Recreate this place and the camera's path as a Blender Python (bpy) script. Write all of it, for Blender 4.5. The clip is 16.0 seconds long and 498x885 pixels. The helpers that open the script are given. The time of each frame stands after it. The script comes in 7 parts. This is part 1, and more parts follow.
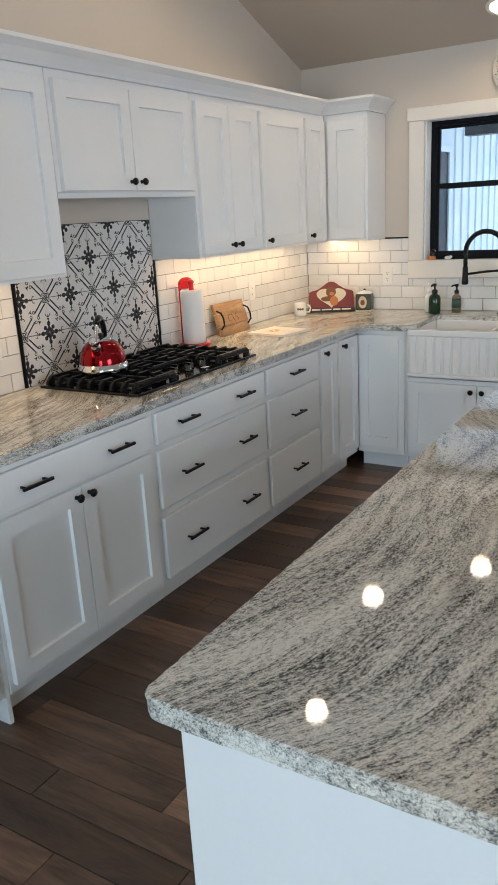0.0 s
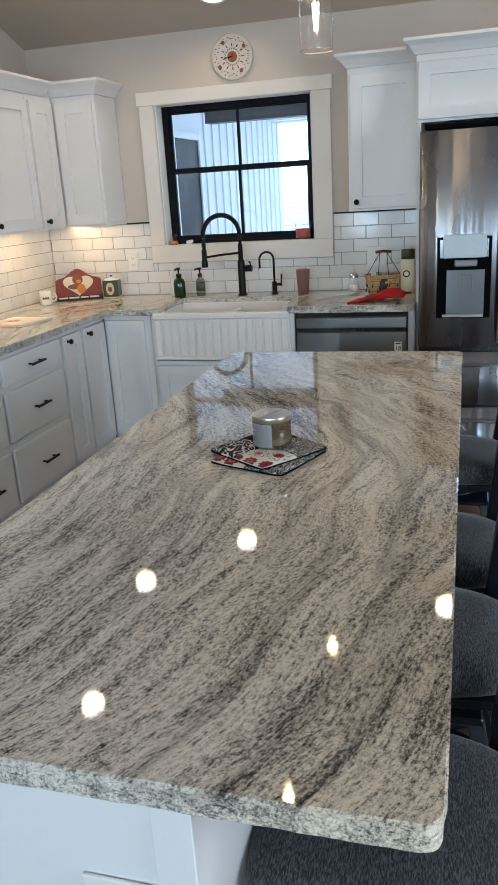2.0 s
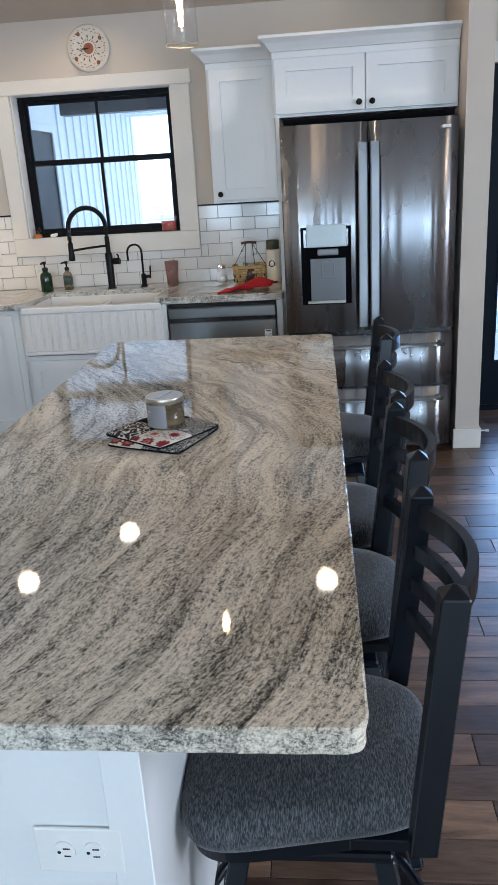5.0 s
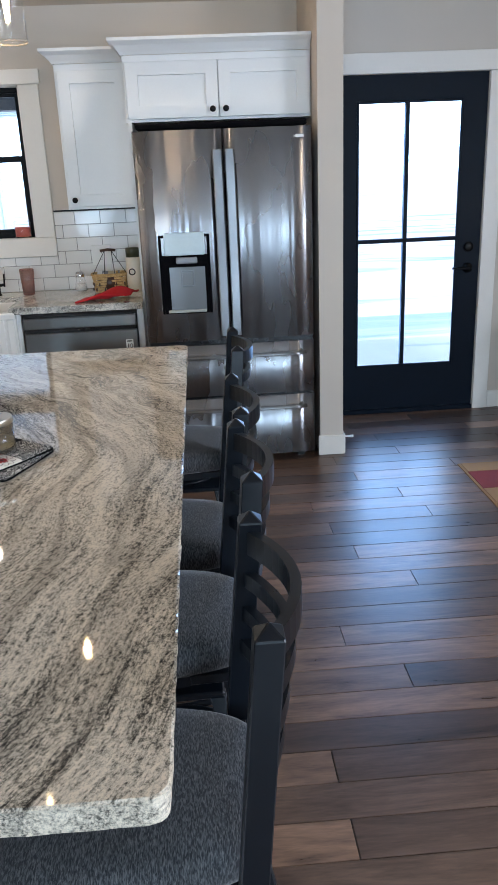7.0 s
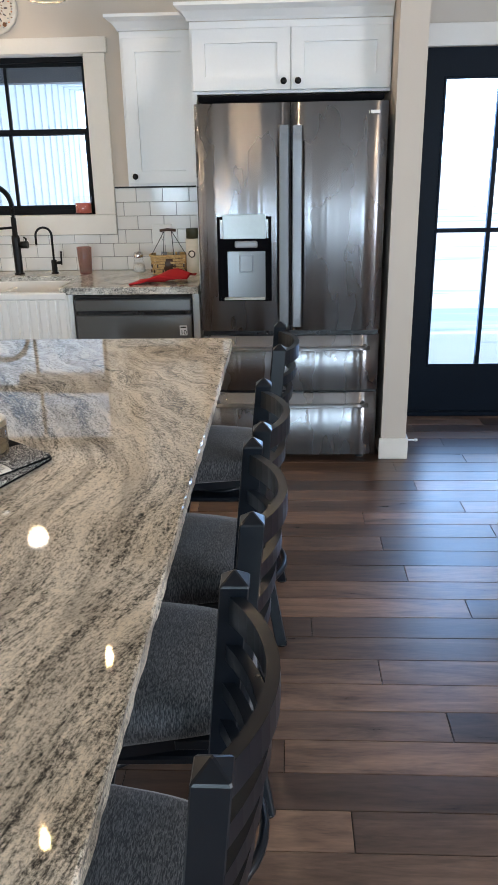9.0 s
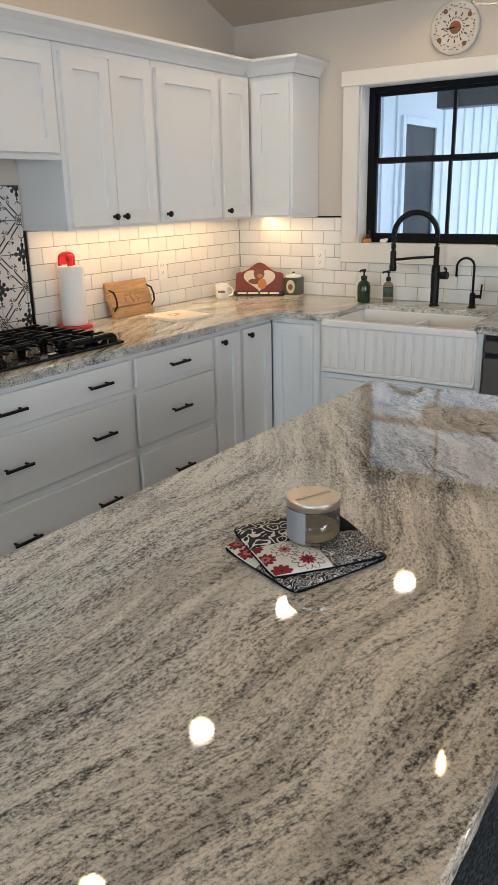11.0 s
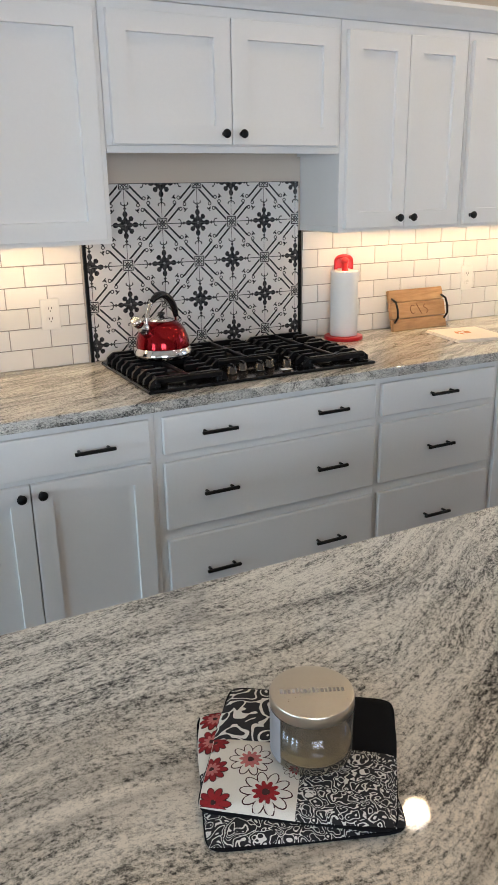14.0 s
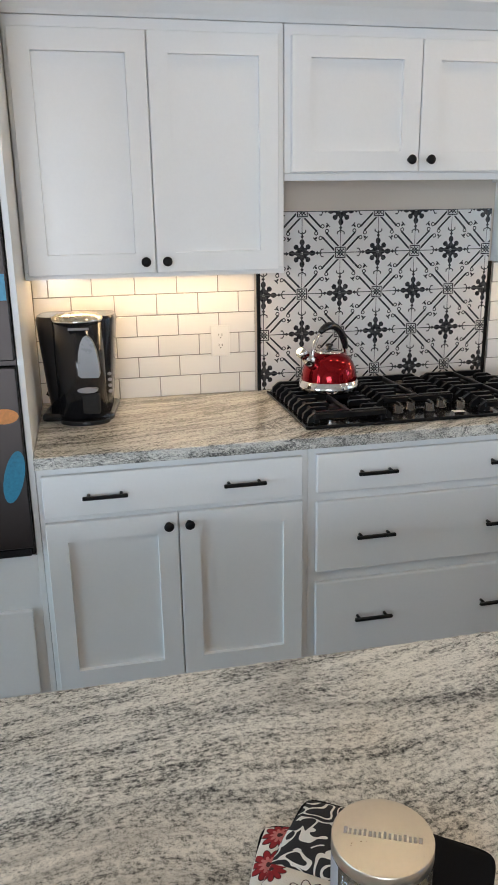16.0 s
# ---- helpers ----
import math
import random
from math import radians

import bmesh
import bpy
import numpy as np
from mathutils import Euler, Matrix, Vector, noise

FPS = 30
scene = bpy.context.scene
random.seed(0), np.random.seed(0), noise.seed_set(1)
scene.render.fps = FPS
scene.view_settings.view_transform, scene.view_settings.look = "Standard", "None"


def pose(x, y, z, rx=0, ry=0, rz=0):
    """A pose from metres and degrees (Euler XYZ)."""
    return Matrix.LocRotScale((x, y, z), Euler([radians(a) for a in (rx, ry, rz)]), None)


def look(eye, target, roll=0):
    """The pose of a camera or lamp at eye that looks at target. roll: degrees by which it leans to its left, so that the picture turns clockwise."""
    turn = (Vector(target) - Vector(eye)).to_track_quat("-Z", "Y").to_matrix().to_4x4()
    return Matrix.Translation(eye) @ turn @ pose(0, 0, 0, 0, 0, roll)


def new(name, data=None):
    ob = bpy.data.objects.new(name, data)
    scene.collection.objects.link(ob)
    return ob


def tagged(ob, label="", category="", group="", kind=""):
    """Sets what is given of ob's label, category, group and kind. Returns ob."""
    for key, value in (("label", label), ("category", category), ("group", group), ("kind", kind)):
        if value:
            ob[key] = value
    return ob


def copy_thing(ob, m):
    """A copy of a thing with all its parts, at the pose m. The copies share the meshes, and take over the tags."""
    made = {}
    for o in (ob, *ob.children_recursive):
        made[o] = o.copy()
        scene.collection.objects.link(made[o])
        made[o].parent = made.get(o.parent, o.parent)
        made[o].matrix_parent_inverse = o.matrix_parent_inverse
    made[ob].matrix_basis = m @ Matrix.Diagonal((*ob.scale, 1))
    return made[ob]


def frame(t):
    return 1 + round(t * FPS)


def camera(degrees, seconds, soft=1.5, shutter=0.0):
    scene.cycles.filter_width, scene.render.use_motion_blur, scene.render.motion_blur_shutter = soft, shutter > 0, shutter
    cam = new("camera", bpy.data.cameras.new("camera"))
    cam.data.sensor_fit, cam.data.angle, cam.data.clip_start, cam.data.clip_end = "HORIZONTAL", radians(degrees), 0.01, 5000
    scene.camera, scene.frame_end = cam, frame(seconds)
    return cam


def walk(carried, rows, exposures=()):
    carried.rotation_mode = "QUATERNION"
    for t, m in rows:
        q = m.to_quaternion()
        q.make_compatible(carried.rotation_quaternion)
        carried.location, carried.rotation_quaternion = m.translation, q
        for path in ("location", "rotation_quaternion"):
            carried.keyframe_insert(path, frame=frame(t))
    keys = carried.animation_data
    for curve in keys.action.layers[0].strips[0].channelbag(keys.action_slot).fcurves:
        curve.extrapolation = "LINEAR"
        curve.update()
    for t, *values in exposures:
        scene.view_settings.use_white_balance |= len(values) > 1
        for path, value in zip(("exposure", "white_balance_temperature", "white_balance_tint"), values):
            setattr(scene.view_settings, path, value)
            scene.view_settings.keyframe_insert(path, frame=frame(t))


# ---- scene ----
cam = camera(36.2, 16.0)
PATH = [
    (0, (0.049, 0.04, 1.578), (-0.964, 1.666, 1.005), -3.2),
    (0.5, (0.162, 0.1, 1.569), (-0.741, 1.79, 0.997), -3.2),
    (1, (0.255, 0.173, 1.539), (-0.547, 1.914, 0.966), -3.1),
    (1.5, (0.291, 0.163, 1.544), (-0.395, 1.945, 0.951), -3.4),
    (2, (0.289, 0.139, 1.53), (-0.246, 1.962, 0.907), -3.5),
    (2.5, (0.266, 0.091, 1.523), (-0.164, 1.935, 0.879), -3.9),
    (3, (0.235, 0.04, 1.517), (-0.129, 1.892, 0.855), -3.9),
    (3.2, (0.236, 0.033, 1.515), (-0.113, 1.885, 0.844), -4.4),
    (5.3, (0.245, 0.036, 1.524), (0.084, 1.92, 0.873), -3.1),
    (5.5, (0.251, 0.032, 1.526), (0.116, 1.919, 0.877), -3.0),
    (6, (0.274, 0.034, 1.528), (0.222, 1.927, 0.884), -2.9),
    (6.5, (0.303, 0.063, 1.525), (0.332, 1.954, 0.877), -2.7),
    (7, (0.348, 0.127, 1.521), (0.452, 2.013, 0.866), -2.4),
    (7.5, (0.403, 0.201, 1.52), (0.549, 2.082, 0.856), -2.0),
    (8, (0.438, 0.246, 1.518), (0.586, 2.121, 0.837), -1.6),
    (8.2, (0.442, 0.27, 1.517), (0.582, 2.143, 0.831), -1.4),
    (10.3, (0.518, 0.63, 1.507), (-0.246, 2.355, 0.843), -1.4),
    (10.5, (0.502, 0.673, 1.51), (-0.346, 2.363, 0.858), -1.3),
    (11, (0.452, 0.775, 1.525), (-0.621, 2.344, 0.902), -1.3),
    (11.5, (0.481, 0.885, 1.541), (-0.792, 2.3, 0.925), -1.0),
    (12, (0.538, 0.992, 1.545), (-0.897, 2.237, 0.918), -1.0),
    (12.5, (0.524, 1.092, 1.548), (-1.001, 2.221, 0.917), -1.3),
    (13, (0.455, 1.215, 1.535), (-1.133, 2.263, 0.918), -1.4),
    (13.5, (0.427, 1.33, 1.538), (-1.214, 2.285, 0.91), -1.2),
    (14, (0.458, 1.473, 1.553), (-1.233, 2.335, 0.921), -1.0),
    (14.5, (0.491, 1.554, 1.569), (-1.238, 2.338, 0.937), -1.0),
    (15, (0.427, 1.58, 1.561), (-1.351, 2.268, 0.955), -1.0),
    (15.5, (0.383, 1.592, 1.566), (-1.448, 2.14, 0.976), -1.2),
    (16, (0.38, 1.624, 1.574), (-1.493, 2.023, 0.999), -0.9),
]
walk(cam, [(t, look(eye, target, roll)) for t, eye, target, roll in PATH], [(0, 0.82, 6700, 11), (1.5, 0.74, 6550, 11), (5.5, 0.86, 6330, 13), (6.8, 0.95, 6400, 13), (8.0, 1.25, 6700, 14), (10.5, 0.84, 7000, 12), (11.2, 0.82, 7000, 12), (12.0, 0.95, 6850, 12), (14.5, 1.0, 6650, 12), (16, 1.1, 6600, 11)])

# ---- world, sun, large lights and exposure ----
world = bpy.data.worlds.new("world")
scene.world = world
world.use_nodes = True
_wn = world.node_tree.nodes
_sky = _wn.new("ShaderNodeTexSky")
_sky.sky_type, _sky.sun_disc = "NISHITA", False
_sky.sun_elevation, _sky.sun_rotation = radians(49), radians(103)
world.node_tree.links.new(_sky.outputs[0], _wn["Background"].inputs[0])
_wn["Background"].inputs[1].default_value = 0.15
sun = new("sun", bpy.data.lights.new("sun", "SUN"))
sun.data.energy, sun.data.angle, sun.data.color = 1.5, radians(14), (1.0, 0.97, 0.93)
sun.matrix_basis = look((0, 0, 10), (-0.5, 0.12, 9.4))
DAYLIGHT, CAN_W, PENDANT_W, STRIP_W = 49.0, 5.2, 2.0, 1.15


def area_lamp(name, eye, target, sx, sy, watts, colour):
    ob = new(name, bpy.data.lights.new(name, "AREA"))
    ob.data.shape, ob.data.size, ob.data.size_y = "RECTANGLE", sx, sy
    ob.data.energy, ob.data.color = watts, colour
    ob.matrix_basis = look(eye, target)
    return ob


COOL, SNOWLIT, WARM = (0.74, 0.85, 1.0), (0.56, 0.8, 1.0), (1.0, 0.67, 0.35)
# daylight in the openings behind and beside the walker, in the glazed door and in the sink window
for x in (-1.42, -0.48):
    area_lamp("daylight", (x, -3.93, 1.5), (x, 0, 0.5), 0.5, 1.6, DAYLIGHT / 2, SNOWLIT)
for x in (0.98, 2.1):
    area_lamp("daylight", (x, -3.93, 1.33), (x - 0.2, 0, 0.4), 0.46, 2.05, DAYLIGHT / 2, SNOWLIT)
area_lamp("daylight", (3.63, 0.6, 1.45), (0, 0.6, 0.5), 1.9, 1.5, DAYLIGHT * 1.2, COOL)

# the glazed door
area_lamp("daylight", (1.655, 5.06, 1.12), (1.655, 0, 0.75), 0.62, 1.55, 12.0, (0.18, 0.46, 1.0))

# ---- materials ----
M = {}


def material(name, colour, rough=0.5, metal=0.0, spec=0.5):
    m = bpy.data.materials.new(name)
    m.use_nodes = True
    b = m.node_tree.nodes["Principled BSDF"]
    b.inputs["Base Color"].default_value = (*colour, 1)
    b.inputs["Roughness"].default_value, b.inputs["Metallic"].default_value = rough, metal
    b.inputs["Specular IOR Level"].default_value = spec
    M[name] = m
    return m, m.node_tree, b


def node(nt, kind, **values):
    n = nt.nodes.new(kind)
    for key, v in values.items():
        n.inputs[key.replace("_", " ")].default_value = v
    return n


def place(nt, scale=(1, 1, 1), rot=(0, 0, 0), local=False):
    """Coordinates in metres, of the world or of the object, stretched."""
    if local:
        src = nt.nodes.new("ShaderNodeTexCoord").outputs["Object"]
    else:
        src = nt.nodes.new("ShaderNodeNewGeometry").outputs["Position"]
    mp = nt.nodes.new("ShaderNodeMapping")
    mp.inputs["Scale"].default_value, mp.inputs["Rotation"].default_value = scale, rot
    nt.links.new(src, mp.inputs["Vector"])
    return mp.outputs[0]


def noise_of(nt, vec, scale, detail=3.0, rough=0.55, distort=0.0):
    n = node(nt, "ShaderNodeTexNoise", Scale=scale, Detail=detail, Roughness=rough, Distortion=distort)
    nt.links.new(vec, n.inputs["Vector"])
    return n.outputs["Fac"]


def ramp(nt, fac, stops):
    r = nt.nodes.new("ShaderNodeValToRGB")
    el = r.color_ramp.elements
    while len(el) < len(stops):
        el.new(0.5)
    for e, (p, c) in zip(el, stops):
        e.position, e.color = p, (*c, 1) if len(c) == 3 else c
    nt.links.new(fac, r.inputs[0])
    return r.outputs[0]


def math_of(nt, op, a, b=0.0, clamp=False):
    n = nt.nodes.new("ShaderNodeMath")
    n.operation, n.use_clamp = op, clamp
    for i, v in enumerate((a, b)):
        if hasattr(v, "is_linked"):
            nt.links.new(v, n.inputs[i])
        else:
            n.inputs[i].default_value = v
    return n.outputs[0]


def mix_of(nt, fac, a, b, mode="MIX"):
    n = nt.nodes.new("ShaderNodeMix")
    n.data_type, n.blend_type = "RGBA", mode
    for i, v in ((0, fac), (6, a), (7, b)):
        if hasattr(v, "is_linked"):
            nt.links.new(v, n.inputs[i])
        else:
            n.inputs[i].default_value = v if i == 0 else (*v, 1)
    return n.outputs[2]


def bump(nt, b, height, strength=0.1, distance=0.002):
    n = node(nt, "ShaderNodeBump", Strength=strength, Distance=distance)
    nt.links.new(height, n.inputs["Height"])
    nt.links.new(n.outputs[0], b.inputs["Normal"])


def plain(name, colour, rough=0.5, metal=0.0, vary=0.06, grain=60.0, bumps=0.05, spec=0.5, local=True):
    """A surface with a little grain and blotch of its own."""
    m, nt, b = material(name, colour, rough, metal, spec)
    v = place(nt, local=local)
    big, small = noise_of(nt, v, 3.5, 4), noise_of(nt, v, grain, 3)
    fac = math_of(nt, "ADD", math_of(nt, "MULTIPLY", big, 0.6), math_of(nt, "MULTIPLY", small, 0.4))
    lo, hi = tuple(c * (1 - vary) for c in colour), tuple(min(1, c * (1 + vary)) for c in colour)
    nt.links.new(ramp(nt, fac, [(0.3, lo), (0.7, hi)]), b.inputs["Base Color"])
    nt.links.new(ramp(nt, fac, [(0.3, (rough * 0.85,) * 3), (0.7, (min(1, rough * 1.15),) * 3)]), b.inputs["Roughness"])
    if bumps:
        bump(nt, b, small, bumps, 0.001)
    return m


plain("cabinet_paint", (0.78, 0.785, 0.78), 0.33, vary=0.02, grain=90, bumps=0.04)
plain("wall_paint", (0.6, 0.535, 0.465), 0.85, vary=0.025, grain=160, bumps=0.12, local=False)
# pale ceiling, with shade put into its darker, browner colour
plain("ceiling_paint_shaded", (0.47, 0.405, 0.34), 0.9, vary=0.03, grain=110, bumps=0.2, local=False)
plain("trim_paint", (0.79, 0.75, 0.69), 0.4, vary=0.02, grain=80, bumps=0.04)
plain("black_metal", (0.004, 0.004, 0.0045), 0.4, 0.0, spec=0.22, vary=0.2, bumps=0.03)
plain("black_frame", (0.004, 0.0045, 0.006), 0.5, spec=0.15, vary=0.15, bumps=0.04)
plain("door_black", (0.002, 0.006, 0.013), 0.45, spec=0.12, vary=0.2, grain=40, bumps=0.08)
plain("stool_metal", (0.004, 0.006, 0.0095), 0.3, 0.0, spec=0.34, vary=0.06, grain=20, bumps=0.0)
plain("iron", (0.004, 0.004, 0.005), 0.34, 0.0, spec=0.28, vary=0.3, grain=220, bumps=0.25)
plain("hob_steel", (0.004, 0.004, 0.005), 0.1, 0.0, spec=0.3, vary=0.2, grain=120, bumps=0.03)
plain("chrome", (0.75, 0.75, 0.76), 0.1, 1.0, vary=0.04, bumps=0.0)
plain("pewter", (0.58, 0.54, 0.47), 0.3, 1.0, vary=0.04, grain=200, bumps=0.0)
plain("red_enamel", (0.27, 0.005, 0.009), 0.1, 0.75, vary=0.1, bumps=0.0)
plain("red_plastic", (0.62, 0.012, 0.02), 0.32, vary=0.05, bumps=0.02)
plain("red_cloth", (0.45, 0.008, 0.012), 0.9, vary=0.15, grain=500, bumps=0.4)
plain("paper", (0.83, 0.83, 0.82), 0.95, vary=0.03, grain=350, bumps=0.4)
plain("linen", (0.78, 0.73, 0.66), 0.95, vary=0.06, grain=600, bumps=0.4)
plain("fireclay", (0.83, 0.82, 0.8), 0.14, vary=0.015, grain=30, bumps=0.01)
plain("ceramic", (0.8, 0.79, 0.76), 0.14, vary=0.02, grain=30, bumps=0.01)
plain("plate_ivory", (0.6, 0.56, 0.5), 0.25, vary=0.1, grain=60, bumps=0.05)
plain("plastic_white", (0.8, 0.79, 0.76), 0.35, vary=0.02, bumps=0.01)
plain("plastic_black", (0.012, 0.012, 0.014), 0.16, vary=0.2, bumps=0.01)
plain("plastic_grey", (0.25, 0.26, 0.28), 0.3, vary=0.05, bumps=0.01)
plain("dispenser_black", (0.004, 0.004, 0.005), 0.8, spec=0.03, vary=0.2, bumps=0.0)
plain("dark_slot", (0.01, 0.01, 0.01), 0.8, vary=0.2)
plain("grout", (0.27, 0.26, 0.245), 0.9, vary=0.12, grain=200, bumps=0.3, local=False)
plain("grout_dark", (0.06, 0.06, 0.062), 0.9, vary=0.12, grain=200, bumps=0.3, local=False)
plain("sign_red", (0.22, 0.03, 0.018), 0.5, vary=0.12)
plain("sign_cream", (0.72, 0.64, 0.5), 0.6, vary=0.05)
plain("sign_brown", (0.2, 0.08, 0.03), 0.6, vary=0.1)
plain("sign_orange", (0.6, 0.2, 0.06), 0.6, vary=0.1)
plain("sign_navy", (0.03, 0.025, 0.04), 0.6, vary=0.1)
plain("tin_green", (0.05, 0.06, 0.04), 0.35, vary=0.2)
plain("label_cream", (0.62, 0.54, 0.4), 0.6, vary=0.1)
plain("green_glass", (0.008, 0.03, 0.012), 0.1, vary=0.2, bumps=0.0)
plain("thermos_cream", (0.72, 0.67, 0.56), 0.3, vary=0.03, bumps=0.02)
plain("olive_cap", (0.04, 0.045, 0.02), 0.4, vary=0.1)
plain("sugar", (0.85, 0.84, 0.8), 0.9, vary=0.05, grain=400, bumps=0.3)
plain("candle_red", (0.55, 0.12, 0.09), 0.35, vary=0.06)
plain("candle_wax", (0.8, 0.73, 0.55), 0.5, vary=0.04)
plain("frosted_label", (0.26, 0.25, 0.26), 0.55, vary=0.05)
plain("dark_walnut", (0.06, 0.025, 0.015), 0.3, vary=0.3, grain=30)
plain("knob_steel", (0.12, 0.115, 0.11), 0.22, 1.0, vary=0.05, bumps=0.0)
plain("brass", (0.45, 0.33, 0.14), 0.3, 1.0, vary=0.1)
plain("siding_white", (0.72, 0.81, 0.87), 0.6, vary=0.03, grain=20, local=False)
plain("soffit_dark", (0.05, 0.055, 0.065), 0.5, vary=0.1, local=False)
plain("saw_handle", (0.22, 0.07, 0.03), 0.4, vary=0.2, grain=40)
plain("saw_green", (0.05, 0.09, 0.07), 0.5, vary=0.3, grain=120)
plain("sticker_blue", (0.02, 0.2, 0.32), 0.4, vary=0.3, grain=120)
plain("sticker_orange", (0.6, 0.22, 0.05), 0.4, vary=0.3, grain=120)
plain("screen_grey", (0.58, 0.7, 0.74), 0.12, vary=0.05)


def wood(name, dark, light, rough=0.5, axis=0, local=True, ring=14.0):
    m, nt, b = material(name, light, rough)
    sc = [6.0, 6.0, 6.0]
    sc[axis] = 0.8
    v = place(nt, tuple(sc), local=local)
    info = nt.nodes.new("ShaderNodeObjectInfo")
    add = nt.nodes.new("ShaderNodeVectorMath")
    add.operation = "ADD"
    nt.links.new(v, add.inputs[0])
    comb = nt.nodes.new("ShaderNodeCombineXYZ")
    rnd = math_of(nt, "MULTIPLY", info.outputs["Random"], 40.0)
    for i in range(3):
        nt.links.new(rnd, comb.inputs[i])
    nt.links.new(comb.outputs[0], add.inputs[1])
    v = add.outputs[0]
    grain = noise_of(nt, v, 2.2, 6, 0.65, 1.2)
    fine = noise_of(nt, v, ring, 3, 0.6, 0.4)
    fac = math_of(nt, "ADD", math_of(nt, "MULTIPLY", grain, 0.75), math_of(nt, "MULTIPLY", fine, 0.25))
    col = ramp(nt, fac, [(0.32, dark), (0.68, light)])
    return m, nt, b, col, fac, info.outputs["Random"]


m_, nt_, b_, col_, fac_, rnd_ = wood("maple_board", (0.27, 0.125, 0.048), (0.62, 0.39, 0.19), 0.45, axis=0)
nt_.links.new(col_, b_.inputs["Base Color"])
bump(nt_, b_, fac_, 0.1)
# vinyl plank floor: each plank has its own tone
m_, nt_, b_, col_, fac_, rnd_ = wood("plank", (0.038, 0.0235, 0.017), (0.2, 0.122, 0.08), 0.31, axis=0, local=False, ring=20)
tone_ = ramp(nt_, rnd_, [(0.0, (0.42, 0.38, 0.37)), (0.35, (0.8, 0.76, 0.76)), (0.7, (1.15, 1.1, 1.1)), (1.0, (2.0, 1.85, 1.75))])
nt_.links.new(mix_of(nt_, 1.0, col_, tone_, "MULTIPLY"), b_.inputs["Base Color"])
nt_.links.new(ramp(nt_, fac_, [(0.3, (0.26,) * 3), (0.7, (0.42,) * 3)]), b_.inputs["Roughness"])
bump(nt_, b_, fac_, 0.18, 0.002)


def snow():
    """Snow broken by long streaks of a darker blue-grey."""
    m, nt, b = material("snow", (0.9, 0.92, 0.94), 0.9)
    streak = noise_of(nt, place(nt, (0.12, 1.0, 1.0)), 0.9, 4, 0.6, 0.6)
    fine = noise_of(nt, place(nt), 6.0, 3)
    nt.links.new(ramp(nt, streak, [(0.4, (0.9, 0.93, 0.95)), (0.54, (0.88, 0.92, 0.95)), (0.62, (0.38, 0.55, 0.66))]), b.inputs["Base Color"])
    bump(nt, b, fine, 0.4, 0.02)


snow()


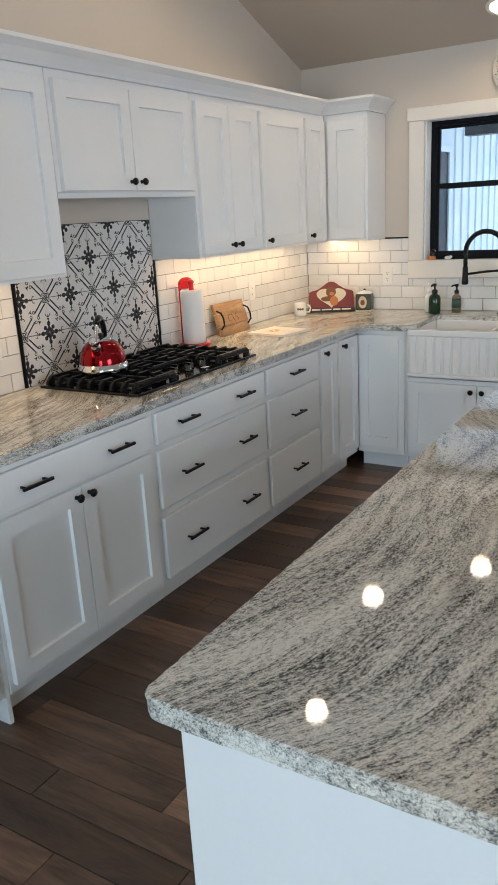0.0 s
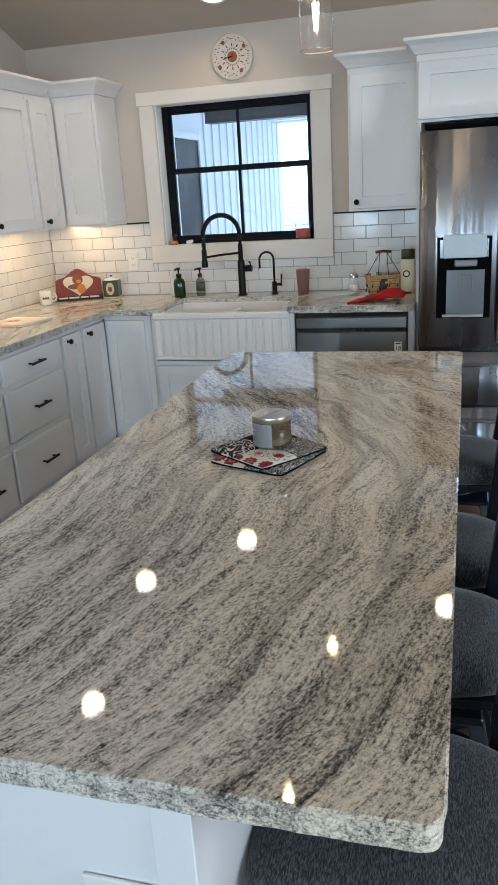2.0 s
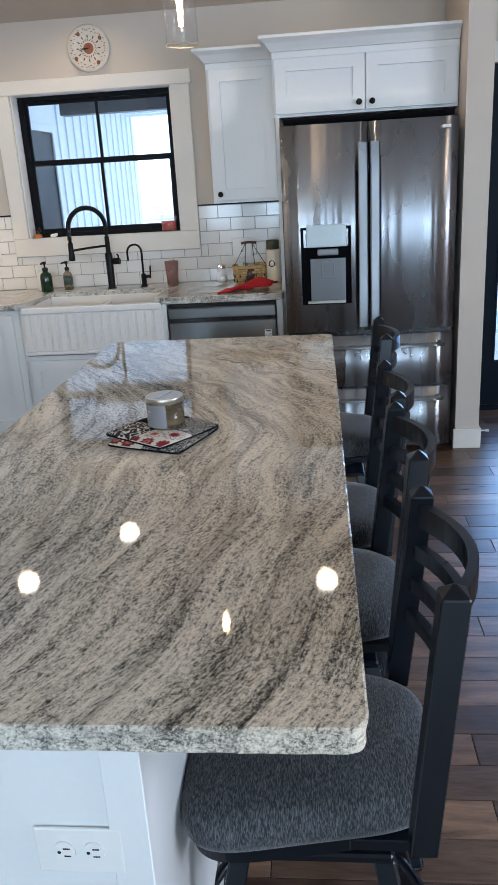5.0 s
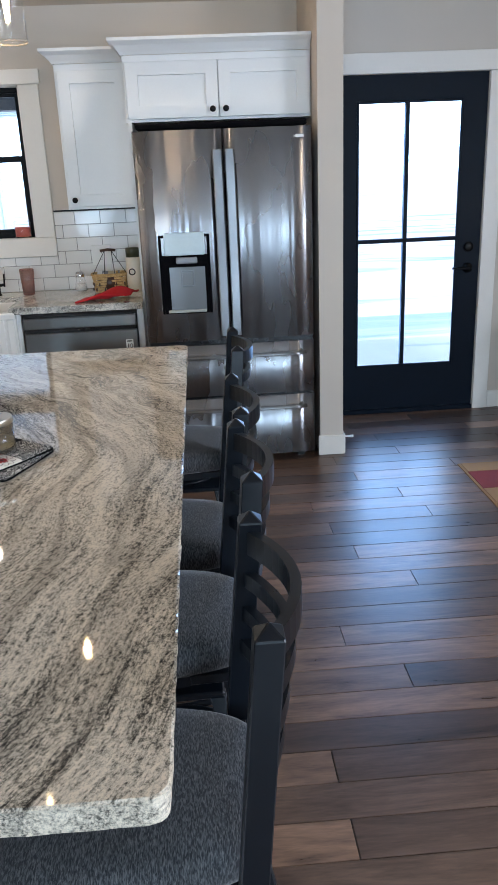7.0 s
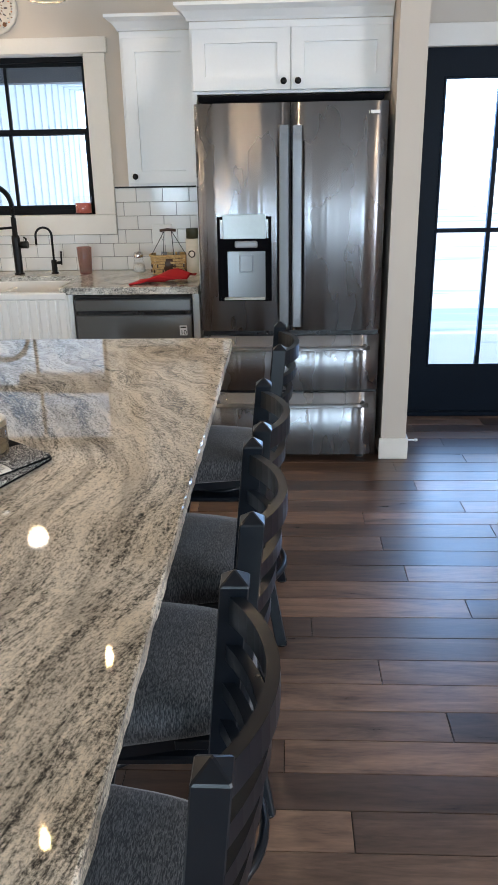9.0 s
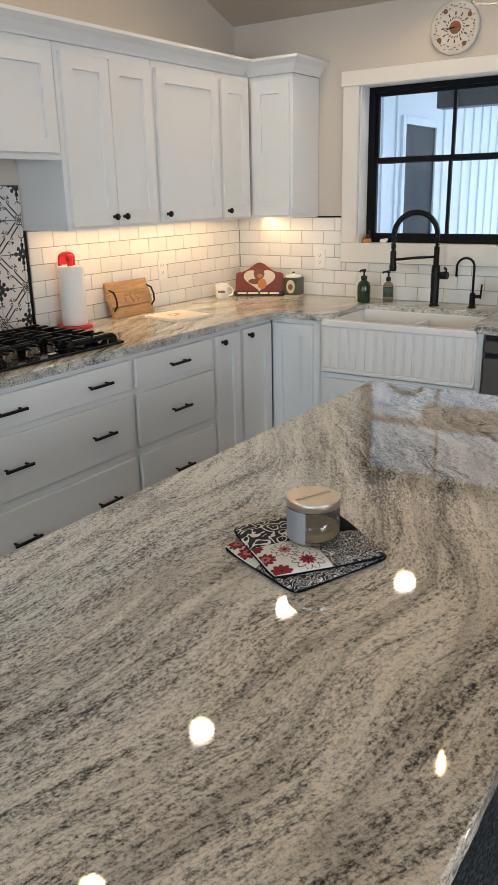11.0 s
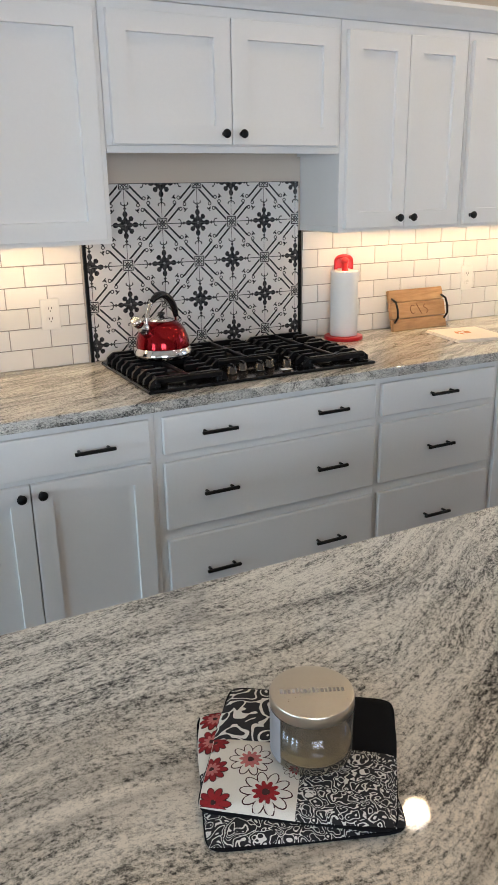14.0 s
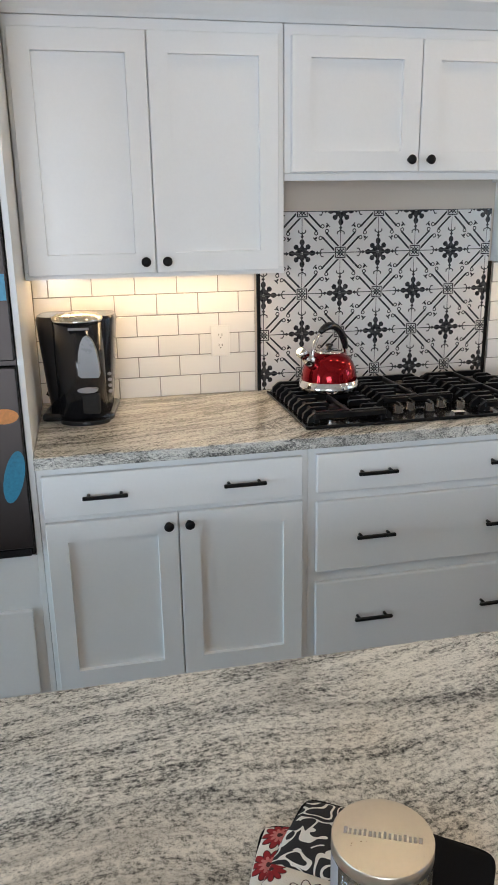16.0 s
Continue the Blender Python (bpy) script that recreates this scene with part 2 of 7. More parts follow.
def granite(name, gloss):
    """Cream and grey granite with dark veins that sweep along its length."""
    m, nt, b = material(name, (0.5, 0.46, 0.4), gloss)
    pos = place(nt)
    warp = node(nt, "ShaderNodeTexNoise", Scale=1.0, Detail=1.5, Roughness=0.5)
    nt.links.new(pos, warp.inputs["Vector"])
    off = nt.nodes.new("ShaderNodeVectorMath")
    off.operation = "MULTIPLY_ADD"
    nt.links.new(warp.outputs["Color"], off.inputs[0])
    off.inputs[1].default_value = (0.38, 0.15, 0.0)
    # tight curls in the stone towards the sink end of the slab
    here = nt.nodes.new("ShaderNodeSeparateXYZ")
    nt.links.new(pos, here.inputs[0])
    zone = math_of(nt, "MULTIPLY", math_of(nt, "SUBTRACT", math_of(nt, "ADD", here.outputs[1], math_of(nt, "MULTIPLY", here.outputs[0], 0.6)), 1.9), 1.1, True)
    curl = node(nt, "ShaderNodeTexNoise", Scale=7.0, Detail=3.0, Roughness=0.55)
    nt.links.new(pos, curl.inputs["Vector"])
    amount = nt.nodes.new("ShaderNodeCombineXYZ")
    nt.links.new(math_of(nt, "MULTIPLY", zone, 0.24), amount.inputs[0])
    nt.links.new(math_of(nt, "MULTIPLY", zone, 0.2), amount.inputs[1])
    twist = nt.nodes.new("ShaderNodeVectorMath")
    twist.operation = "MULTIPLY_ADD"
    nt.links.new(curl.outputs["Color"], twist.inputs[0])
    nt.links.new(amount.outputs[0], twist.inputs[1])
    nt.links.new(pos, twist.inputs[2])
    nt.links.new(twist.outputs[0], off.inputs[2])
    mp = nt.nodes.new("ShaderNodeMapping")
    mp.inputs["Scale"].default_value = (1.0, 0.115, 1.0)
    # the veins swing from one side to the other along the slab
    sep, comb = nt.nodes.new("ShaderNodeSeparateXYZ"), nt.nodes.new("ShaderNodeCombineXYZ")
    nt.links.new(off.outputs[0], sep.inputs[0])
    swing = math_of(nt, "SINE", math_of(nt, "SUBTRACT", math_of(nt, "MULTIPLY", sep.outputs[1], 1.35), 0.75))
    nt.links.new(math_of(nt, "SUBTRACT", sep.outputs[0], math_of(nt, "MULTIPLY", swing, 0.45)), comb.inputs[0])
    nt.links.new(sep.outputs[1], comb.inputs[1])
    nt.links.new(sep.outputs[2], comb.inputs[2])
    nt.links.new(comb.outputs[0], mp.inputs["Vector"])
    flow = mp.outputs[0]
    bands = noise_of(nt, flow, 12.0, 3, 0.55, 0.4)
    streak = noise_of(nt, flow, 46.0, 5, 0.68, 0.6)
    fine_map = nt.nodes.new("ShaderNodeMapping")
    fine_map.inputs["Scale"].default_value = (1.0, 3.6, 1.0)
    nt.links.new(flow, fine_map.inputs["Vector"])
    speck = noise_of(nt, fine_map.outputs[0], 215.0, 3.0, 0.7)
    grit = noise_of(nt, pos, 420.0, 1.0, 0.6)
    salt = noise_of(nt, pos, 300.0, 2.0, 0.7)
    tone = math_of(nt, "ADD", math_of(nt, "MULTIPLY", bands, 0.19), math_of(nt, "MULTIPLY", streak, 0.27))
    tone = math_of(nt, "ADD", tone, math_of(nt, "MULTIPLY", speck, 0.32))
    tone = math_of(nt, "ADD", tone, math_of(nt, "MULTIPLY", salt, 0.21))
    base = ramp(nt, tone, [(0.38, (0.035, 0.035, 0.035)), (0.425, (0.13, 0.126, 0.118)), (0.46, (0.34, 0.328, 0.3)), (0.495, (0.57, 0.55, 0.505)), (0.55, (0.78, 0.75, 0.69))])
    flecks = ramp(nt, grit, [(0.33, (0.2, 0.2, 0.2)), (0.4, (1, 1, 1))])
    base = mix_of(nt, 0.35, base, flecks, "MULTIPLY")
    big = noise_of(nt, flow, 3.0, 3, 0.5, 0.5)
    vein = ramp(nt, big, [(0.455, (1, 1, 1)), (0.494, (0.62, 0.61, 0.61)), (0.503, (0.34, 0.33, 0.33)), (0.514, (1, 1, 1))])
    base = mix_of(nt, 0.55, base, vein, "MULTIPLY")
    ridge = math_of(nt, "ABSOLUTE", math_of(nt, "SUBTRACT", noise_of(nt, flow, 15.0, 3, 0.5, 0.5), 0.5))
    ridge = math_of(nt, "ADD", ridge, math_of(nt, "MULTIPLY", math_of(nt, "SUBTRACT", speck, 0.42), 0.16))
    lines = ramp(nt, ridge, [(0.0, (0.3, 0.3, 0.3)), (0.022, (1, 1, 1))])
    base = mix_of(nt, math_of(nt, "ADD", 0.33, math_of(nt, "MULTIPLY", zone, 0.4)), base, lines, "MULTIPLY")
    # the grey stone turns creamier towards +x, in uneven patches
    cream = math_of(nt, "ADD", sep.outputs[0], math_of(nt, "MULTIPLY", noise_of(nt, flow, 2.5, 2), 0.9))
    tint = ramp(nt, math_of(nt, "ADD", cream, 0.2), [(0.5, (0.985, 1.0, 1.0)), (0.95, (1.05, 0.955, 0.84))])
    nt.links.new(mix_of(nt, 1.0, base, tint, "MULTIPLY"), b.inputs["Base Color"])
    nt.links.new(ramp(nt, speck, [(0.3, (gloss * 0.75,) * 3), (0.8, (gloss * 1.3,) * 3)]), b.inputs["Roughness"])
    return m


granite("granite", 0.035)
granite("granite_chiselled", 0.5)


def subway():
    m, nt, b = material("subway_tile", (0.8, 0.79, 0.77), 0.1)
    info = nt.nodes.new("ShaderNodeObjectInfo")
    nt.links.new(ramp(nt, info.outputs["Random"], [(0.0, (0.75, 0.74, 0.715)), (1.0, (0.82, 0.81, 0.79))]), b.inputs["Base Color"])
    v = place(nt)
    bump(nt, b, noise_of(nt, v, 14.0, 2), 0.12, 0.004)


subway()
STAR_Y, STAR_Z, CELL = 2.739, 1.429, 0.150


def printed_tile():
    """White tile printed with eight-petalled stars, small squares and paired diagonal lines."""
    m, nt, b = material("printed_tile", (0.75, 0.75, 0.76), 0.25)
    sep = nt.nodes.new("ShaderNodeSeparateXYZ")
    nt.links.new(place(nt), sep.inputs[0])
    op = lambda *a: math_of(nt, *a)  # noqa: E731
    u = op("DIVIDE", op("SUBTRACT", sep.outputs[1], STAR_Y), CELL)
    v = op("DIVIDE", op("SUBTRACT", sep.outputs[2], STAR_Z), CELL)
    a, c = op("MULTIPLY", op("ADD", u, v), 0.5), op("MULTIPLY", op("SUBTRACT", u, v), 0.5)
    fa, fc = op("SUBTRACT", a, op("ROUND", a)), op("SUBTRACT", c, op("ROUND", c))
    x, y = op("ABSOLUTE", op("ADD", fa, fc)), op("ABSOLUTE", op("SUBTRACT", fa, fc))
    hi, lo = op("MAXIMUM", x, y), op("MINIMUM", x, y)
    r = op("SQRT", op("ADD", op("MULTIPLY", x, x), op("MULTIPLY", y, y)))
    below = lambda val, lim: op("LESS_THAN", val, lim)  # noqa: E731
    near = lambda val, at, w: op("LESS_THAN", op("ABSOLUTE", op("SUBTRACT", val, at)), w)  # noqa: E731
    both = lambda p, q: op("MULTIPLY", p, q)  # noqa: E731
    p, q = op("MULTIPLY", op("ADD", x, y), 0.7071), op("MULTIPLY", op("SUBTRACT", hi, lo), 0.7071)
    scallop = lambda along, step, base, swell: op("ADD", base, op("MULTIPLY", op("ABSOLUTE", op("SINE", op("MULTIPLY", op("SUBTRACT", along, 0.03), math.pi / step))), swell))  # noqa: E731
    # long leaves on the axes, short ones on the diagonals
    parts = [both(both(below(lo, scallop(hi, 0.155, 0.03, 0.036)), below(hi, 0.335)), op("GREATER_THAN", r, 0.03))]
    parts.append(both(both(below(q, scallop(p, 0.125, 0.03, 0.036)), below(p, 0.275)), op("GREATER_THAN", r, 0.03)))
    # flourishes on the axes
    parts.append(both(below(lo, 0.014), near(hi, 0.42, 0.1)))
    parts.append(both(below(lo, op("SUBTRACT", 0.045, op("MULTIPLY", op("ABSOLUTE", op("SUBTRACT", hi, 0.4)), 0.9))), near(hi, 0.4, 0.045)))
    parts.append(both(near(op("SUBTRACT", hi, op("MULTIPLY", lo, 0.5)), 0.46, 0.014), below(lo, 0.1)))
    parts.append(both(near(lo, 0.09, 0.014), near(hi, 0.53, 0.03)))
    # buds on the diagonals
    d1, d2 = op("SUBTRACT", op("ADD", x, y), 0.72), op("SUBTRACT", hi, lo)
    parts.append(below(op("ADD", op("ABSOLUTE", op("MULTIPLY", d1, 0.7)), op("MULTIPLY", d2, 1.3)), 0.055))
    parts.append(both(near(op("ADD", x, y), 0.66, 0.02), below(d2, 0.09)))
    # paired lines that make octagons round the stars, with curled ends
    parts.append(both(near(op("ADD", x, y), 0.9, 0.032), both(op("GREATER_THAN", d2, 0.13), below(hi, 0.84))))
    cx, cy = op("SUBTRACT", hi, 0.475), op("SUBTRACT", lo, 0.36)
    parts.append(near(op("SQRT", op("ADD", op("MULTIPLY", cx, cx), op("MULTIPLY", cy, cy))), 0.04, 0.012))
    # squares
    sx, sy = op("ABSOLUTE", op("SUBTRACT", hi, 1.0)), lo
    sm = op("MAXIMUM", sx, sy)
    parts.append(near(sm, 0.125, 0.014))
    parts.append(both(below(sm, 0.095), op("GREATER_THAN", op("MULTIPLY", op("COSINE", op("MULTIPLY", sx, 80.0)), op("COSINE", op("MULTIPLY", sy, 80.0))), -0.2)))
    total = parts[0]
    for p in parts[1:]:
        total = op("MAXIMUM", total, p)
    pos = place(nt)
    fade = op("MULTIPLY", total, op("ADD", 0.84, op("MULTIPLY", noise_of(nt, pos, 70.0, 3), 0.25)))
    nt.links.new(mix_of(nt, fade, (0.68, 0.67, 0.66), (0.016, 0.016, 0.019)), b.inputs["Base Color"])


printed_tile()


def black_stainless(name, colour, rough, wavy=0.0):
    m, nt, b = material(name, colour, rough, 1.0)
    b.inputs["Anisotropic"].default_value = 1.0
    if wavy:
        wave = noise_of(nt, place(nt, (7.0, 7.0, 0.02), local=True), 1.3, 2.0, 0.5)
        bump(nt, b, wave, wavy, 0.006)
    tan = nt.nodes.new("ShaderNodeCombineXYZ")
    tan.inputs[2].default_value = 1.0
    nt.links.new(tan.outputs[0], b.inputs["Tangent"])
    smudge = noise_of(nt, place(nt, (1.0, 1.0, 0.3), local=True), 5.0, 3)
    nt.links.new(ramp(nt, smudge, [(0.3, (rough * 0.9,) * 3), (0.7, (rough * 1.1,) * 3)]), b.inputs["Roughness"])
    return m


black_stainless("fridge_steel", (0.38, 0.385, 0.405), 0.27, 1.2)
black_stainless("fridge_handle_steel", (0.28, 0.28, 0.29), 0.32)
black_stainless("dishwasher_steel", (0.2, 0.2, 0.2), 0.34, 0.2)
black_stainless("oven_steel", (0.04, 0.034, 0.032), 0.3)


def glass(name, tint=(1, 1, 1), rough=0.0, haze=0.0):
    """Thin glass: clear through, with a mirror gloss that grows towards the edges."""
    m, nt, b = material(name, tint, rough)
    clear, gloss = nt.nodes.new("ShaderNodeBsdfTransparent"), nt.nodes.new("ShaderNodeBsdfGlossy")
    clear.inputs[0].default_value, gloss.inputs["Roughness"].default_value = (*tint, 1), rough
    facing, mix = nt.nodes.new("ShaderNodeLayerWeight"), nt.nodes.new("ShaderNodeMixShader")
    rise = math_of(nt, "POWER", facing.outputs["Facing"], 4.0)
    nt.links.new(math_of(nt, "ADD", 0.035, math_of(nt, "MULTIPLY", rise, 0.5)), mix.inputs[0])
    nt.links.new(clear.outputs[0], mix.inputs[1])
    nt.links.new(gloss.outputs[0], mix.inputs[2])
    out = mix.outputs[0]
    if haze:
        frost, both = nt.nodes.new("ShaderNodeBsdfDiffuse"), nt.nodes.new("ShaderNodeMixShader")
        frost.inputs[0].default_value, both.inputs[0].default_value = (0.55, 0.48, 0.4, 1), haze
        nt.links.new(out, both.inputs[1])
        nt.links.new(frost.outputs[0], both.inputs[2])
        out = both.outputs[0]
    nt.links.new(out, nt.nodes["Material Output"].inputs[0])
    return m


glass("clear_glass")
glass("amber_glass", (0.66, 0.6, 0.5), 0.02, 0.07)
glass("wine_glass", (0.72, 0.42, 0.4), 0.15, 0.2)
glass("rim_glass", (0.85, 0.85, 0.83), 0.02, 0.35)
glass("window_glass", (0.96, 0.98, 1.0))


def glow(name, colour, strength):
    m, nt, b = material(name, (0.8, 0.8, 0.8), 0.4)
    b.inputs["Emission Color"].default_value, b.inputs["Emission Strength"].default_value = (*colour, 1), strength


glow("lamp_disc", (1.0, 0.93, 0.8), 9.0)
glow("filament", (1.0, 0.72, 0.36), 60.0)
glow("bulb_glow", (1.0, 0.84, 0.56), 9.0)
glow("led_strip", (1.0, 0.76, 0.45), 5.0)


def woven():
    """Grey upholstery with a broken vertical weave."""
    m, nt, b = material("grey_weave", (0.1, 0.1, 0.105), 0.8, 0.0, 0.2)
    v = place(nt, (1.0, 1.0, 1.0), local=True)
    mp = nt.nodes.new("ShaderNodeMapping")
    mp.inputs["Scale"].default_value = (560.0, 115.0, 115.0)
    nt.links.new(v, mp.inputs["Vector"])
    n = noise_of(nt, mp.outputs[0], 1.0, 2, 0.5, 0.6)
    nt.links.new(ramp(nt, n, [(0.4, (0.022, 0.024, 0.028)), (0.55, (0.07, 0.073, 0.078)), (0.7, (0.125, 0.126, 0.127))]), b.inputs["Base Color"])
    b.inputs["Sheen Weight"].default_value, b.inputs["Sheen Roughness"].default_value = 0.25, 0.4
    bump(nt, b, n, 0.35, 0.0015)


woven()


def cotton_print(name, ground, ink, scale, width):
    """Printed cotton: curling ink on a plain ground."""
    m, nt, b = material(name, ground, 0.9)
    v = place(nt, local=True)
    wob = node(nt, "ShaderNodeTexNoise", Scale=scale * 0.8, Detail=1.0)
    nt.links.new(v, wob.inputs["Vector"])
    add = nt.nodes.new("ShaderNodeVectorMath")
    add.operation = "MULTIPLY_ADD"
    nt.links.new(wob.outputs["Color"], add.inputs[0])
    add.inputs[1].default_value = (0.05, 0.05, 0.05)
    nt.links.new(v, add.inputs[2])
    vor = node(nt, "ShaderNodeTexVoronoi", Scale=scale)
    nt.links.new(add.outputs[0], vor.inputs["Vector"])
    ring = math_of(nt, "SINE", math_of(nt, "MULTIPLY", vor.outputs["Distance"], 22.0))
    fac = math_of(nt, "GREATER_THAN", ring, width)
    nt.links.new(mix_of(nt, fac, ground, ink), b.inputs["Base Color"])
    bump(nt, b, noise_of(nt, v, 700.0, 2), 0.4, 0.001)


cotton_print("cotton_black", (0.012, 0.011, 0.013), (0.68, 0.66, 0.62), 62.0, 0.62)
cotton_print("cotton_leaf", (0.015, 0.014, 0.016), (0.7, 0.68, 0.64), 30.0, 0.62)
plain("cotton_cream", (0.74, 0.7, 0.63), 0.95, vary=0.04, grain=700, bumps=0.4)
plain("cotton_plain_black", (0.007, 0.007, 0.008), 0.95, spec=0.08, vary=0.2, grain=700, bumps=0.4)
plain("flower_red", (0.27, 0.012, 0.016), 0.95, vary=0.3, grain=300)
plain("flower_dark", (0.05, 0.012, 0.012), 0.95, vary=0.2, grain=300)
plain("flower_pink", (0.52, 0.16, 0.15), 0.95, vary=0.3, grain=300)
plain("rug_tan", (0.32, 0.17, 0.065), 0.95, vary=0.2, grain=300, bumps=0.6)
plain("rug_red", (0.2, 0.02, 0.018), 0.95, vary=0.25, grain=300, bumps=0.6)
plain("rug_dark", (0.03, 0.02, 0.016), 0.95, vary=0.25, grain=300, bumps=0.6)
plain("rug_cream", (0.45, 0.31, 0.17), 0.95, vary=0.2, grain=300, bumps=0.6)


def basket_weave():
    m, nt, b = material("splint", (0.5, 0.33, 0.13), 0.6)
    plain_v = place(nt, local=True)
    n = noise_of(nt, plain_v, 90.0, 3)
    nt.links.new(ramp(nt, n, [(0.3, (0.42, 0.25, 0.09)), (0.7, (0.68, 0.48, 0.22))]), b.inputs["Base Color"])


basket_weave()

# ---- mesh helpers ----


def box(x0, x1, y0, y1, z0, z1, b=0.0, seg=1, bm=None):
    """A box, with its edges bevelled by b; joined to bm if one is given."""
    own = bmesh.new()
    bmesh.ops.create_cube(own, size=1.0)
    bmesh.ops.scale(own, vec=(x1 - x0, y1 - y0, z1 - z0), verts=own.verts)
    bmesh.ops.translate(own, vec=((x0 + x1) / 2, (y0 + y1) / 2, (z0 + z1) / 2), verts=own.verts)
    if b:
        bmesh.ops.bevel(own, geom=own.edges[:], offset=b, segments=seg, affect="EDGES", profile=0.5)
    return own if bm is None else join(bm, own)


def join(bm, other):
    me = bpy.data.meshes.new("joined")
    other.to_mesh(me)
    bm.from_mesh(me)
    other.free()
    bpy.data.meshes.remove(me)
    return bm


def lathe(profile, seg=32, bm=None, cx=0.0, cy=0.0, smooth=True):
    """A body of revolution about z, from (radius, height) pairs."""
    own = bmesh.new()
    rings = []
    for r, z in profile:
        if r < 1e-5:
            rings.append([own.verts.new((cx, cy, z))])
        else:
            rings.append([own.verts.new((cx + r * math.cos(2 * math.pi * k / seg), cy + r * math.sin(2 * math.pi * k / seg), z)) for k in range(seg)])
    for p, q in zip(rings, rings[1:]):
        for k in range(seg):
            f = [p[k % len(p)], p[(k + 1) % len(p)], q[(k + 1) % len(q)], q[k % len(q)]]
            f = list(dict.fromkeys(f))
            if len(f) > 2:
                own.faces.new(f).smooth = smooth
    return own if bm is None else join(bm, own)


def tube(points, radius, seg=10, bm=None, closed=False, flat=1.0):
    """A round bar swept along points; radius may be a list."""
    own = bmesh.new()
    pts = [Vector(p) for p in points]
    n = len(pts)
    rad = radius if isinstance(radius, (list, tuple)) else [radius] * n
    rings, side = [], None
    for i, p in enumerate(pts):
        a = pts[(i - 1) % n] if closed or i else p
        c = pts[(i + 1) % n] if closed or i < n - 1 else p
        d = (c - a).normalized()
        if side is None:
            side = d.orthogonal().normalized()
        side = (side - d * side.dot(d)).normalized()
        up = d.cross(side)
        rings.append([own.verts.new(p + rad[i] * (math.cos(2 * math.pi * k / seg) * side + flat * math.sin(2 * math.pi * k / seg) * up)) for k in range(seg)])
    for i in range(n if closed else n - 1):
        p, q = rings[i], rings[(i + 1) % n]
        for k in range(seg):
            own.faces.new((p[k], p[(k + 1) % seg], q[(k + 1) % seg], q[k])).smooth = True
    if not closed:
        own.faces.new(rings[0][::-1])
        own.faces.new(rings[-1])
    return own if bm is None else join(bm, own)


def prism(outline, h0, h1, axis="z", bm=None, b=0.0):
    """An outline of (a, b) pairs pulled from h0 to h1 along an axis."""
    put = {"z": lambda a, c, h: (a, c, h), "y": lambda a, c, h: (a, h, c), "x": lambda a, c, h: (h, a, c)}[axis]
    own = bmesh.new()
    lo, hi = ([own.verts.new(put(a, c, h)) for a, c in outline] for h in (h0, h1))
    n = len(lo)
    own.faces.new(lo[::-1])
    own.faces.new(hi)
    for k in range(n):
        own.faces.new((lo[k], lo[(k + 1) % n], hi[(k + 1) % n], hi[k]))
    bmesh.ops.recalc_face_normals(own, faces=own.faces)
    if b:
        bmesh.ops.bevel(own, geom=own.edges[:], offset=b, segments=2, affect="EDGES", profile=0.5)
    return own if bm is None else join(bm, own)


def moved(bm, m):
    bmesh.ops.transform(bm, matrix=m, verts=bm.verts)
    return bm


def ellipse(cx, cy, rx, ry, n=24, a0=0.0):
    return [(cx + rx * math.cos(a0 + 2 * math.pi * k / n), cy + ry * math.sin(a0 + 2 * math.pi * k / n)) for k in range(n)]


def mesh_of(bm, name, mat):
    bmesh.ops.recalc_face_normals(bm, faces=bm.faces)
    me = bpy.data.meshes.new(name)
    bm.to_mesh(me)
    bm.free()
    me.materials.append(M[mat])
    return me


def part(name, bm, mat, parent, label=""):
    ob = new(name, mesh_of(bm, name, mat))
    ob.parent = parent
    return tagged(ob, label)


def thing(name, m, label, category, group="", kind=""):
    ob = new(name)
    ob.empty_display_size = 0.05
    ob.matrix_basis = m
    return tagged(ob, label, category, group, kind)


def single(name, bm, mat, m, label, category, group="", kind=""):
    ob = new(name, mesh_of(bm, name, mat))
    ob.matrix_basis = m
    return tagged(ob, label, category, group, kind)


def structure(name, bm, mat, label, category):
    return single(name, bm, mat, Matrix(), label, category, kind="structure")


# ---- the room ----
WX, WY, EX, SY = -2.45, 4.955, 3.6, -3.9
EAVE, RIDGE_Y = 2.465, 0.5
RISE = 0.365
RIDGE = EAVE + RISE * (WY - RIDGE_Y)


def roof_z(y):
    return EAVE + RISE * (WY - y) if y > RIDGE_Y else RIDGE - RISE * (RIDGE_Y - y)


def wall_piece(bm, x0, x1, y0, y1, z0, z1):
    return box(x0, x1, y0, y1, z0, z1, bm=bm)


# window wall with the sink window and the glazed door cut through
WIN = (-1.604, -0.616, 1.222, 2.078)
DOOR = (1.235, 2.122, 0.0, 2.062)
bm = bmesh.new()
Y1 = WY + 0.17
for x0, x1, z0, z1 in ((WX - 0.17, WIN[0], 0, EAVE + 0.1), (WIN[0], WIN[1], 0, WIN[2]), (WIN[0], WIN[1], WIN[3], EAVE + 0.1), (WIN[1], DOOR[0], 0, EAVE + 0.1), (DOOR[0], DOOR[1], DOOR[3], EAVE + 0.1), (DOOR[1], EX + 0.17, 0, EAVE + 0.1)):
    wall_piece(bm, x0, x1, WY, Y1, z0, z1)
structure("wall_north", bm, "wall_paint", "pale greige painted wall with the sink window", "wall")
gable = [(SY, -0.1), (WY, -0.1), (WY, EAVE + 0.12), (RIDGE_Y, RIDGE + 0.12), (SY, roof_z(SY) + 0.12)]
structure("wall_west", prism(gable, WX - 0.17, WX, "x"), "wall_paint", "pale greige gable wall behind the cooktop", "wall")
bm = bmesh.new()
EWIN = (-0.4, 1.6, 0.7, 2.2)
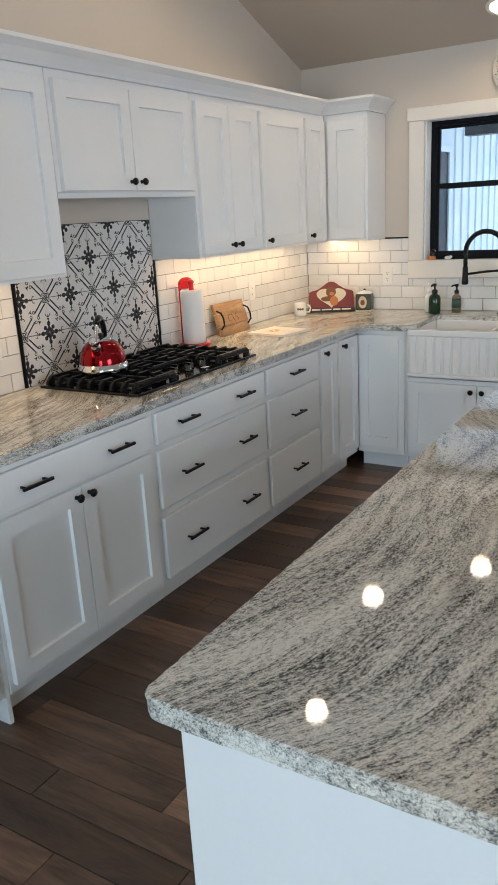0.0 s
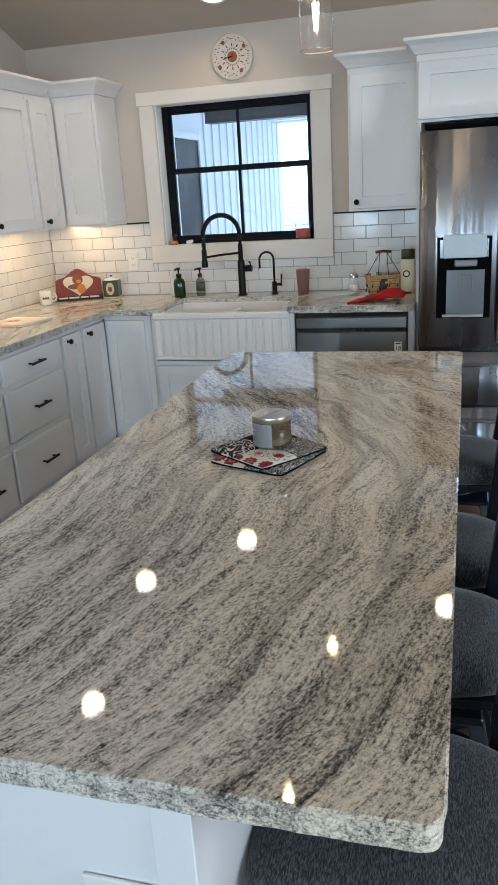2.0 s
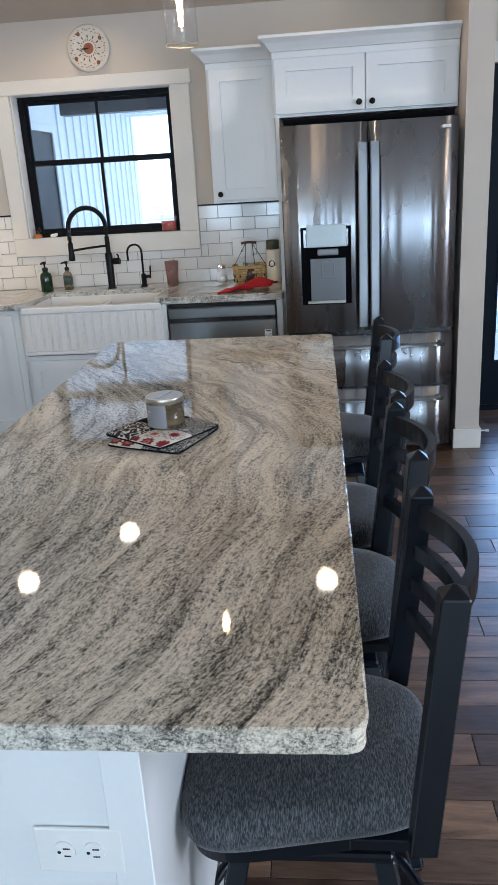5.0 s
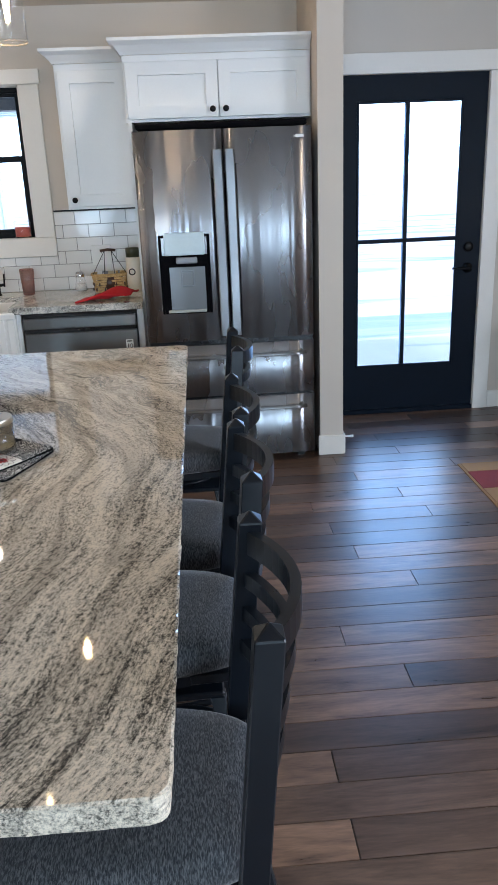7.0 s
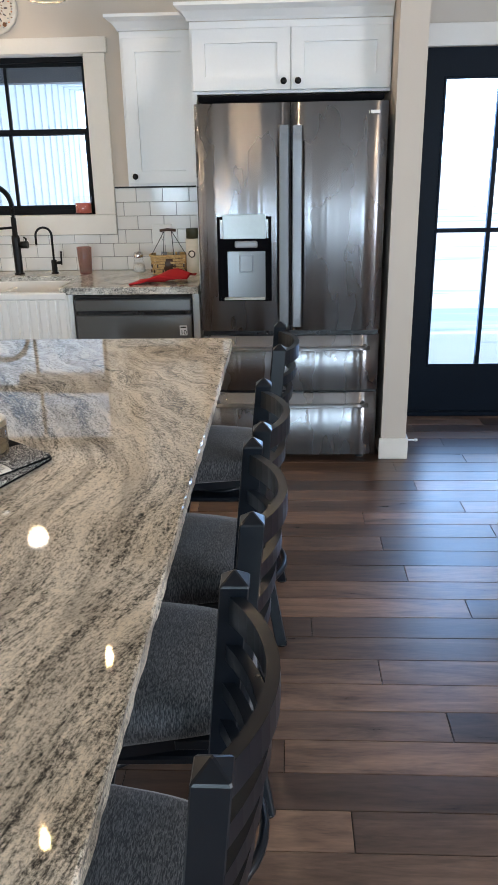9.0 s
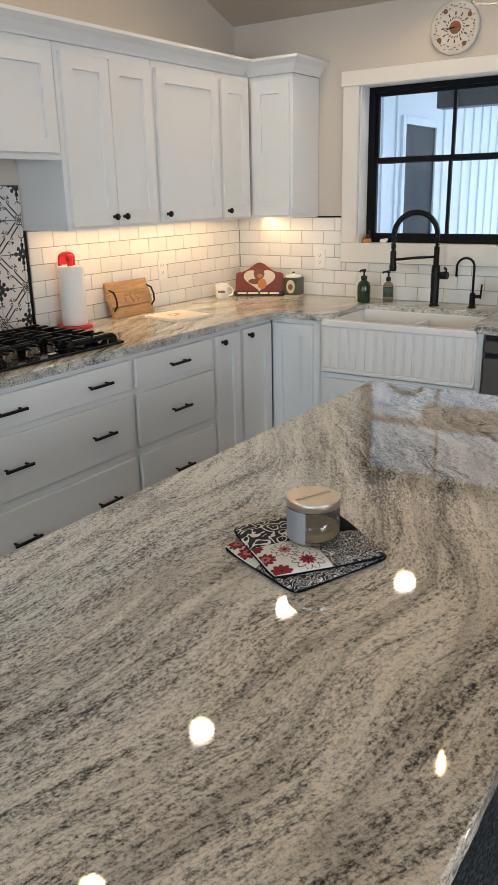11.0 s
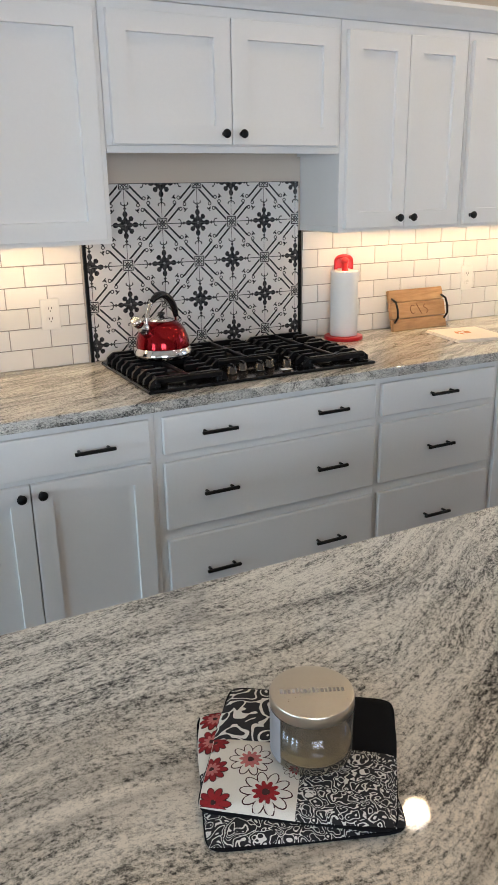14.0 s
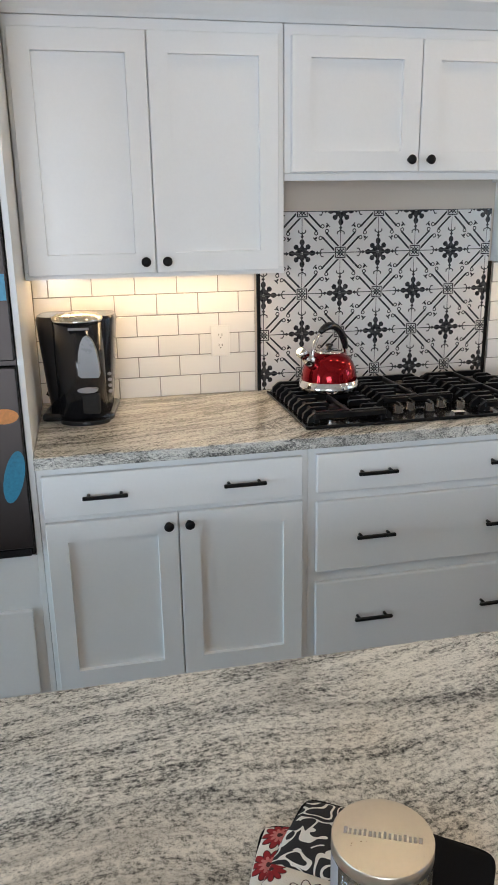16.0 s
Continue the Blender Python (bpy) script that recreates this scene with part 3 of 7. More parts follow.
for y0, y1, z0, z1 in ((SY, EWIN[0], 0, 2.2), (EWIN[1], WY, 0, 2.2), (EWIN[0], EWIN[1], 0, EWIN[2])):
    wall_piece(bm, EX, EX + 0.17, y0, y1, z0, z1)
prism([(SY, 2.2), (WY, 2.2), (WY, EAVE + 0.12), (RIDGE_Y, RIDGE + 0.12), (SY, roof_z(SY) + 0.12)], EX, EX + 0.17, "x", bm=bm)
structure("wall_east", bm, "wall_paint", "pale greige wall with a wide window", "wall")
bm = bmesh.new()
SWINS = ((-1.75, -0.15, 0.7, 2.3), (0.7, 2.4, 0.3, 2.35))
for x0, x1, z0, z1 in ((WX - 0.17, -1.75, 0, 2.7), (-0.15, 0.7, 0, 2.7), (2.4, EX + 0.17, 0, 2.7), (-1.75, -0.15, 0, 0.7), (-1.75, -0.15, 2.3, 2.7), (0.7, 2.4, 0, 0.3), (0.7, 2.4, 2.35, 2.7)):
    wall_piece(bm, x0, x1, SY - 0.17, SY, z0, z1)
structure("wall_south", bm, "wall_paint", "pale greige wall with two wide windows", "wall")
bm = bmesh.new()
for (ya, za), (yb, zb) in (((WY + 0.2, EAVE - RISE * 0.2), (RIDGE_Y, RIDGE)), ((RIDGE_Y, RIDGE), (SY - 0.2, roof_z(SY - 0.2)))):
    prism([(ya, za), (yb, zb), (yb, zb + 0.12), (ya, za + 0.12)], WX - 0.17, EX + 0.17, "x", bm=bm)
structure("ceiling", bm, "ceiling_paint_shaded", "vaulted ceiling in pale paint, its shade put into a beige colour", "ceiling")
# stub wall beside the fridge
STUB = (0.985, 1.115, 4.225)
bm = prism([(STUB[2], 0), (WY - 0.003, 0), (WY - 0.003, EAVE + 0.02), (STUB[2], roof_z(STUB[2]) + 0.02)], STUB[0], STUB[1], "x")
structure("wall_stub", bm, "wall_paint", "short partition wall between fridge and door", "wall")


def base_board(x0, x1, y0, y1, h=0.115):
    structure("baseboard", box(x0, x1, y0, y1, 0.0, h, 0.003), "trim_paint", "white painted baseboard", "baseboard")


base_board(STUB[0] - 0.012, STUB[1] + 0.012, STUB[2] - 0.014, STUB[2] - 0.001)
base_board(STUB[1] + 0.001, STUB[1] + 0.014, STUB[2], WY - 0.025)
base_board(DOOR[1] + 0.1, EX - 0.02, WY - 0.014, WY - 0.001)
base_board(EX - 0.014, EX - 0.001, SY + 0.02, WY - 0.02)

# ---- sink window ----
win = thing("window_1", pose((WIN[0] + WIN[1]) / 2, WY, WIN[2]), "black-framed double-hung window over the sink", "window", kind="structure")
w0, w1, wh = WIN[0] - (WIN[0] + WIN[1]) / 2, WIN[1] - (WIN[0] + WIN[1]) / 2, WIN[3] - WIN[2]


def bar_frame(x0, x1, z0, z1, t, y0, y1, b=0.003):
    bm = bmesh.new()
    for r in ((x0, x0 + t, z0, z1), (x1 - t, x1, z0, z1), (x0 + t, x1 - t, z0, z0 + t), (x0 + t, x1 - t, z1 - t, z1)):
        box(r[0], r[1], y0, y1, r[2], r[3], b, bm=bm)
    return bm


part("window_frame", bar_frame(w0, w1, 0.0, wh, 0.035, 0.105, 0.165), "black_frame", win)
mid = 1.682 - WIN[2]
part("sash", bar_frame(w0 + 0.03, w1 - 0.03, 0.03, mid + 0.018, 0.03, 0.11, 0.135), "black_frame", win, "lower black sash")
part("sash", bar_frame(w0 + 0.03, w1 - 0.03, mid - 0.016, wh - 0.03, 0.024, 0.136, 0.158), "black_frame", win, "upper black sash")
part("muntin", box(-0.009, 0.009, 0.113, 0.13, 0.055, mid - 0.01), "black_frame", win)
part("muntin", box(-0.009, 0.009, 0.139, 0.155, mid + 0.006, wh - 0.05), "black_frame", win)
for z0, z1, y in ((0.05, mid - 0.005, 0.122), (mid + 0.005, wh - 0.05, 0.147)):
    for x0, x1 in ((w0 + 0.05, -0.002), (0.002, w1 - 0.05)):
        p = part("pane", box(x0, x1, y - 0.002, y + 0.002, z0, z1), "window_glass", win)
        p.visible_shadow = False
part("jamb", bar_frame(w0 - 0.004, w1 + 0.004, -0.004, wh + 0.004, 0.012, 0.0, 0.1), "trim_paint", win, "white painted window jamb")
cas = thing("trim", pose((WIN[0] + WIN[1]) / 2, WY, WIN[2]), "flat white craftsman casing round the window", "trim", kind="structure")
part("casing", box(w0 - 0.098, w0 - 0.002, -0.019, -0.001, 0.012, wh - 0.006, 0.002), "trim_paint", cas)
part("casing", box(w1 + 0.002, w1 + 0.115, -0.019, -0.001, 0.012, wh - 0.006, 0.002), "trim_paint", cas)
part("head_casing", box(w0 - 0.11, w1 + 0.128, -0.024, -0.001, wh - 0.005, wh + 0.072, 0.002), "trim_paint", cas)
part("sill", box(w0 - 0.098, w1 + 0.115, -0.022, -0.001, -0.1, 0.011, 0.002), "trim_paint", cas)

# ---- glazed door ----
dw, dh = DOOR[1] - DOOR[0], DOOR[3] - 0.02
door = thing("door_1", pose(DOOR[0], WY, 0.0), "black full-glass exterior door with four lites", "door", kind="structure")
g0, g1, gz0, gz1 = 0.1, 0.74, 0.315, 1.918
for name, x0, x1, z0, z1 in (("stile", 0.002, g0, 0.03, dh + 0.017), ("stile", g1, dw - 0.002, 0.03, dh + 0.017), ("bottom_rail", g0, g1, 0.03, gz0), ("top_rail", g0, g1, gz1, dh + 0.017)):
    part(name, box(x0, x1, 0.006, 0.05, z0, z1), "door_black", door)
part("glazing_bead", bar_frame(g0 - 0.001, g1 + 0.001, gz0 - 0.001, gz1 + 0.001, 0.014, 0.0, 0.012), "door_black", door)
gm = 0.407
part("muntin", box(gm - 0.012, gm + 0.012, 0.008, 0.045, gz0, gz1, 0.003), "door_black", door)
part("muntin", box(g0, g1, 0.006, 0.047, 1.103, 1.127, 0.003), "door_black", door)
for x0, x1 in ((g0, gm), (gm, g1)):
    for z0, z1 in ((gz0, 1.115), (1.115, gz1)):
        p = part("pane", box(x0 + 0.003, x1 - 0.003, 0.024, 0.03, z0 + 0.003, z1 - 0.003), "window_glass", door)
        p.visible_shadow = False
part("threshold", box(0.0, dw, -0.02, 0.15, 0.0, 0.028, 0.004), "door_black", door, "dark sill plate")
lock = part("deadbolt", moved(lathe([(0, 0), (0.03, 0), (0.03, 0.012), (0.02, 0.018), (0, 0.02)], 24), pose(0.812, 0.004, 1.06, 90)), "black_metal", door)
hand = part("door_handle", moved(lathe([(0, 0), (0.031, 0), (0.031, 0.01), (0.012, 0.014), (0.012, 0.05), (0, 0.052)], 24), pose(0.812, 0.004, 0.93, 90)), "black_metal", door)
part("lever", tube([(0.812, -0.045, 0.93), (0.77, -0.05, 0.932), (0.72, -0.048, 0.937), (0.7, -0.046, 0.932)], 0.008, 8), "black_metal", hand)
dtrim = thing("trim", pose(DOOR[0], WY, 0.0), "flat white craftsman casing round the door", "trim", kind="structure")
part("casing", box(dw + 0.002, dw + 0.098, -0.019, -0.001, 0, dh + 0.02, 0.002), "trim_paint", dtrim)
part("casing", box(-0.098, -0.002, -0.019, -0.001, 0, dh + 0.02, 0.002), "trim_paint", dtrim)
part("head_casing", box(-0.11, dw + 0.135, -0.024, -0.001, dh + 0.021, dh + 0.13, 0.002), "trim_paint", dtrim)
stop = thing("door_stop", pose(1.129, 4.37, 0.05), "white spring door stop on the baseboard", "door stop")
part("spring", tube([(0, 0, 0), (0.03, 0, 0.001), (0.058, 0, 0)], 0.005, 8), "plastic_white", stop)
part("tip", tube([(0.058, 0, 0), (0.075, 0, 0)], 0.008, 10), "plastic_white", stop)

# windows behind the walker
for n, (m, span, z0, z1) in enumerate(((pose(-0.95, SY, 0, 0, 0, 180), 1.6, 0.7, 2.3), (pose(1.55, SY, 0, 0, 0, 180), 1.7, 0.3, 2.35), (pose(EX, 0.6, 0, 0, 0, -90), 2.0, 0.7, 2.2))):
    w = thing(f"window_{n + 2}", m, "black-framed wide window with plain lites", "window", kind="structure")
    part("window_frame", bar_frame(-span / 2, span / 2, z0, z1, 0.05, 0.06, 0.12), "black_frame", w)
    part("muntin", box(-0.025, 0.025, 0.07, 0.11, z0 + 0.05, z1 - 0.05), "black_frame", w)

# ---- cabinets ----
RAIL, DOOR_T = 0.062, 0.02


def shaker(x0, x1, z0, z1, yf=0.0, rail=RAIL, depth=0.0135, bm=None):
    """A shaker front: flat frame, recessed panel; its face at y = yf - DOOR_T."""
    own = bmesh.new()
    yo, yi, yb = yf - DOOR_T, yf - DOOR_T + depth, yf

    def ring(a, c, e, f, y):
        return [own.verts.new(p) for p in ((a, y, e), (c, y, e), (c, y, f), (a, y, f))]

    e = 0.002
    rings = [ring(x0, x1, z0, z1, yb), ring(x0, x1, z0, z1, yo + e), ring(x0 + e, x1 - e, z0 + e, z1 - e, yo), ring(x0 + rail, x1 - rail, z0 + rail, z1 - rail, yo), ring(x0 + rail + 0.0012, x1 - rail - 0.0012, z0 + rail + 0.0012, z1 - rail - 0.0012, yi)]
    for p, q in zip(rings, rings[1:]):
        for k in range(4):
            own.faces.new((p[k], p[(k + 1) % 4], q[(k + 1) % 4], q[k]))
    own.faces.new(rings[-1])
    own.faces.new(rings[0][::-1])
    return own if bm is None else join(bm, own)


def slab_front(x0, x1, z0, z1, yf=0.0):
    return box(x0, x1, yf - DOOR_T, yf, z0, z1, 0.004, 2)


def knob(x, z, parent, yf=-DOOR_T):
    part("knob", moved(lathe([(0, 0), (0.008, 0), (0.0065, 0.012), (0.013, 0.019), (0.0155, 0.026), (0.0125, 0.031), (0, 0.032)], 20), pose(x, yf, z, 90)), "black_metal", parent, "round matt black knob")


def pull(x, z, parent, yf=-DOOR_T, half=0.066):
    bm = bmesh.new()
    for s in (-1, 1):
        tube([(x + s * half * 0.72, yf, z), (x + s * half * 0.72, yf - 0.027, z)], 0.005, 8, bm)
    box(x - half, x + half, yf - 0.036, yf - 0.025, z - 0.0055, z + 0.0055, 0.002, bm=bm)
    part("pull", bm, "black_metal", parent, "slim matt black bar pull")


def carcass(w, d, z0, z1, toe=0.0):
    """A cabinet body with a face frame; the toe kick stands back."""
    bm = box(0, w, 0.0, d, z0 + toe, z1, 0.0015)
    if toe:
        box(0.002, w - 0.002, 0.075, d, z0, z0 + toe - 0.001, bm=bm)
    return bm


def crown(bm, x0, x1, z0, z1, out, d, left=False, right=False):
    """A coved crown along the front (and returned along open ends)."""
    prof = [(-0.001, z0), (-0.006, z0), (-0.012, z0 + 0.012), (-out * 0.55, z0 + (z1 - z0) * 0.55), (-out + 0.006, z1 - 0.018), (-out, z1 - 0.014), (-out, z1), (-0.001, z1)]
    n = len(prof)
    own = bmesh.new()
    a = [own.verts.new((x0 + (y if left else 0), y, z)) for y, z in prof]
    c = [own.verts.new((x1 - (y if right else 0), y, z)) for y, z in prof]
    rows = [a, c]
    if left:
        rows.insert(0, [own.verts.new((x0 + y, d, z)) for y, z in prof])
    if right:
        rows.append([own.verts.new((x1 - y, d, z)) for y, z in prof])
    for p, q in zip(rows, rows[1:]):
        for k in range(n):
            own.faces.new((p[k], p[(k + 1) % n], q[(k + 1) % n], q[k]))
    own.faces.new(rows[0][::-1])
    own.faces.new(rows[-1])
    return join(bm, own)


XU, XB, UTOP, CTOP = -2.155, -1.805, 2.135, 2.215
UPPER_D, BASE_D = XU - WX - 0.004, XB - WX - 0.004
west_u = lambda y: pose(XU, y, 0, 0, 0, 90)  # noqa: E731
west_b = lambda y: pose(XB, y, 0, 0, 0, 90)  # noqa: E731


def wall_unit(m, w, d, z0, z1, doors, label, knob_side, drop=0.0):
    """doors: spans across the width; knob_side: 'l' or 'r' for each."""
    cab = thing("wall_cabinet", m, label, "cabinet", "wall cabinets")
    part("body", box(0.001, w - 0.001, 0.0, d, z0 + 0.022, z1, 0.0015), "cabinet_paint", cab)
    for r in ((0.001, w - 0.001, 0.0, 0.019), (0.001, 0.015, 0.0195, d), (w - 0.015, w - 0.001, 0.0195, d)):
        part("light_rail", box(*r, z0, z0 + 0.0215), "cabinet_paint", cab)
    for (x0, x1), side in zip(doors, knob_side):
        dr = part("door", shaker(x0, x1, z0 + 0.014 + drop, z1 - 0.034, -0.001), "cabinet_paint", cab)
        if side in "lr":
            knob(x0 + 0.032 if side == "l" else x1 - 0.032, z0 + 0.05 + drop, dr)
    return cab


W_LABEL = "white shaker wall cabinet with two doors"
U1 = wall_unit(west_u(1.452), 0.842, UPPER_D, 1.382, UTOP, ((0.014, 0.411), (0.415, 0.82)), W_LABEL, "rl")
U2 = wall_unit(west_u(2.294), 0.92, UPPER_D, 1.675, UTOP, ((0.022, 0.456), (0.46, 0.896)), "short white shaker cabinet above the cooktop", "rl", drop=0.012)
U3 = wall_unit(west_u(3.214), 0.613, UPPER_D, 1.382, UTOP, ((0.024, 0.306), (0.31, 0.592)), W_LABEL, "rl")
U4 = wall_unit(west_u(3.827), 0.53, UPPER_D, 1.382, UTOP, ((0.017, 0.516),), "white shaker wall cabinet with one door", "l")
U5 = wall_unit(west_u(4.357), 0.303, UPPER_D, 1.382, UTOP, ((0.016, 0.272),), "narrow white corner wall cabinet", "l")
U6 = wall_unit(pose(XU + 0.001, 4.66, 0), 0.29, WY - 4.664, 1.382, UTOP, ((0.028, 0.272),), "white corner wall cabinet beside the window", "n")
crown_run = thing("trim", pose(XU, 1.452, 0, 0, 0, 90), "white coved crown above the wall cabinets", "trim", kind="structure")
part("crown", crown(bmesh.new(), 0.0, 3.208 - 0.065, UTOP + 0.001, CTOP, 0.065, 0.2), "cabinet_paint", crown_run)
part("frieze", box(0.0, 3.208, 0.001, 0.02, UTOP + 0.001, CTOP - 0.012), "cabinet_paint", crown_run)
crown_c = thing("trim", pose(XU, 4.66, 0), "white coved crown round the corner cabinet", "trim", kind="structure")
part("crown", crown(bmesh.new(), 0.0, 0.291, UTOP + 0.001, CTOP, 0.065, WY - 4.665, right=True), "cabinet_paint", crown_c)
part("top_panel", box(0.0, 0.29, 0.0, 0.28, CTOP - 0.02, CTOP - 0.012), "cabinet_paint", crown_c)

# cabinet right of the window, and the deep one over the fridge
U7 = wall_unit(pose(-0.36, 4.655, 0), 0.395, WY - 4.659, 1.392, 2.13, ((0.016, 0.377),), "white shaker wall cabinet beside the fridge", "l")
cr7 = thing("trim", pose(-0.36, 4.655, 0), "white coved crown above the wall cabinet", "trim", kind="structure")
part("crown", crown(bmesh.new(), 0.0, 0.39, 2.131, 2.2, 0.06, WY - 4.66, left=True), "cabinet_paint", cr7)
U8 = wall_unit(pose(0.02, 4.43, 0), 0.962, WY - 4.434, 1.815, 2.13, ((0.012, 0.481), (0.485, 0.95)), "deep white cabinet above the fridge", "rl")
cr8 = thing("trim", pose(0.02, 4.43, 0), "white coved crown above the fridge cabinet", "trim", kind="structure")
part("crown", crown(bmesh.new(), 0.0, 0.96, 2.131, 2.204, 0.06, 0.22, left=True), "cabinet_paint", cr8)
single("filler_panel", box(0.03, 0.05, 4.40, WY - 0.004, 0.0, 1.813), "cabinet_paint", Matrix(), "white end panel beside the fridge", "panel")


def base_unit(m, w, d, label, fronts, group="base cabinets"):
    """fronts: (kind, x0, x1, z0, z1, knob side)"""
    cab = thing("base_cabinet", m, label, "cabinet", group)
    part("body", carcass(w, d, 0.0, 0.872, 0.105), "cabinet_paint", cab)
    for kind, x0, x1, z0, z1, side in fronts:
        if kind == "door":
            dr = part("door", shaker(x0, x1, z0, z1, -0.001), "cabinet_paint", cab)
            if side in "lmr":
                knob({"l": x0 + 0.03, "m": x0 + 0.046, "r": x1 - 0.03}[side], z1 - 0.033, dr)
        else:
            dr = part("drawer", slab_front(x0, x1, z0, z1, -0.001), "cabinet_paint", cab)
            n = int(side)
            for k in range(n):
                at = (x0 + x1) / 2 if n == 1 else x0 + (x1 - x0) * (0.228 if k == 0 else 0.76)
                pull(at, (z0 + z1) / 2, dr)
    return cab


D1, D2, D3 = (0.722, 0.851), (0.448, 0.692), (0.138, 0.409)
base_unit(west_b(1.452), 0.826, BASE_D, "white base cabinet with one wide drawer and two doors", (("drawer", 0.014, 0.804, 0.72, 0.851, "2"), ("door", 0.014, 0.407, 0.138, 0.702, "r"), ("door", 0.411, 0.804, 0.138, 0.702, "l")))
base_unit(west_b(2.278), 0.892, BASE_D, "white base cabinet with three wide drawers under the cooktop", tuple(("drawer", 0.024, 0.876, *d, "2") for d in (D1, D2, D3)))
base_unit(west_b(3.17), 0.595, BASE_D, "white base cabinet with three drawers", tuple(("drawer", 0.015, 0.578, *d, "1") for d in (D1, D2, D3)))
base_unit(west_b(3.765), 0.545, BASE_D, "white corner base cabinet with two narrow doors", (("door", 0.016, 0.224, 0.138, 0.85, "m"), ("door", 0.254, 0.522, 0.138, 0.85, "m")))
YB = 4.325
back_b = lambda x: pose(x, YB, 0)  # noqa: E731
BD = WY - YB - 0.004
base_unit(back_b(XB + 0.002), 0.303, BD, "white corner base cabinet with one door", (("door", 0.014, 0.265, 0.152, 0.848, "n"),))
sinkb = thing("base_cabinet", back_b(-1.498), "white sink base cabinet with two doors", "cabinet", "base cabinets")
part("body", carcass(0.868, BD, 0.0, 0.6, 0.105), "cabinet_paint", sinkb)
part("post", box(0.0, 0.018, 0.0, 0.05, 0.6, 0.872), "cabinet_paint", sinkb)
part("post", box(0.842, 0.868, 0.0, 0.05, 0.6, 0.872), "cabinet_paint", sinkb)
for x0, x1, kx in ((0.024, 0.43, 0.4), (0.434, 0.84, 0.464)):
    dr = part("door", shaker(x0, x1, 0.138, 0.575, -0.001), "cabinet_paint", sinkb)
    knob(kx, 0.54, dr)
single("filler_panel", box(0.0, 0.035, 0.0, BD, 0.0, 0.872, 0.001), "cabinet_paint", pose(-0.003, YB, 0), "white end panel beside the dishwasher", "panel")

# apron sink
sink = thing("farmhouse_sink", pose(-1.474, 4.285, 0.0), "white fireclay apron sink with a fluted front", "sink")
SW = 0.822
bm = bmesh.new()
box(0.0, SW, 0.012, 0.03, 0.612, 0.888, 0.005, 2, bm)
box(0.0, SW, 0.0, 0.03, 0.852, 0.888, 0.008, 3, bm)
box(0.0, SW, 0.004, 0.03, 0.612, 0.632, 0.004, 2, bm)
part("apron", bm, "fireclay", sink)
for k in range(16):
    x = 0.03 + k * (SW - 0.06) / 15.0
    part("flute", box(x - 0.019, x + 0.019, 0.006, 0.014, 0.634, 0.85, 0.005, 2), "fireclay", sink)
bm = bmesh.new()
for r in ((0.0, SW, 0.03, 0.055, 0.65, 0.888), (0.0, 0.035, 0.055, 0.46, 0.65, 0.888), (SW - 0.035, SW, 0.055, 0.46, 0.65, 0.888), (0.035, SW - 0.035, 0.435, 0.46, 0.65, 0.888), (0.035, SW - 0.035, 0.055, 0.435, 0.65, 0.675)):
    box(*r, 0.006, 2, bm)
box(SW * 0.5 - 0.012, SW * 0.5 + 0.012, 0.055, 0.435, 0.674, 0.855, 0.006, 2, bm)
part("basin", bm, "fireclay", sink)

# countertops
CT0, CT1 = 0.877, 0.915


def slab(outline, z0, z1, seed):
    """A stone slab with an eased top edge and a chipped, chiselled side."""
    rnd = random.Random(seed)
    pts = []
    for (ax, ay), (bx, by) in zip(outline, outline[1:] + outline[:1]):
        n = max(1, int(math.hypot(bx - ax, by - ay) / 0.014))
        out = ((by - ay) / math.hypot(bx - ax, by - ay), -(bx - ax) / math.hypot(bx - ax, by - ay))
        pts += [(ax + (bx - ax) * k / n, ay + (by - ay) * k / n, out) for k in range(n)]
    bm = bmesh.new()
    rings = []
    for f, lo, hi in ((1.0, 0.0035, 0.004), (0.93, 0.0, 0.0003), (0.72, 0.0004, 0.0035), (0.46, 0.0006, 0.005), (0.22, 0.0006, 0.0045), (0.0, 0.002, 0.006)):
        ring, d = [], 0.5
        for x, y, (nx, ny) in pts:
            d = 0.45 * d + 0.55 * rnd.random()
            back = lo + (hi - lo) * d
            z = z0 + (z1 - z0) * f + (0.0 if f in (0.0, 1.0) else 0.004 * (rnd.random() - 0.5))
            ring.append(bm.verts.new((x - nx * back, y - ny * back, z)))
        rings.append(ring)
    n = len(pts)
    for i, (p, q) in enumerate(zip(rings, rings[1:])):
        for k in range(n):
            bm.faces.new((p[k], p[(k + 1) % n], q[(k + 1) % n], q[k])).material_index = min(i, 1)
    bm.faces.new(rings[0])
    bm.faces.new(rings[-1][::-1])
    return bm


def counter(name, outline, label):
    ob = single(name, slab(outline, CT0, CT1, 5), "granite", Matrix(), label, "countertop", kind="structure")
    ob.data.materials.append(M["granite_chiselled"])
    return ob


XC, YC = -1.768, 4.285
counter("countertop", [(WX + 0.002, 1.452), (XC, 1.452), (XC, 4.13), (-1.705, YC), (-1.497, YC), (-1.437, 4.35), (-1.437, 4.72), (-0.687, 4.72), (-0.687, YC + 0.01), (-0.652, YC), (0.033, YC), (0.033, WY - 0.002), (WX + 0.002, WY - 0.002)], "grey and cream veined granite worktop along two walls")

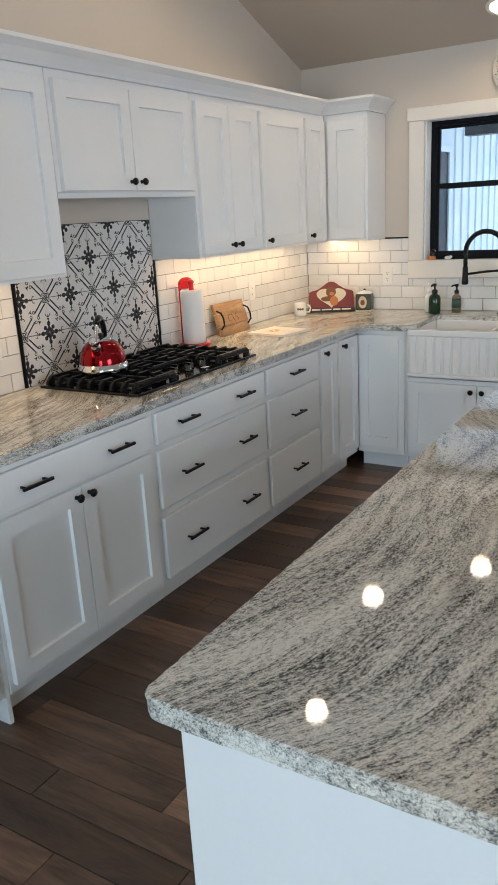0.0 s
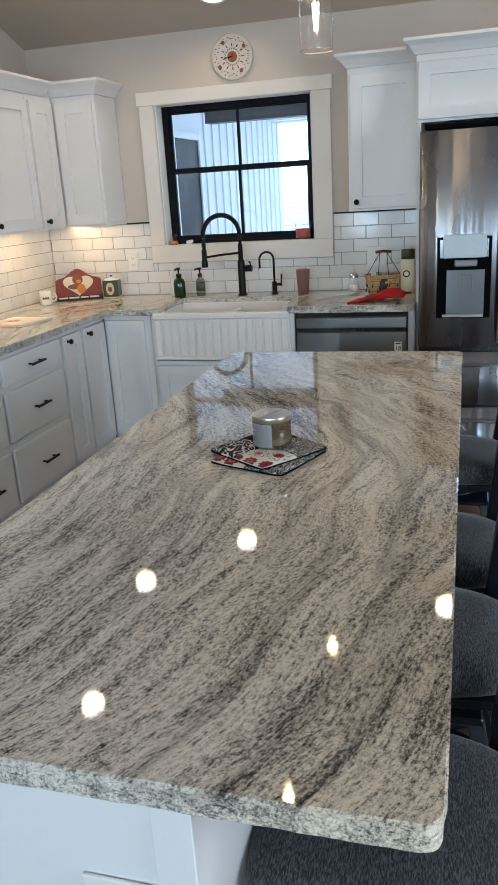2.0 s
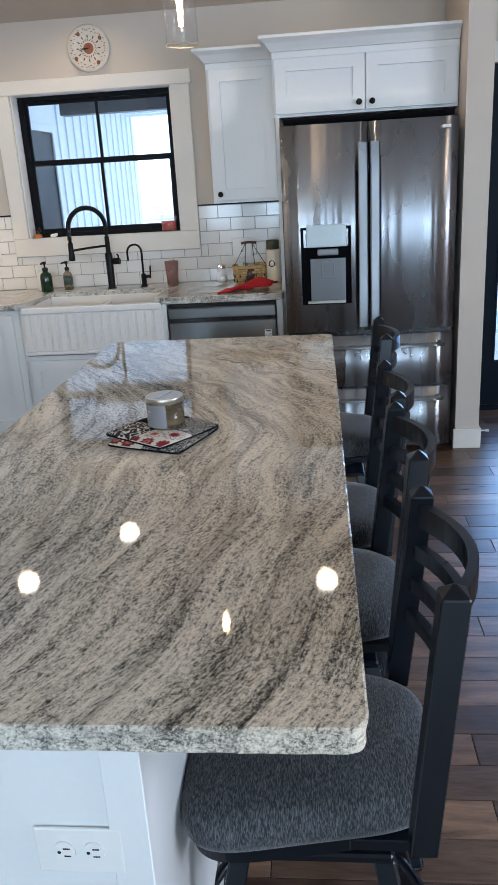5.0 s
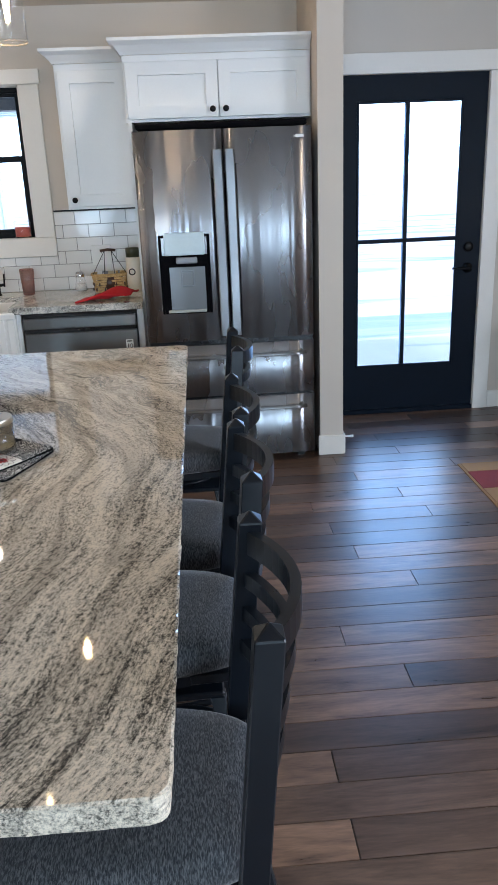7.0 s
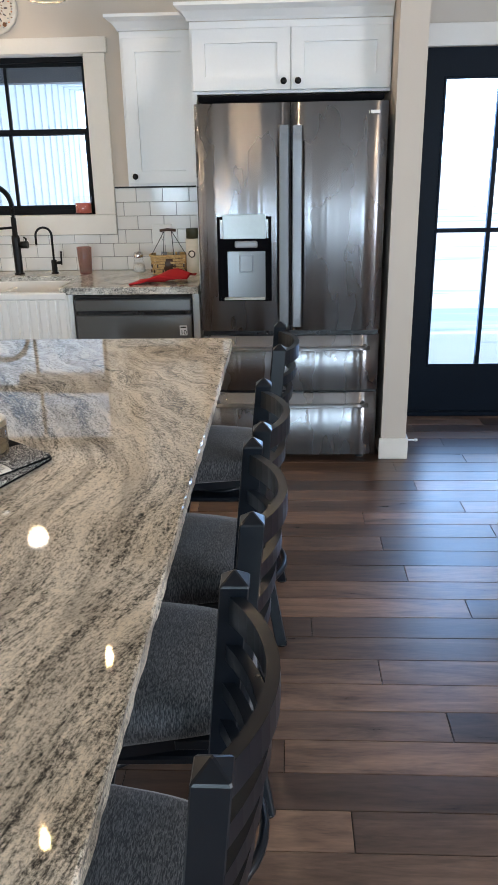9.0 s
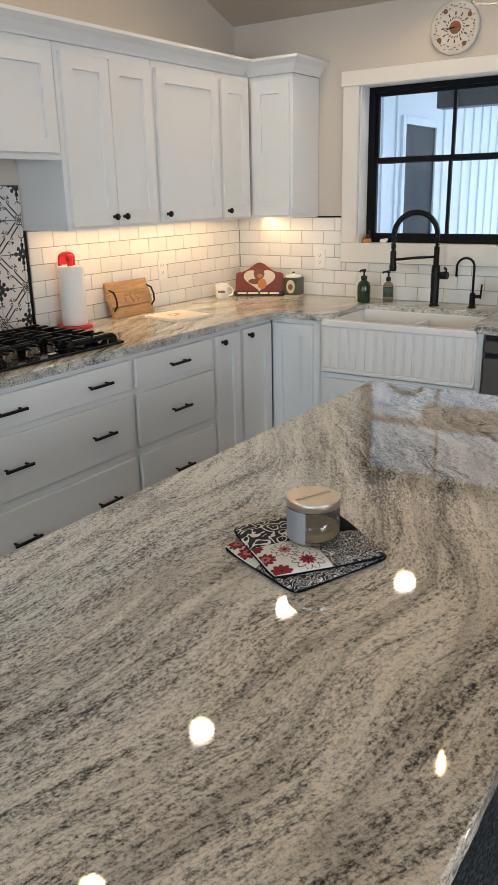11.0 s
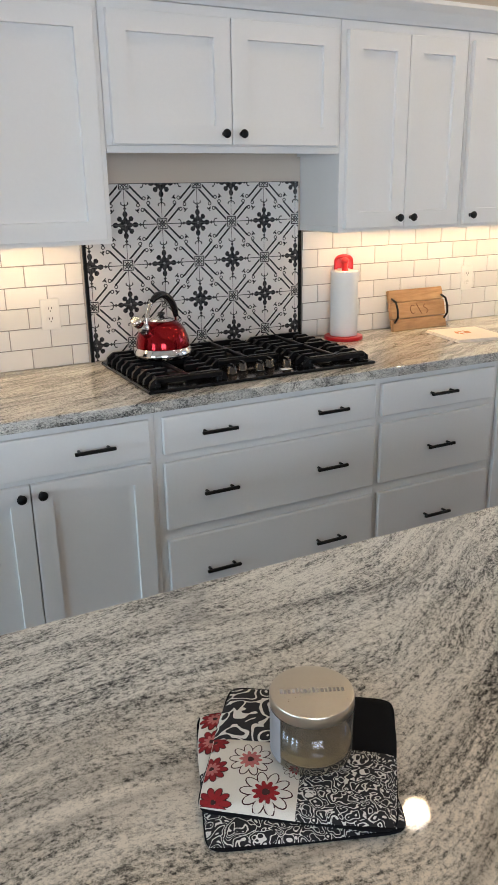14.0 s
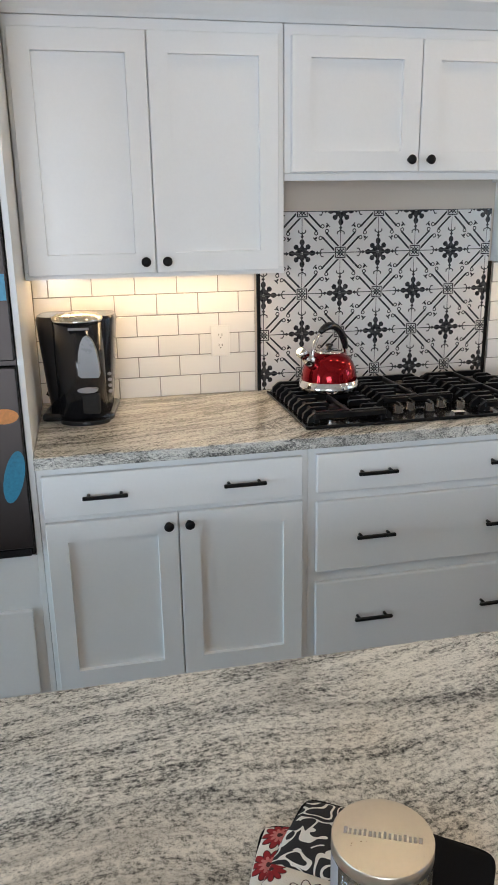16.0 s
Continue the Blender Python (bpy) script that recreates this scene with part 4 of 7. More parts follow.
# ---- island ----
IX0, IX1, IY0, IY1 = -0.618, 0.287, 0.761, 3.082
isl = thing("kitchen_island", pose(-0.31, 1.9, 0), "white panelled island base", "kitchen island")
part("body", box(-0.248, 0.315, -1.12, 1.12, 0.1, 0.876, 0.002), "cabinet_paint", isl)
part("plinth", box(-0.175, 0.305, -1.1, 1.1, 0.0, 0.1), "cabinet_paint", isl)
part("corner_board", box(0.265, 0.317, -1.126, -1.1205, 0.001, 0.876, 0.0015), "cabinet_paint", isl)
ring = []
for cx, cy, a0 in ((IX1, IY0, -90), (IX1, IY1, 0), (IX0, IY1, 90), (IX0, IY0, 180)):
    mx, my = cx + (-0.028 if cx > 0 else 0.028), cy + (0.028 if cy < 1.5 else -0.028)
    ring += [(mx + 0.028 * math.cos(radians(a0 + 18 * k)), my + 0.028 * math.sin(radians(a0 + 18 * k))) for k in range(6)]
top = slab(ring, 0.876, 0.915, 9)
single("island_countertop", top, "granite", Matrix(), "grey and cream swirled granite island slab", "countertop").data.materials.append(M["granite_chiselled"])

# ---- lamps that the room shows, and one added recessed light ----
SLOPE = math.degrees(math.atan(RISE))
# the last one, at x 1.65, is unseen and added to brighten the door side
for x, y in ((-1.68, 4.25), (-1.095, 4.665), (-1.68, 3.39), (0.24, 4.255), (-1.69, 2.55), (1.65, 3.35)):
    lamp = thing("recessed_light", pose(x, y, roof_z(y) - 0.001, -SLOPE), "round white recessed ceiling light, lit", "ceiling light", "recessed lights")
    part("trim_ring", lathe([(0.062, -0.004), (0.066, -0.01), (0.084, -0.006), (0.086, 0.0), (0.062, 0.0)], 36), "trim_paint", lamp)
    part("lens", lathe([(0, -0.006), (0.062, -0.006), (0.062, -0.002), (0, -0.002)], 36), "lamp_disc", lamp, "glowing lens")
    spot = new("recessed_lamp", bpy.data.lights.new("recessed_lamp", "SPOT"))
    near_wall = 0.45 if y > 4.5 else 1.0
    spot.data.energy, spot.data.color, spot.data.shadow_soft_size = CAN_W * near_wall, (1.0, 0.74, 0.46), 0.06
    spot.data.spot_size, spot.data.spot_blend = radians(155), 0.6
    spot.matrix_basis = look((x, y, roof_z(y) - 0.03), (x, y - 0.3, 0))
for y in (2.73, 1.92):
    pend = thing("pendant_lamp", pose(-0.176, y, 1.935), "clear glass cylinder pendant with a lit filament bulb", "pendant lamp", "pendant lamps")
    top = roof_z(y) - 1.935
    part("shade", lathe([(0.05, 0.0), (0.052, 0.0), (0.052, 0.2), (0.026, 0.215), (0.026, 0.212), (0.049, 0.198), (0.05, 0.0)], 40), "clear_glass", pend, "clear glass cylinder shade")
    part("rim", tube([(0.051 * math.cos(2 * math.pi * k / 40), 0.051 * math.sin(2 * math.pi * k / 40), -0.001) for k in range(40)], 0.0022, 8, closed=True), "rim_glass", pend, "thick glass rim")
    part("socket", lathe([(0, 0.15), (0.017, 0.15), (0.019, 0.2), (0.028, 0.21), (0.028, 0.24), (0.008, 0.26), (0, 0.26)], 28), "black_metal", pend)
    bulb = part("bulb", lathe([(0, 0.035), (0.008, 0.037), (0.014, 0.05), (0.017, 0.07), (0.016, 0.1), (0.012, 0.13), (0.012, 0.15)], 24), "clear_glass", pend, "long glowing clear filament bulb")
    bulb.visible_shadow = False
    fil = bmesh.new()
    for k in range(4):
        a = k * math.pi / 2
        tube([(0.004 * math.cos(a), 0.004 * math.sin(a), 0.055), (0.008 * math.cos(a), 0.008 * math.sin(a), 0.13)], 0.0024, 6, fil)
    part("filament", fil, "filament", bulb, "glowing filament")
    part("rod", tube([(0, 0, 0.255), (0, 0, top - 0.02)], 0.006, 10), "black_metal", pend)
    part("canopy", lathe([(0, top - 0.035), (0.05, top - 0.03), (0.062, top + 0.03), (0, top + 0.03)], 28), "black_metal", pend)
    pl = new("pendant_bulb", bpy.data.lights.new("pendant_bulb", "POINT"))
    pl.data.energy, pl.data.color, pl.data.shadow_soft_size = PENDANT_W, (1.0, 0.72, 0.4), 0.012
    pl.matrix_basis = pose(-0.176, y, 2.03)
# warm strips under the wall cabinets
for x0, y0, x1, y1 in ((WX + 0.15, 1.5, WX + 0.15, 2.24), (WX + 0.15, 3.28, WX + 0.15, 4.6), (WX + 0.12, WY - 0.13, -1.9, WY - 0.13)):
    ln = math.hypot(x1 - x0, y1 - y0)
    rz = 90 if x0 == x1 else 0
    strip = thing("light_strip", pose((x0 + x1) / 2, (y0 + y1) / 2, 1.4035, 0, 0, rz), "slim warm led strip under the wall cabinets", "light strip", "under-cabinet lights")
    part("channel", box(-ln / 2, ln / 2, -0.011, 0.011, -0.008, -0.0005), "plastic_white", strip)
    part("diffuser", box(-ln / 2 + 0.003, ln / 2 - 0.003, -0.008, 0.008, -0.0105, -0.0085), "led_strip", strip, "glowing diffuser")
    area_lamp("strip_lamp", ((x0 + x1) / 2, (y0 + y1) / 2, 1.39), ((x0 + x1) / 2 + (0.0 if rz else 0.001), (y0 + y1) / 2 + 0.001, 0), *((ln, 0.02) if not rz else (0.02, ln)), STRIP_W * ln, WARM)

# ---- fridge ----
fr = thing("fridge", pose(0.058, 4.17, 0.0), "black stainless french-door fridge with two freezer drawers", "fridge")
FW = 0.888


def bowed(x0, x1, z0, z1, y0, y1, bulge, n=10):
    """A door leaf whose face bows out a little between its sides."""
    pts = [(x0, y1)]
    for k in range(n + 1):
        s = k / n
        edge = 0.012 * (abs(2 * s - 1) ** 8)
        pts.append((x0 + (x1 - x0) * s, y0 + edge - bulge * (1 - (2 * s - 1) ** 2)))
    pts.append((x1, y1))
    bm = prism(pts, z0, z1, "z")
    for f in bm.faces:
        if abs(f.normal.z) < 0.5 and f.normal.y < -0.3:
            f.smooth = True
    return bm


def bowed_bar(x0, x1, z0, z1, n=14, c=0.005):
    """A broad flat upright handle that stands off most at mid height, its front edges chamfered."""
    bm, rings = bmesh.new(), []
    for k in range(n + 1):
        s = 2 * k / n - 1
        y = -0.05 - 0.016 * (1 - s * s) + 0.014 * s ** 8
        z = z0 + (z1 - z0) * k / n
        rings.append([bm.verts.new(p) for p in ((x0, y + 0.018, z), (x0, y + c, z), (x0 + c, y, z), (x1 - c, y, z), (x1, y + c, z), (x1, y + 0.018, z))])
    for lo, hi in zip(rings, rings[1:]):
        for i in range(6):
            j = (i + 1) % 6
            bm.faces.new((lo[i], lo[j], hi[j], hi[i]))
    bm.faces.new(rings[0][::-1])
    bm.faces.new(rings[-1])
    bmesh.ops.recalc_face_normals(bm, faces=bm.faces)
    return bm


part("body", box(0.004, FW - 0.004, 0.075, 0.75, 0.02, 1.762, 0.004), "oven_steel", fr)
part("hinge_cover", box(0.02, FW - 0.02, 0.02, 0.3, 1.763, 1.79, 0.006), "dispenser_black", fr)
left = part("door", bowed(0.0, 0.441, 0.71, 1.757, 0.0, 0.07, 0.008), "fridge_steel", fr)
right = part("door", bowed(0.446, FW, 0.71, 1.757, 0.0, 0.07, 0.008), "fridge_steel", fr)
for x, leaf in ((0.413, left), (0.474, right)):
    bm = bowed_bar(x - 0.024, x + 0.024, 0.735, 1.66)
    tube([(x, 0.0, 0.79), (x, -0.05, 0.785)], 0.012, 10, bm)
    tube([(x, 0.0, 1.63), (x, -0.05, 1.635)], 0.012, 10, bm)
    part("handle", bm, "fridge_handle_steel", leaf, "long curved steel handle")
for z0, z1 in ((0.4, 0.683), (0.045, 0.385)):
    dr = part("drawer", bowed(0.0, FW, z0, z1, 0.0, 0.07, 0.008), "fridge_steel", fr)
    bm = bmesh.new()
    pts = [(0.05 + (FW - 0.1) * k / 12, -0.05 - 0.014 * (1 - (2 * k / 12 - 1) ** 2), z1 - 0.055) for k in range(13)]
    tube(pts, 0.0125, 12, bm, flat=0.6)
    for x in (0.07, FW - 0.07):
        tube([(x, 0.0, z1 - 0.055), (x, -0.052, z1 - 0.055)], 0.011, 10, bm)
    part("handle", bm, "fridge_handle_steel", dr, "long curved steel handle")
part("gasket", box(0.006, FW - 0.006, 0.012, 0.07, 0.684, 0.709), "plastic_black", fr)
part("gasket", box(0.006, FW - 0.006, 0.012, 0.07, 0.386, 0.399), "plastic_black", fr)
disp = part("dispenser", bar_frame(0.09, 0.352, 0.86, 1.262, 0.014, -0.013, 0.004), "dispenser_black", left, "black water dispenser")
# flat black plate, its dead dull colour standing in for a deep cavity's shade
part("recess", box(0.104, 0.338, -0.0105, -0.0085, 0.874, 1.16), "dispenser_black", disp)
part("display", box(0.12, 0.326, -0.03, -0.008, 1.16, 1.272, 0.004), "screen_grey", disp, "pale glass display")
part("back_plate", box(0.138, 0.322, -0.0125, -0.011, 0.878, 1.1, 0.001), "fridge_handle_steel", disp, "silver back plate")
part("spout", box(0.175, 0.285, -0.032, -0.01, 1.118, 1.15, 0.008, 3), "plastic_grey", disp)
part("paddle", bar_frame(0.196, 0.266, 1.0, 1.085, 0.008, -0.02, -0.0125), "plastic_grey", disp)
part("drip_tray", box(0.12, 0.32, -0.022, -0.0095, 0.866, 0.88, 0.002), "pewter", disp)
part("badge", moved(lathe([(0, 0), (0.012, 0), (0.012, 0.002), (0, 0.002)], 20), pose(0.79, -0.003, 1.71, 90)), "plastic_white", right, "small round badge")
part("badge_bar", box(0.806, 0.848, -0.0065, -0.004, 1.704, 1.718), "plastic_white", right)
for x in (0.05, FW - 0.09):
    part("foot", box(x, x + 0.04, 0.08, 0.12, 0.0, 0.021), "plastic_black", fr)

# ---- dishwasher ----
dwm = thing("dishwasher", pose(-0.622, 4.3, 0.0), "black stainless dishwasher with a bar handle", "dishwasher")
part("body", box(0.004, 0.615, 0.03, 0.6, 0.11, 0.866), "plastic_black", dwm)
front = part("door", box(0.006, 0.613, 0.0, 0.029, 0.12, 0.766, 0.004, 2), "dishwasher_steel", dwm)
part("control_panel", box(0.006, 0.613, -0.004, 0.029, 0.79, 0.848, 0.005, 2), "dishwasher_steel", dwm)
part("pocket", box(0.012, 0.607, 0.016, 0.0295, 0.767, 0.789), "plastic_black", dwm, "dark hand recess")
part("toe_plate", box(0.006, 0.613, 0.06, 0.08, 0.0, 0.11), "plastic_black", dwm)
lab = part("label", box(0.548, 0.588, -0.0015, 0.0005, 0.66, 0.712), "plastic_white", front, "small white sticker reading 10")
txt = bpy.data.curves.new("number", "FONT")
txt.body, txt.size, txt.extrude, txt.align_x = "10", 0.034, 0.0004, "CENTER"
tob = new("number_text", txt)
bpy.context.view_layer.update()
me = bpy.data.meshes.new_from_object(tob)
bpy.data.objects.remove(tob)
me.materials.append(M["plastic_black"])
num = new("number", me)
num.parent = lab
num.matrix_basis = pose(0.568, -0.0022, 0.665, 90)
part("badge_bar", box(0.553, 0.583, -0.0022, -0.0015, 0.7, 0.706), "plastic_black", lab)

# ---- bar stools ----


def bar_stool(m):
    st = thing("bar_stool", m, "dark metal swivel bar stool with grey woven seat and ladder back", "bar stool", "bar stools at the island")
    half_f, half_b = 0.225, 0.15
    outline = []
    for k in range(64):
        a = 2 * math.pi * k / 64
        c, s = math.cos(a), math.sin(a)
        ex = 0.44
        u, v = math.copysign(abs(c) ** ex, c), math.copysign(abs(s) ** ex, s)
        half = half_f + (half_b - half_f) * (u + 1) / 2
        outline.append((u * 0.205, v * half))
    bm = bmesh.new()
    rings = []
    for z, sc in ((0.572, 0.93), (0.578, 0.975), (0.592, 1.0), (0.612, 1.0), (0.63, 0.975), (0.641, 0.9), (0.647, 0.7), (0.65, 0.4)):
        rings.append([bm.verts.new((a * sc, c * sc, z - 0.006 * (a / 0.2) ** 2 * (sc > 0.6))) for a, c in outline])
    for p, q in zip(rings, rings[1:]):
        for k in range(64):
            bm.faces.new((p[k], p[(k + 1) % 64], q[(k + 1) % 64], q[k])).smooth = True
    bm.faces.new(rings[0][::-1])
    bm.faces.new(rings[-1]).smooth = True
    part("seat", bm, "grey_weave", st, "grey woven upholstered seat")
    part("seat_pan", prism([(a * 0.94, c * 0.94) for a, c in outline], 0.548, 0.5715, "z"), "stool_metal", st)
    part("swivel", lathe([(0, 0.5), (0.1, 0.5), (0.1, 0.51), (0.085, 0.512), (0.085, 0.535), (0.1, 0.537), (0.1, 0.548), (0, 0.548)], 32), "stool_metal", st)
    part("leg_plate", box(-0.13, 0.13, -0.13, 0.13, 0.482, 0.5, 0.004), "stool_metal", st)
    for sx in (-1, 1):
        for sy in (-1, 1):
            a, c = Vector((sx * 0.115, sy * 0.115, 0.49)), Vector((sx * 0.205, sy * 0.205, 0.0))
            bm = bmesh.new()
            vs = [[bm.verts.new(p + Vector((i * 0.017, j * 0.017, 0))) for i, j in ((-1, -1), (1, -1), (1, 1), (-1, 1))] for p in (a, c)]
            for k in range(4):
                bm.faces.new((vs[0][k], vs[0][(k + 1) % 4], vs[1][(k + 1) % 4], vs[1][k]))
            bm.faces.new(vs[0])
            bm.faces.new(vs[1][::-1])
            bmesh.ops.bevel(bm, geom=bm.edges[:], offset=0.003, segments=1, affect="EDGES")
            leg = part("leg", bm, "stool_metal", st)
            part("glide", lathe([(0, 0), (0.02, 0.0), (0.02, 0.006), (0, 0.007)], 16, None, sx * 0.205, sy * 0.205), "plastic_black", leg)
    part("foot_ring", tube([(0.215 * math.cos(2 * math.pi * k / 40), 0.215 * math.sin(2 * math.pi * k / 40), 0.2) for k in range(40)], 0.011, 10, closed=True), "stool_metal", st, "round foot ring")
    for sy in (-1, 1):
        bm = bmesh.new()
        lo, hi, h = Vector((0.165, sy * 0.194, 0.59)), Vector((0.202, sy * 0.167, 0.993)), 0.0195
        cs = [[bm.verts.new(p + Vector((i * h, j * h, 0))) for i, j in ((-1, -1), (1, -1), (1, 1), (-1, 1))] for p in (lo, hi)]
        tip_l, tip_h = bm.verts.new(lo + Vector((0, 0, -0.012))), bm.verts.new(hi + Vector((0, 0, 0.017)))
        for k in range(4):
            bm.faces.new((cs[0][k], cs[0][(k + 1) % 4], cs[1][(k + 1) % 4], cs[1][k]))
            bm.faces.new((cs[0][(k + 1) % 4], cs[0][k], tip_l))
            bm.faces.new((cs[1][k], cs[1][(k + 1) % 4], tip_h))
        bmesh.ops.bevel(bm, geom=bm.edges[:], offset=0.0018, segments=1, affect="EDGES")
        part("back_post", bm, "stool_metal", st, "square post with pyramid cap")
        part("bracket", box(0.06, 0.19, sy * 0.155 - 0.012, sy * 0.155 + 0.034, 0.55, 0.571, 0.002), "stool_metal", st)
    for z, hgt, bow in ((0.958, 0.042, 0.056), (0.888, 0.028, 0.052), (0.822, 0.028, 0.048), (0.756, 0.028, 0.044)):
        xb = 0.165 + 0.037 * (z - 0.59) / 0.403
        hw = 0.194 - 0.027 * (z - 0.59) / 0.403 - 0.012
        bm, n, t = bmesh.new(), 14, 0.008
        prev = None
        for k in range(n + 1):
            s = 2 * k / n - 1
            x, y = xb + bow * (1 - s * s), s * hw
            d = Vector((-2 * bow * s, hw)).normalized()
            nx, ny = d.y * t, -d.x * t
            ring = [bm.verts.new(p) for p in ((x - nx, y - ny, z - hgt / 2), (x + nx, y + ny, z - hgt / 2), (x + nx, y + ny, z + hgt / 2), (x - nx, y - ny, z + hgt / 2))]
            if prev:
                for j in range(4):
                    bm.faces.new((prev[j], prev[(j + 1) % 4], ring[(j + 1) % 4], ring[j]))
            else:
                bm.faces.new(ring[::-1])
            prev = ring
        bm.faces.new(prev)
        bmesh.ops.bevel(bm, geom=[e for e in bm.edges if e.calc_face_angle(0) > 0.8], offset=0.003, segments=1, affect="EDGES")
        part("back_rail" if hgt > 0.04 else "slat", bm, "stool_metal", st)
    return st


first = bar_stool(pose(0.205, 1.097, 0, 0, 0, 0))
for x, y, a in ((0.215, 1.602, 2), (0.222, 2.035, 1), (0.256, 2.742, 0)):
    copy_thing(first, pose(x, y, 0, 0, 0, a))

# ---- cooktop ----
ck = thing("gas_cooktop", pose(-1.845, 2.283, 0.9155, 0, 0, 90), "black five-burner gas cooktop with iron grates", "cooktop")
CW, CD = 0.91, 0.535
part("deck", box(0.0, CW, 0.0, CD, 0.0, 0.012, 0.005, 2), "hob_steel", ck)
for bx, by, br in ((0.15, 0.15, 0.045), (0.15, 0.4, 0.04), (0.457, 0.34, 0.06), (0.764, 0.15, 0.04), (0.764, 0.4, 0.045)):
    bn = part("burner", lathe([(0, 0.012), (br, 0.012), (br, 0.02), (br * 0.85, 0.026), (0, 0.026)], 28, None, bx, by), "pewter", ck, "brushed burner base")
    part("burner_cap", lathe([(0, 0.026), (br * 0.78, 0.026), (br * 0.78, 0.033), (br * 0.7, 0.036), (0, 0.036)], 28, None, bx, by), "iron", bn)


def grate(x0, x1, y0, y1, fingers):
    """Cast grate: rails front and back, a middle rail, and rows of fingers whose outer ends slope down to feet."""
    bm = bmesh.new()
    zt, t, xm = 0.05, 0.0065, (x0 + x1) / 2
    for y in (y0 + t, y1 - t):
        box(x0 + 0.02, x1 - 0.02, y - t, y + t, zt - 0.024, zt - 0.004, 0.003, bm=bm)
    box(xm - t, xm + t, y0, y1, zt - 0.022, zt - 0.003, 0.003, bm=bm)
    for q in (x0 + (x1 - x0) * 0.13, x1 - (x1 - x0) * 0.13):
        box(q - t, q + t, y0, y1, zt - 0.024, zt - 0.007, 0.003, bm=bm)
    for k in range(fingers):
        y = y0 + 0.012 + (y1 - y0 - 0.024) * k / (fingers - 1)
        reach = 0.5 if k in (0, fingers - 1) or k == fingers // 2 else 0.3 if k % 2 else 0.38
        for e, d in ((x0, 1), (x1, -1)):
            ln = (x1 - x0) * reach
            prof = [(e, 0.014), (e + d * 0.004, 0.032), (e + d * 0.028, zt), (e + d * (ln - 0.006), zt), (e + d * ln, zt - 0.006), (e + d * ln, zt - 0.02), (e + d * 0.036, zt - 0.02), (e + d * 0.014, 0.014)]
            prism(prof, y - 0.0075, y + 0.0075, "y", bm)
    for x in (x0 + 0.03, x1 - 0.03):
        for y in (y0 + 0.012, y1 - 0.012):
            box(x - 0.009, x + 0.009, y - 0.009, y + 0.009, 0.0115, zt - 0.008, 0.002, bm=bm)
    return bm


part("grate", grate(0.014, 0.3, 0.025, 0.515, 9), "iron", ck, "cast iron grate")
part("grate", grate(0.306, 0.606, 0.17, 0.515, 7), "iron", ck, "cast iron grate")
part("grate", grate(0.612, 0.896, 0.025, 0.515, 9), "iron", ck, "cast iron grate")
for k in range(5):
    kx, ky = 0.345 + k * 0.056, 0.085 + (0.03 if k % 2 else 0.0)
    kb = part("control_knob", lathe([(0, 0.012), (0.02, 0.012), (0.02, 0.018), (0.0165, 0.02), (0.0155, 0.038), (0.013, 0.041), (0, 0.041)], 24, None, kx, ky), "knob_steel", ck, "chrome control knob")
    part("grip", box(kx - 0.004, kx + 0.004, ky - 0.016, ky + 0.016, 0.04, 0.05, 0.002), "knob_steel", kb)
part("sticker", box(0.53, 0.57, 0.045, 0.07, 0.0121, 0.0128), "plastic_white", ck, "small white sticker")

# ---- kettle ----
kt = thing("kettle", pose(-2.17, 2.462, 0.969, 0, 0, 30), "red enamel whistling kettle with steel base", "kettle")
part("base", lathe([(0, 0), (0.1, 0), (0.108, 0.006), (0.107, 0.02), (0.101, 0.036), (0.099, 0.038)], 48), "chrome", kt, "polished steel base")
part("body", lathe([(0.099, 0.038), (0.0985, 0.05), (0.094, 0.075), (0.084, 0.1), (0.07, 0.118), (0.052, 0.13), (0.044, 0.133)], 48), "red_enamel", kt)
part("lid", lathe([(0.045, 0.132), (0.044, 0.137), (0.03, 0.143), (0.01, 0.147), (0, 0.147)], 32), "chrome", kt)
part("lid_knob", lathe([(0, 0.146), (0.009, 0.147), (0.008, 0.151), (0.014, 0.156), (0.012, 0.162), (0, 0.164)], 24), "plastic_black", kt)
part("spout", tube([(0.0, -0.07, 0.095), (0.0, -0.105, 0.12), (0.0, -0.128, 0.14)], [0.026, 0.02, 0.016], 16), "chrome", kt, "polished spout")
part("whistle", tube([(0.0, -0.122, 0.136), (0.0, -0.146, 0.152), (0.0, -0.15, 0.156)], [0.0185, 0.019, 0.012], 16), "chrome", kt, "chrome whistle cap")
arc = [(0.0, -0.088 * math.cos(math.pi * k / 16), 0.115 + 0.11 * math.sin(math.pi * k / 16)) for k in range(17)]
part("handle_arm", tube([(0, -0.085, 0.1)] + arc[:6], 0.0075, 10), "chrome", kt)
part("handle", tube(arc[5:16], [0.009, 0.012, 0.014, 0.014, 0.013, 0.013, 0.013, 0.013, 0.013, 0.012, 0.01], 12), "plastic_black", kt, "black grip handle")
part("handle_arm", tube(arc[14:] + [(0, 0.088, 0.1)], 0.0075, 10), "chrome", kt)

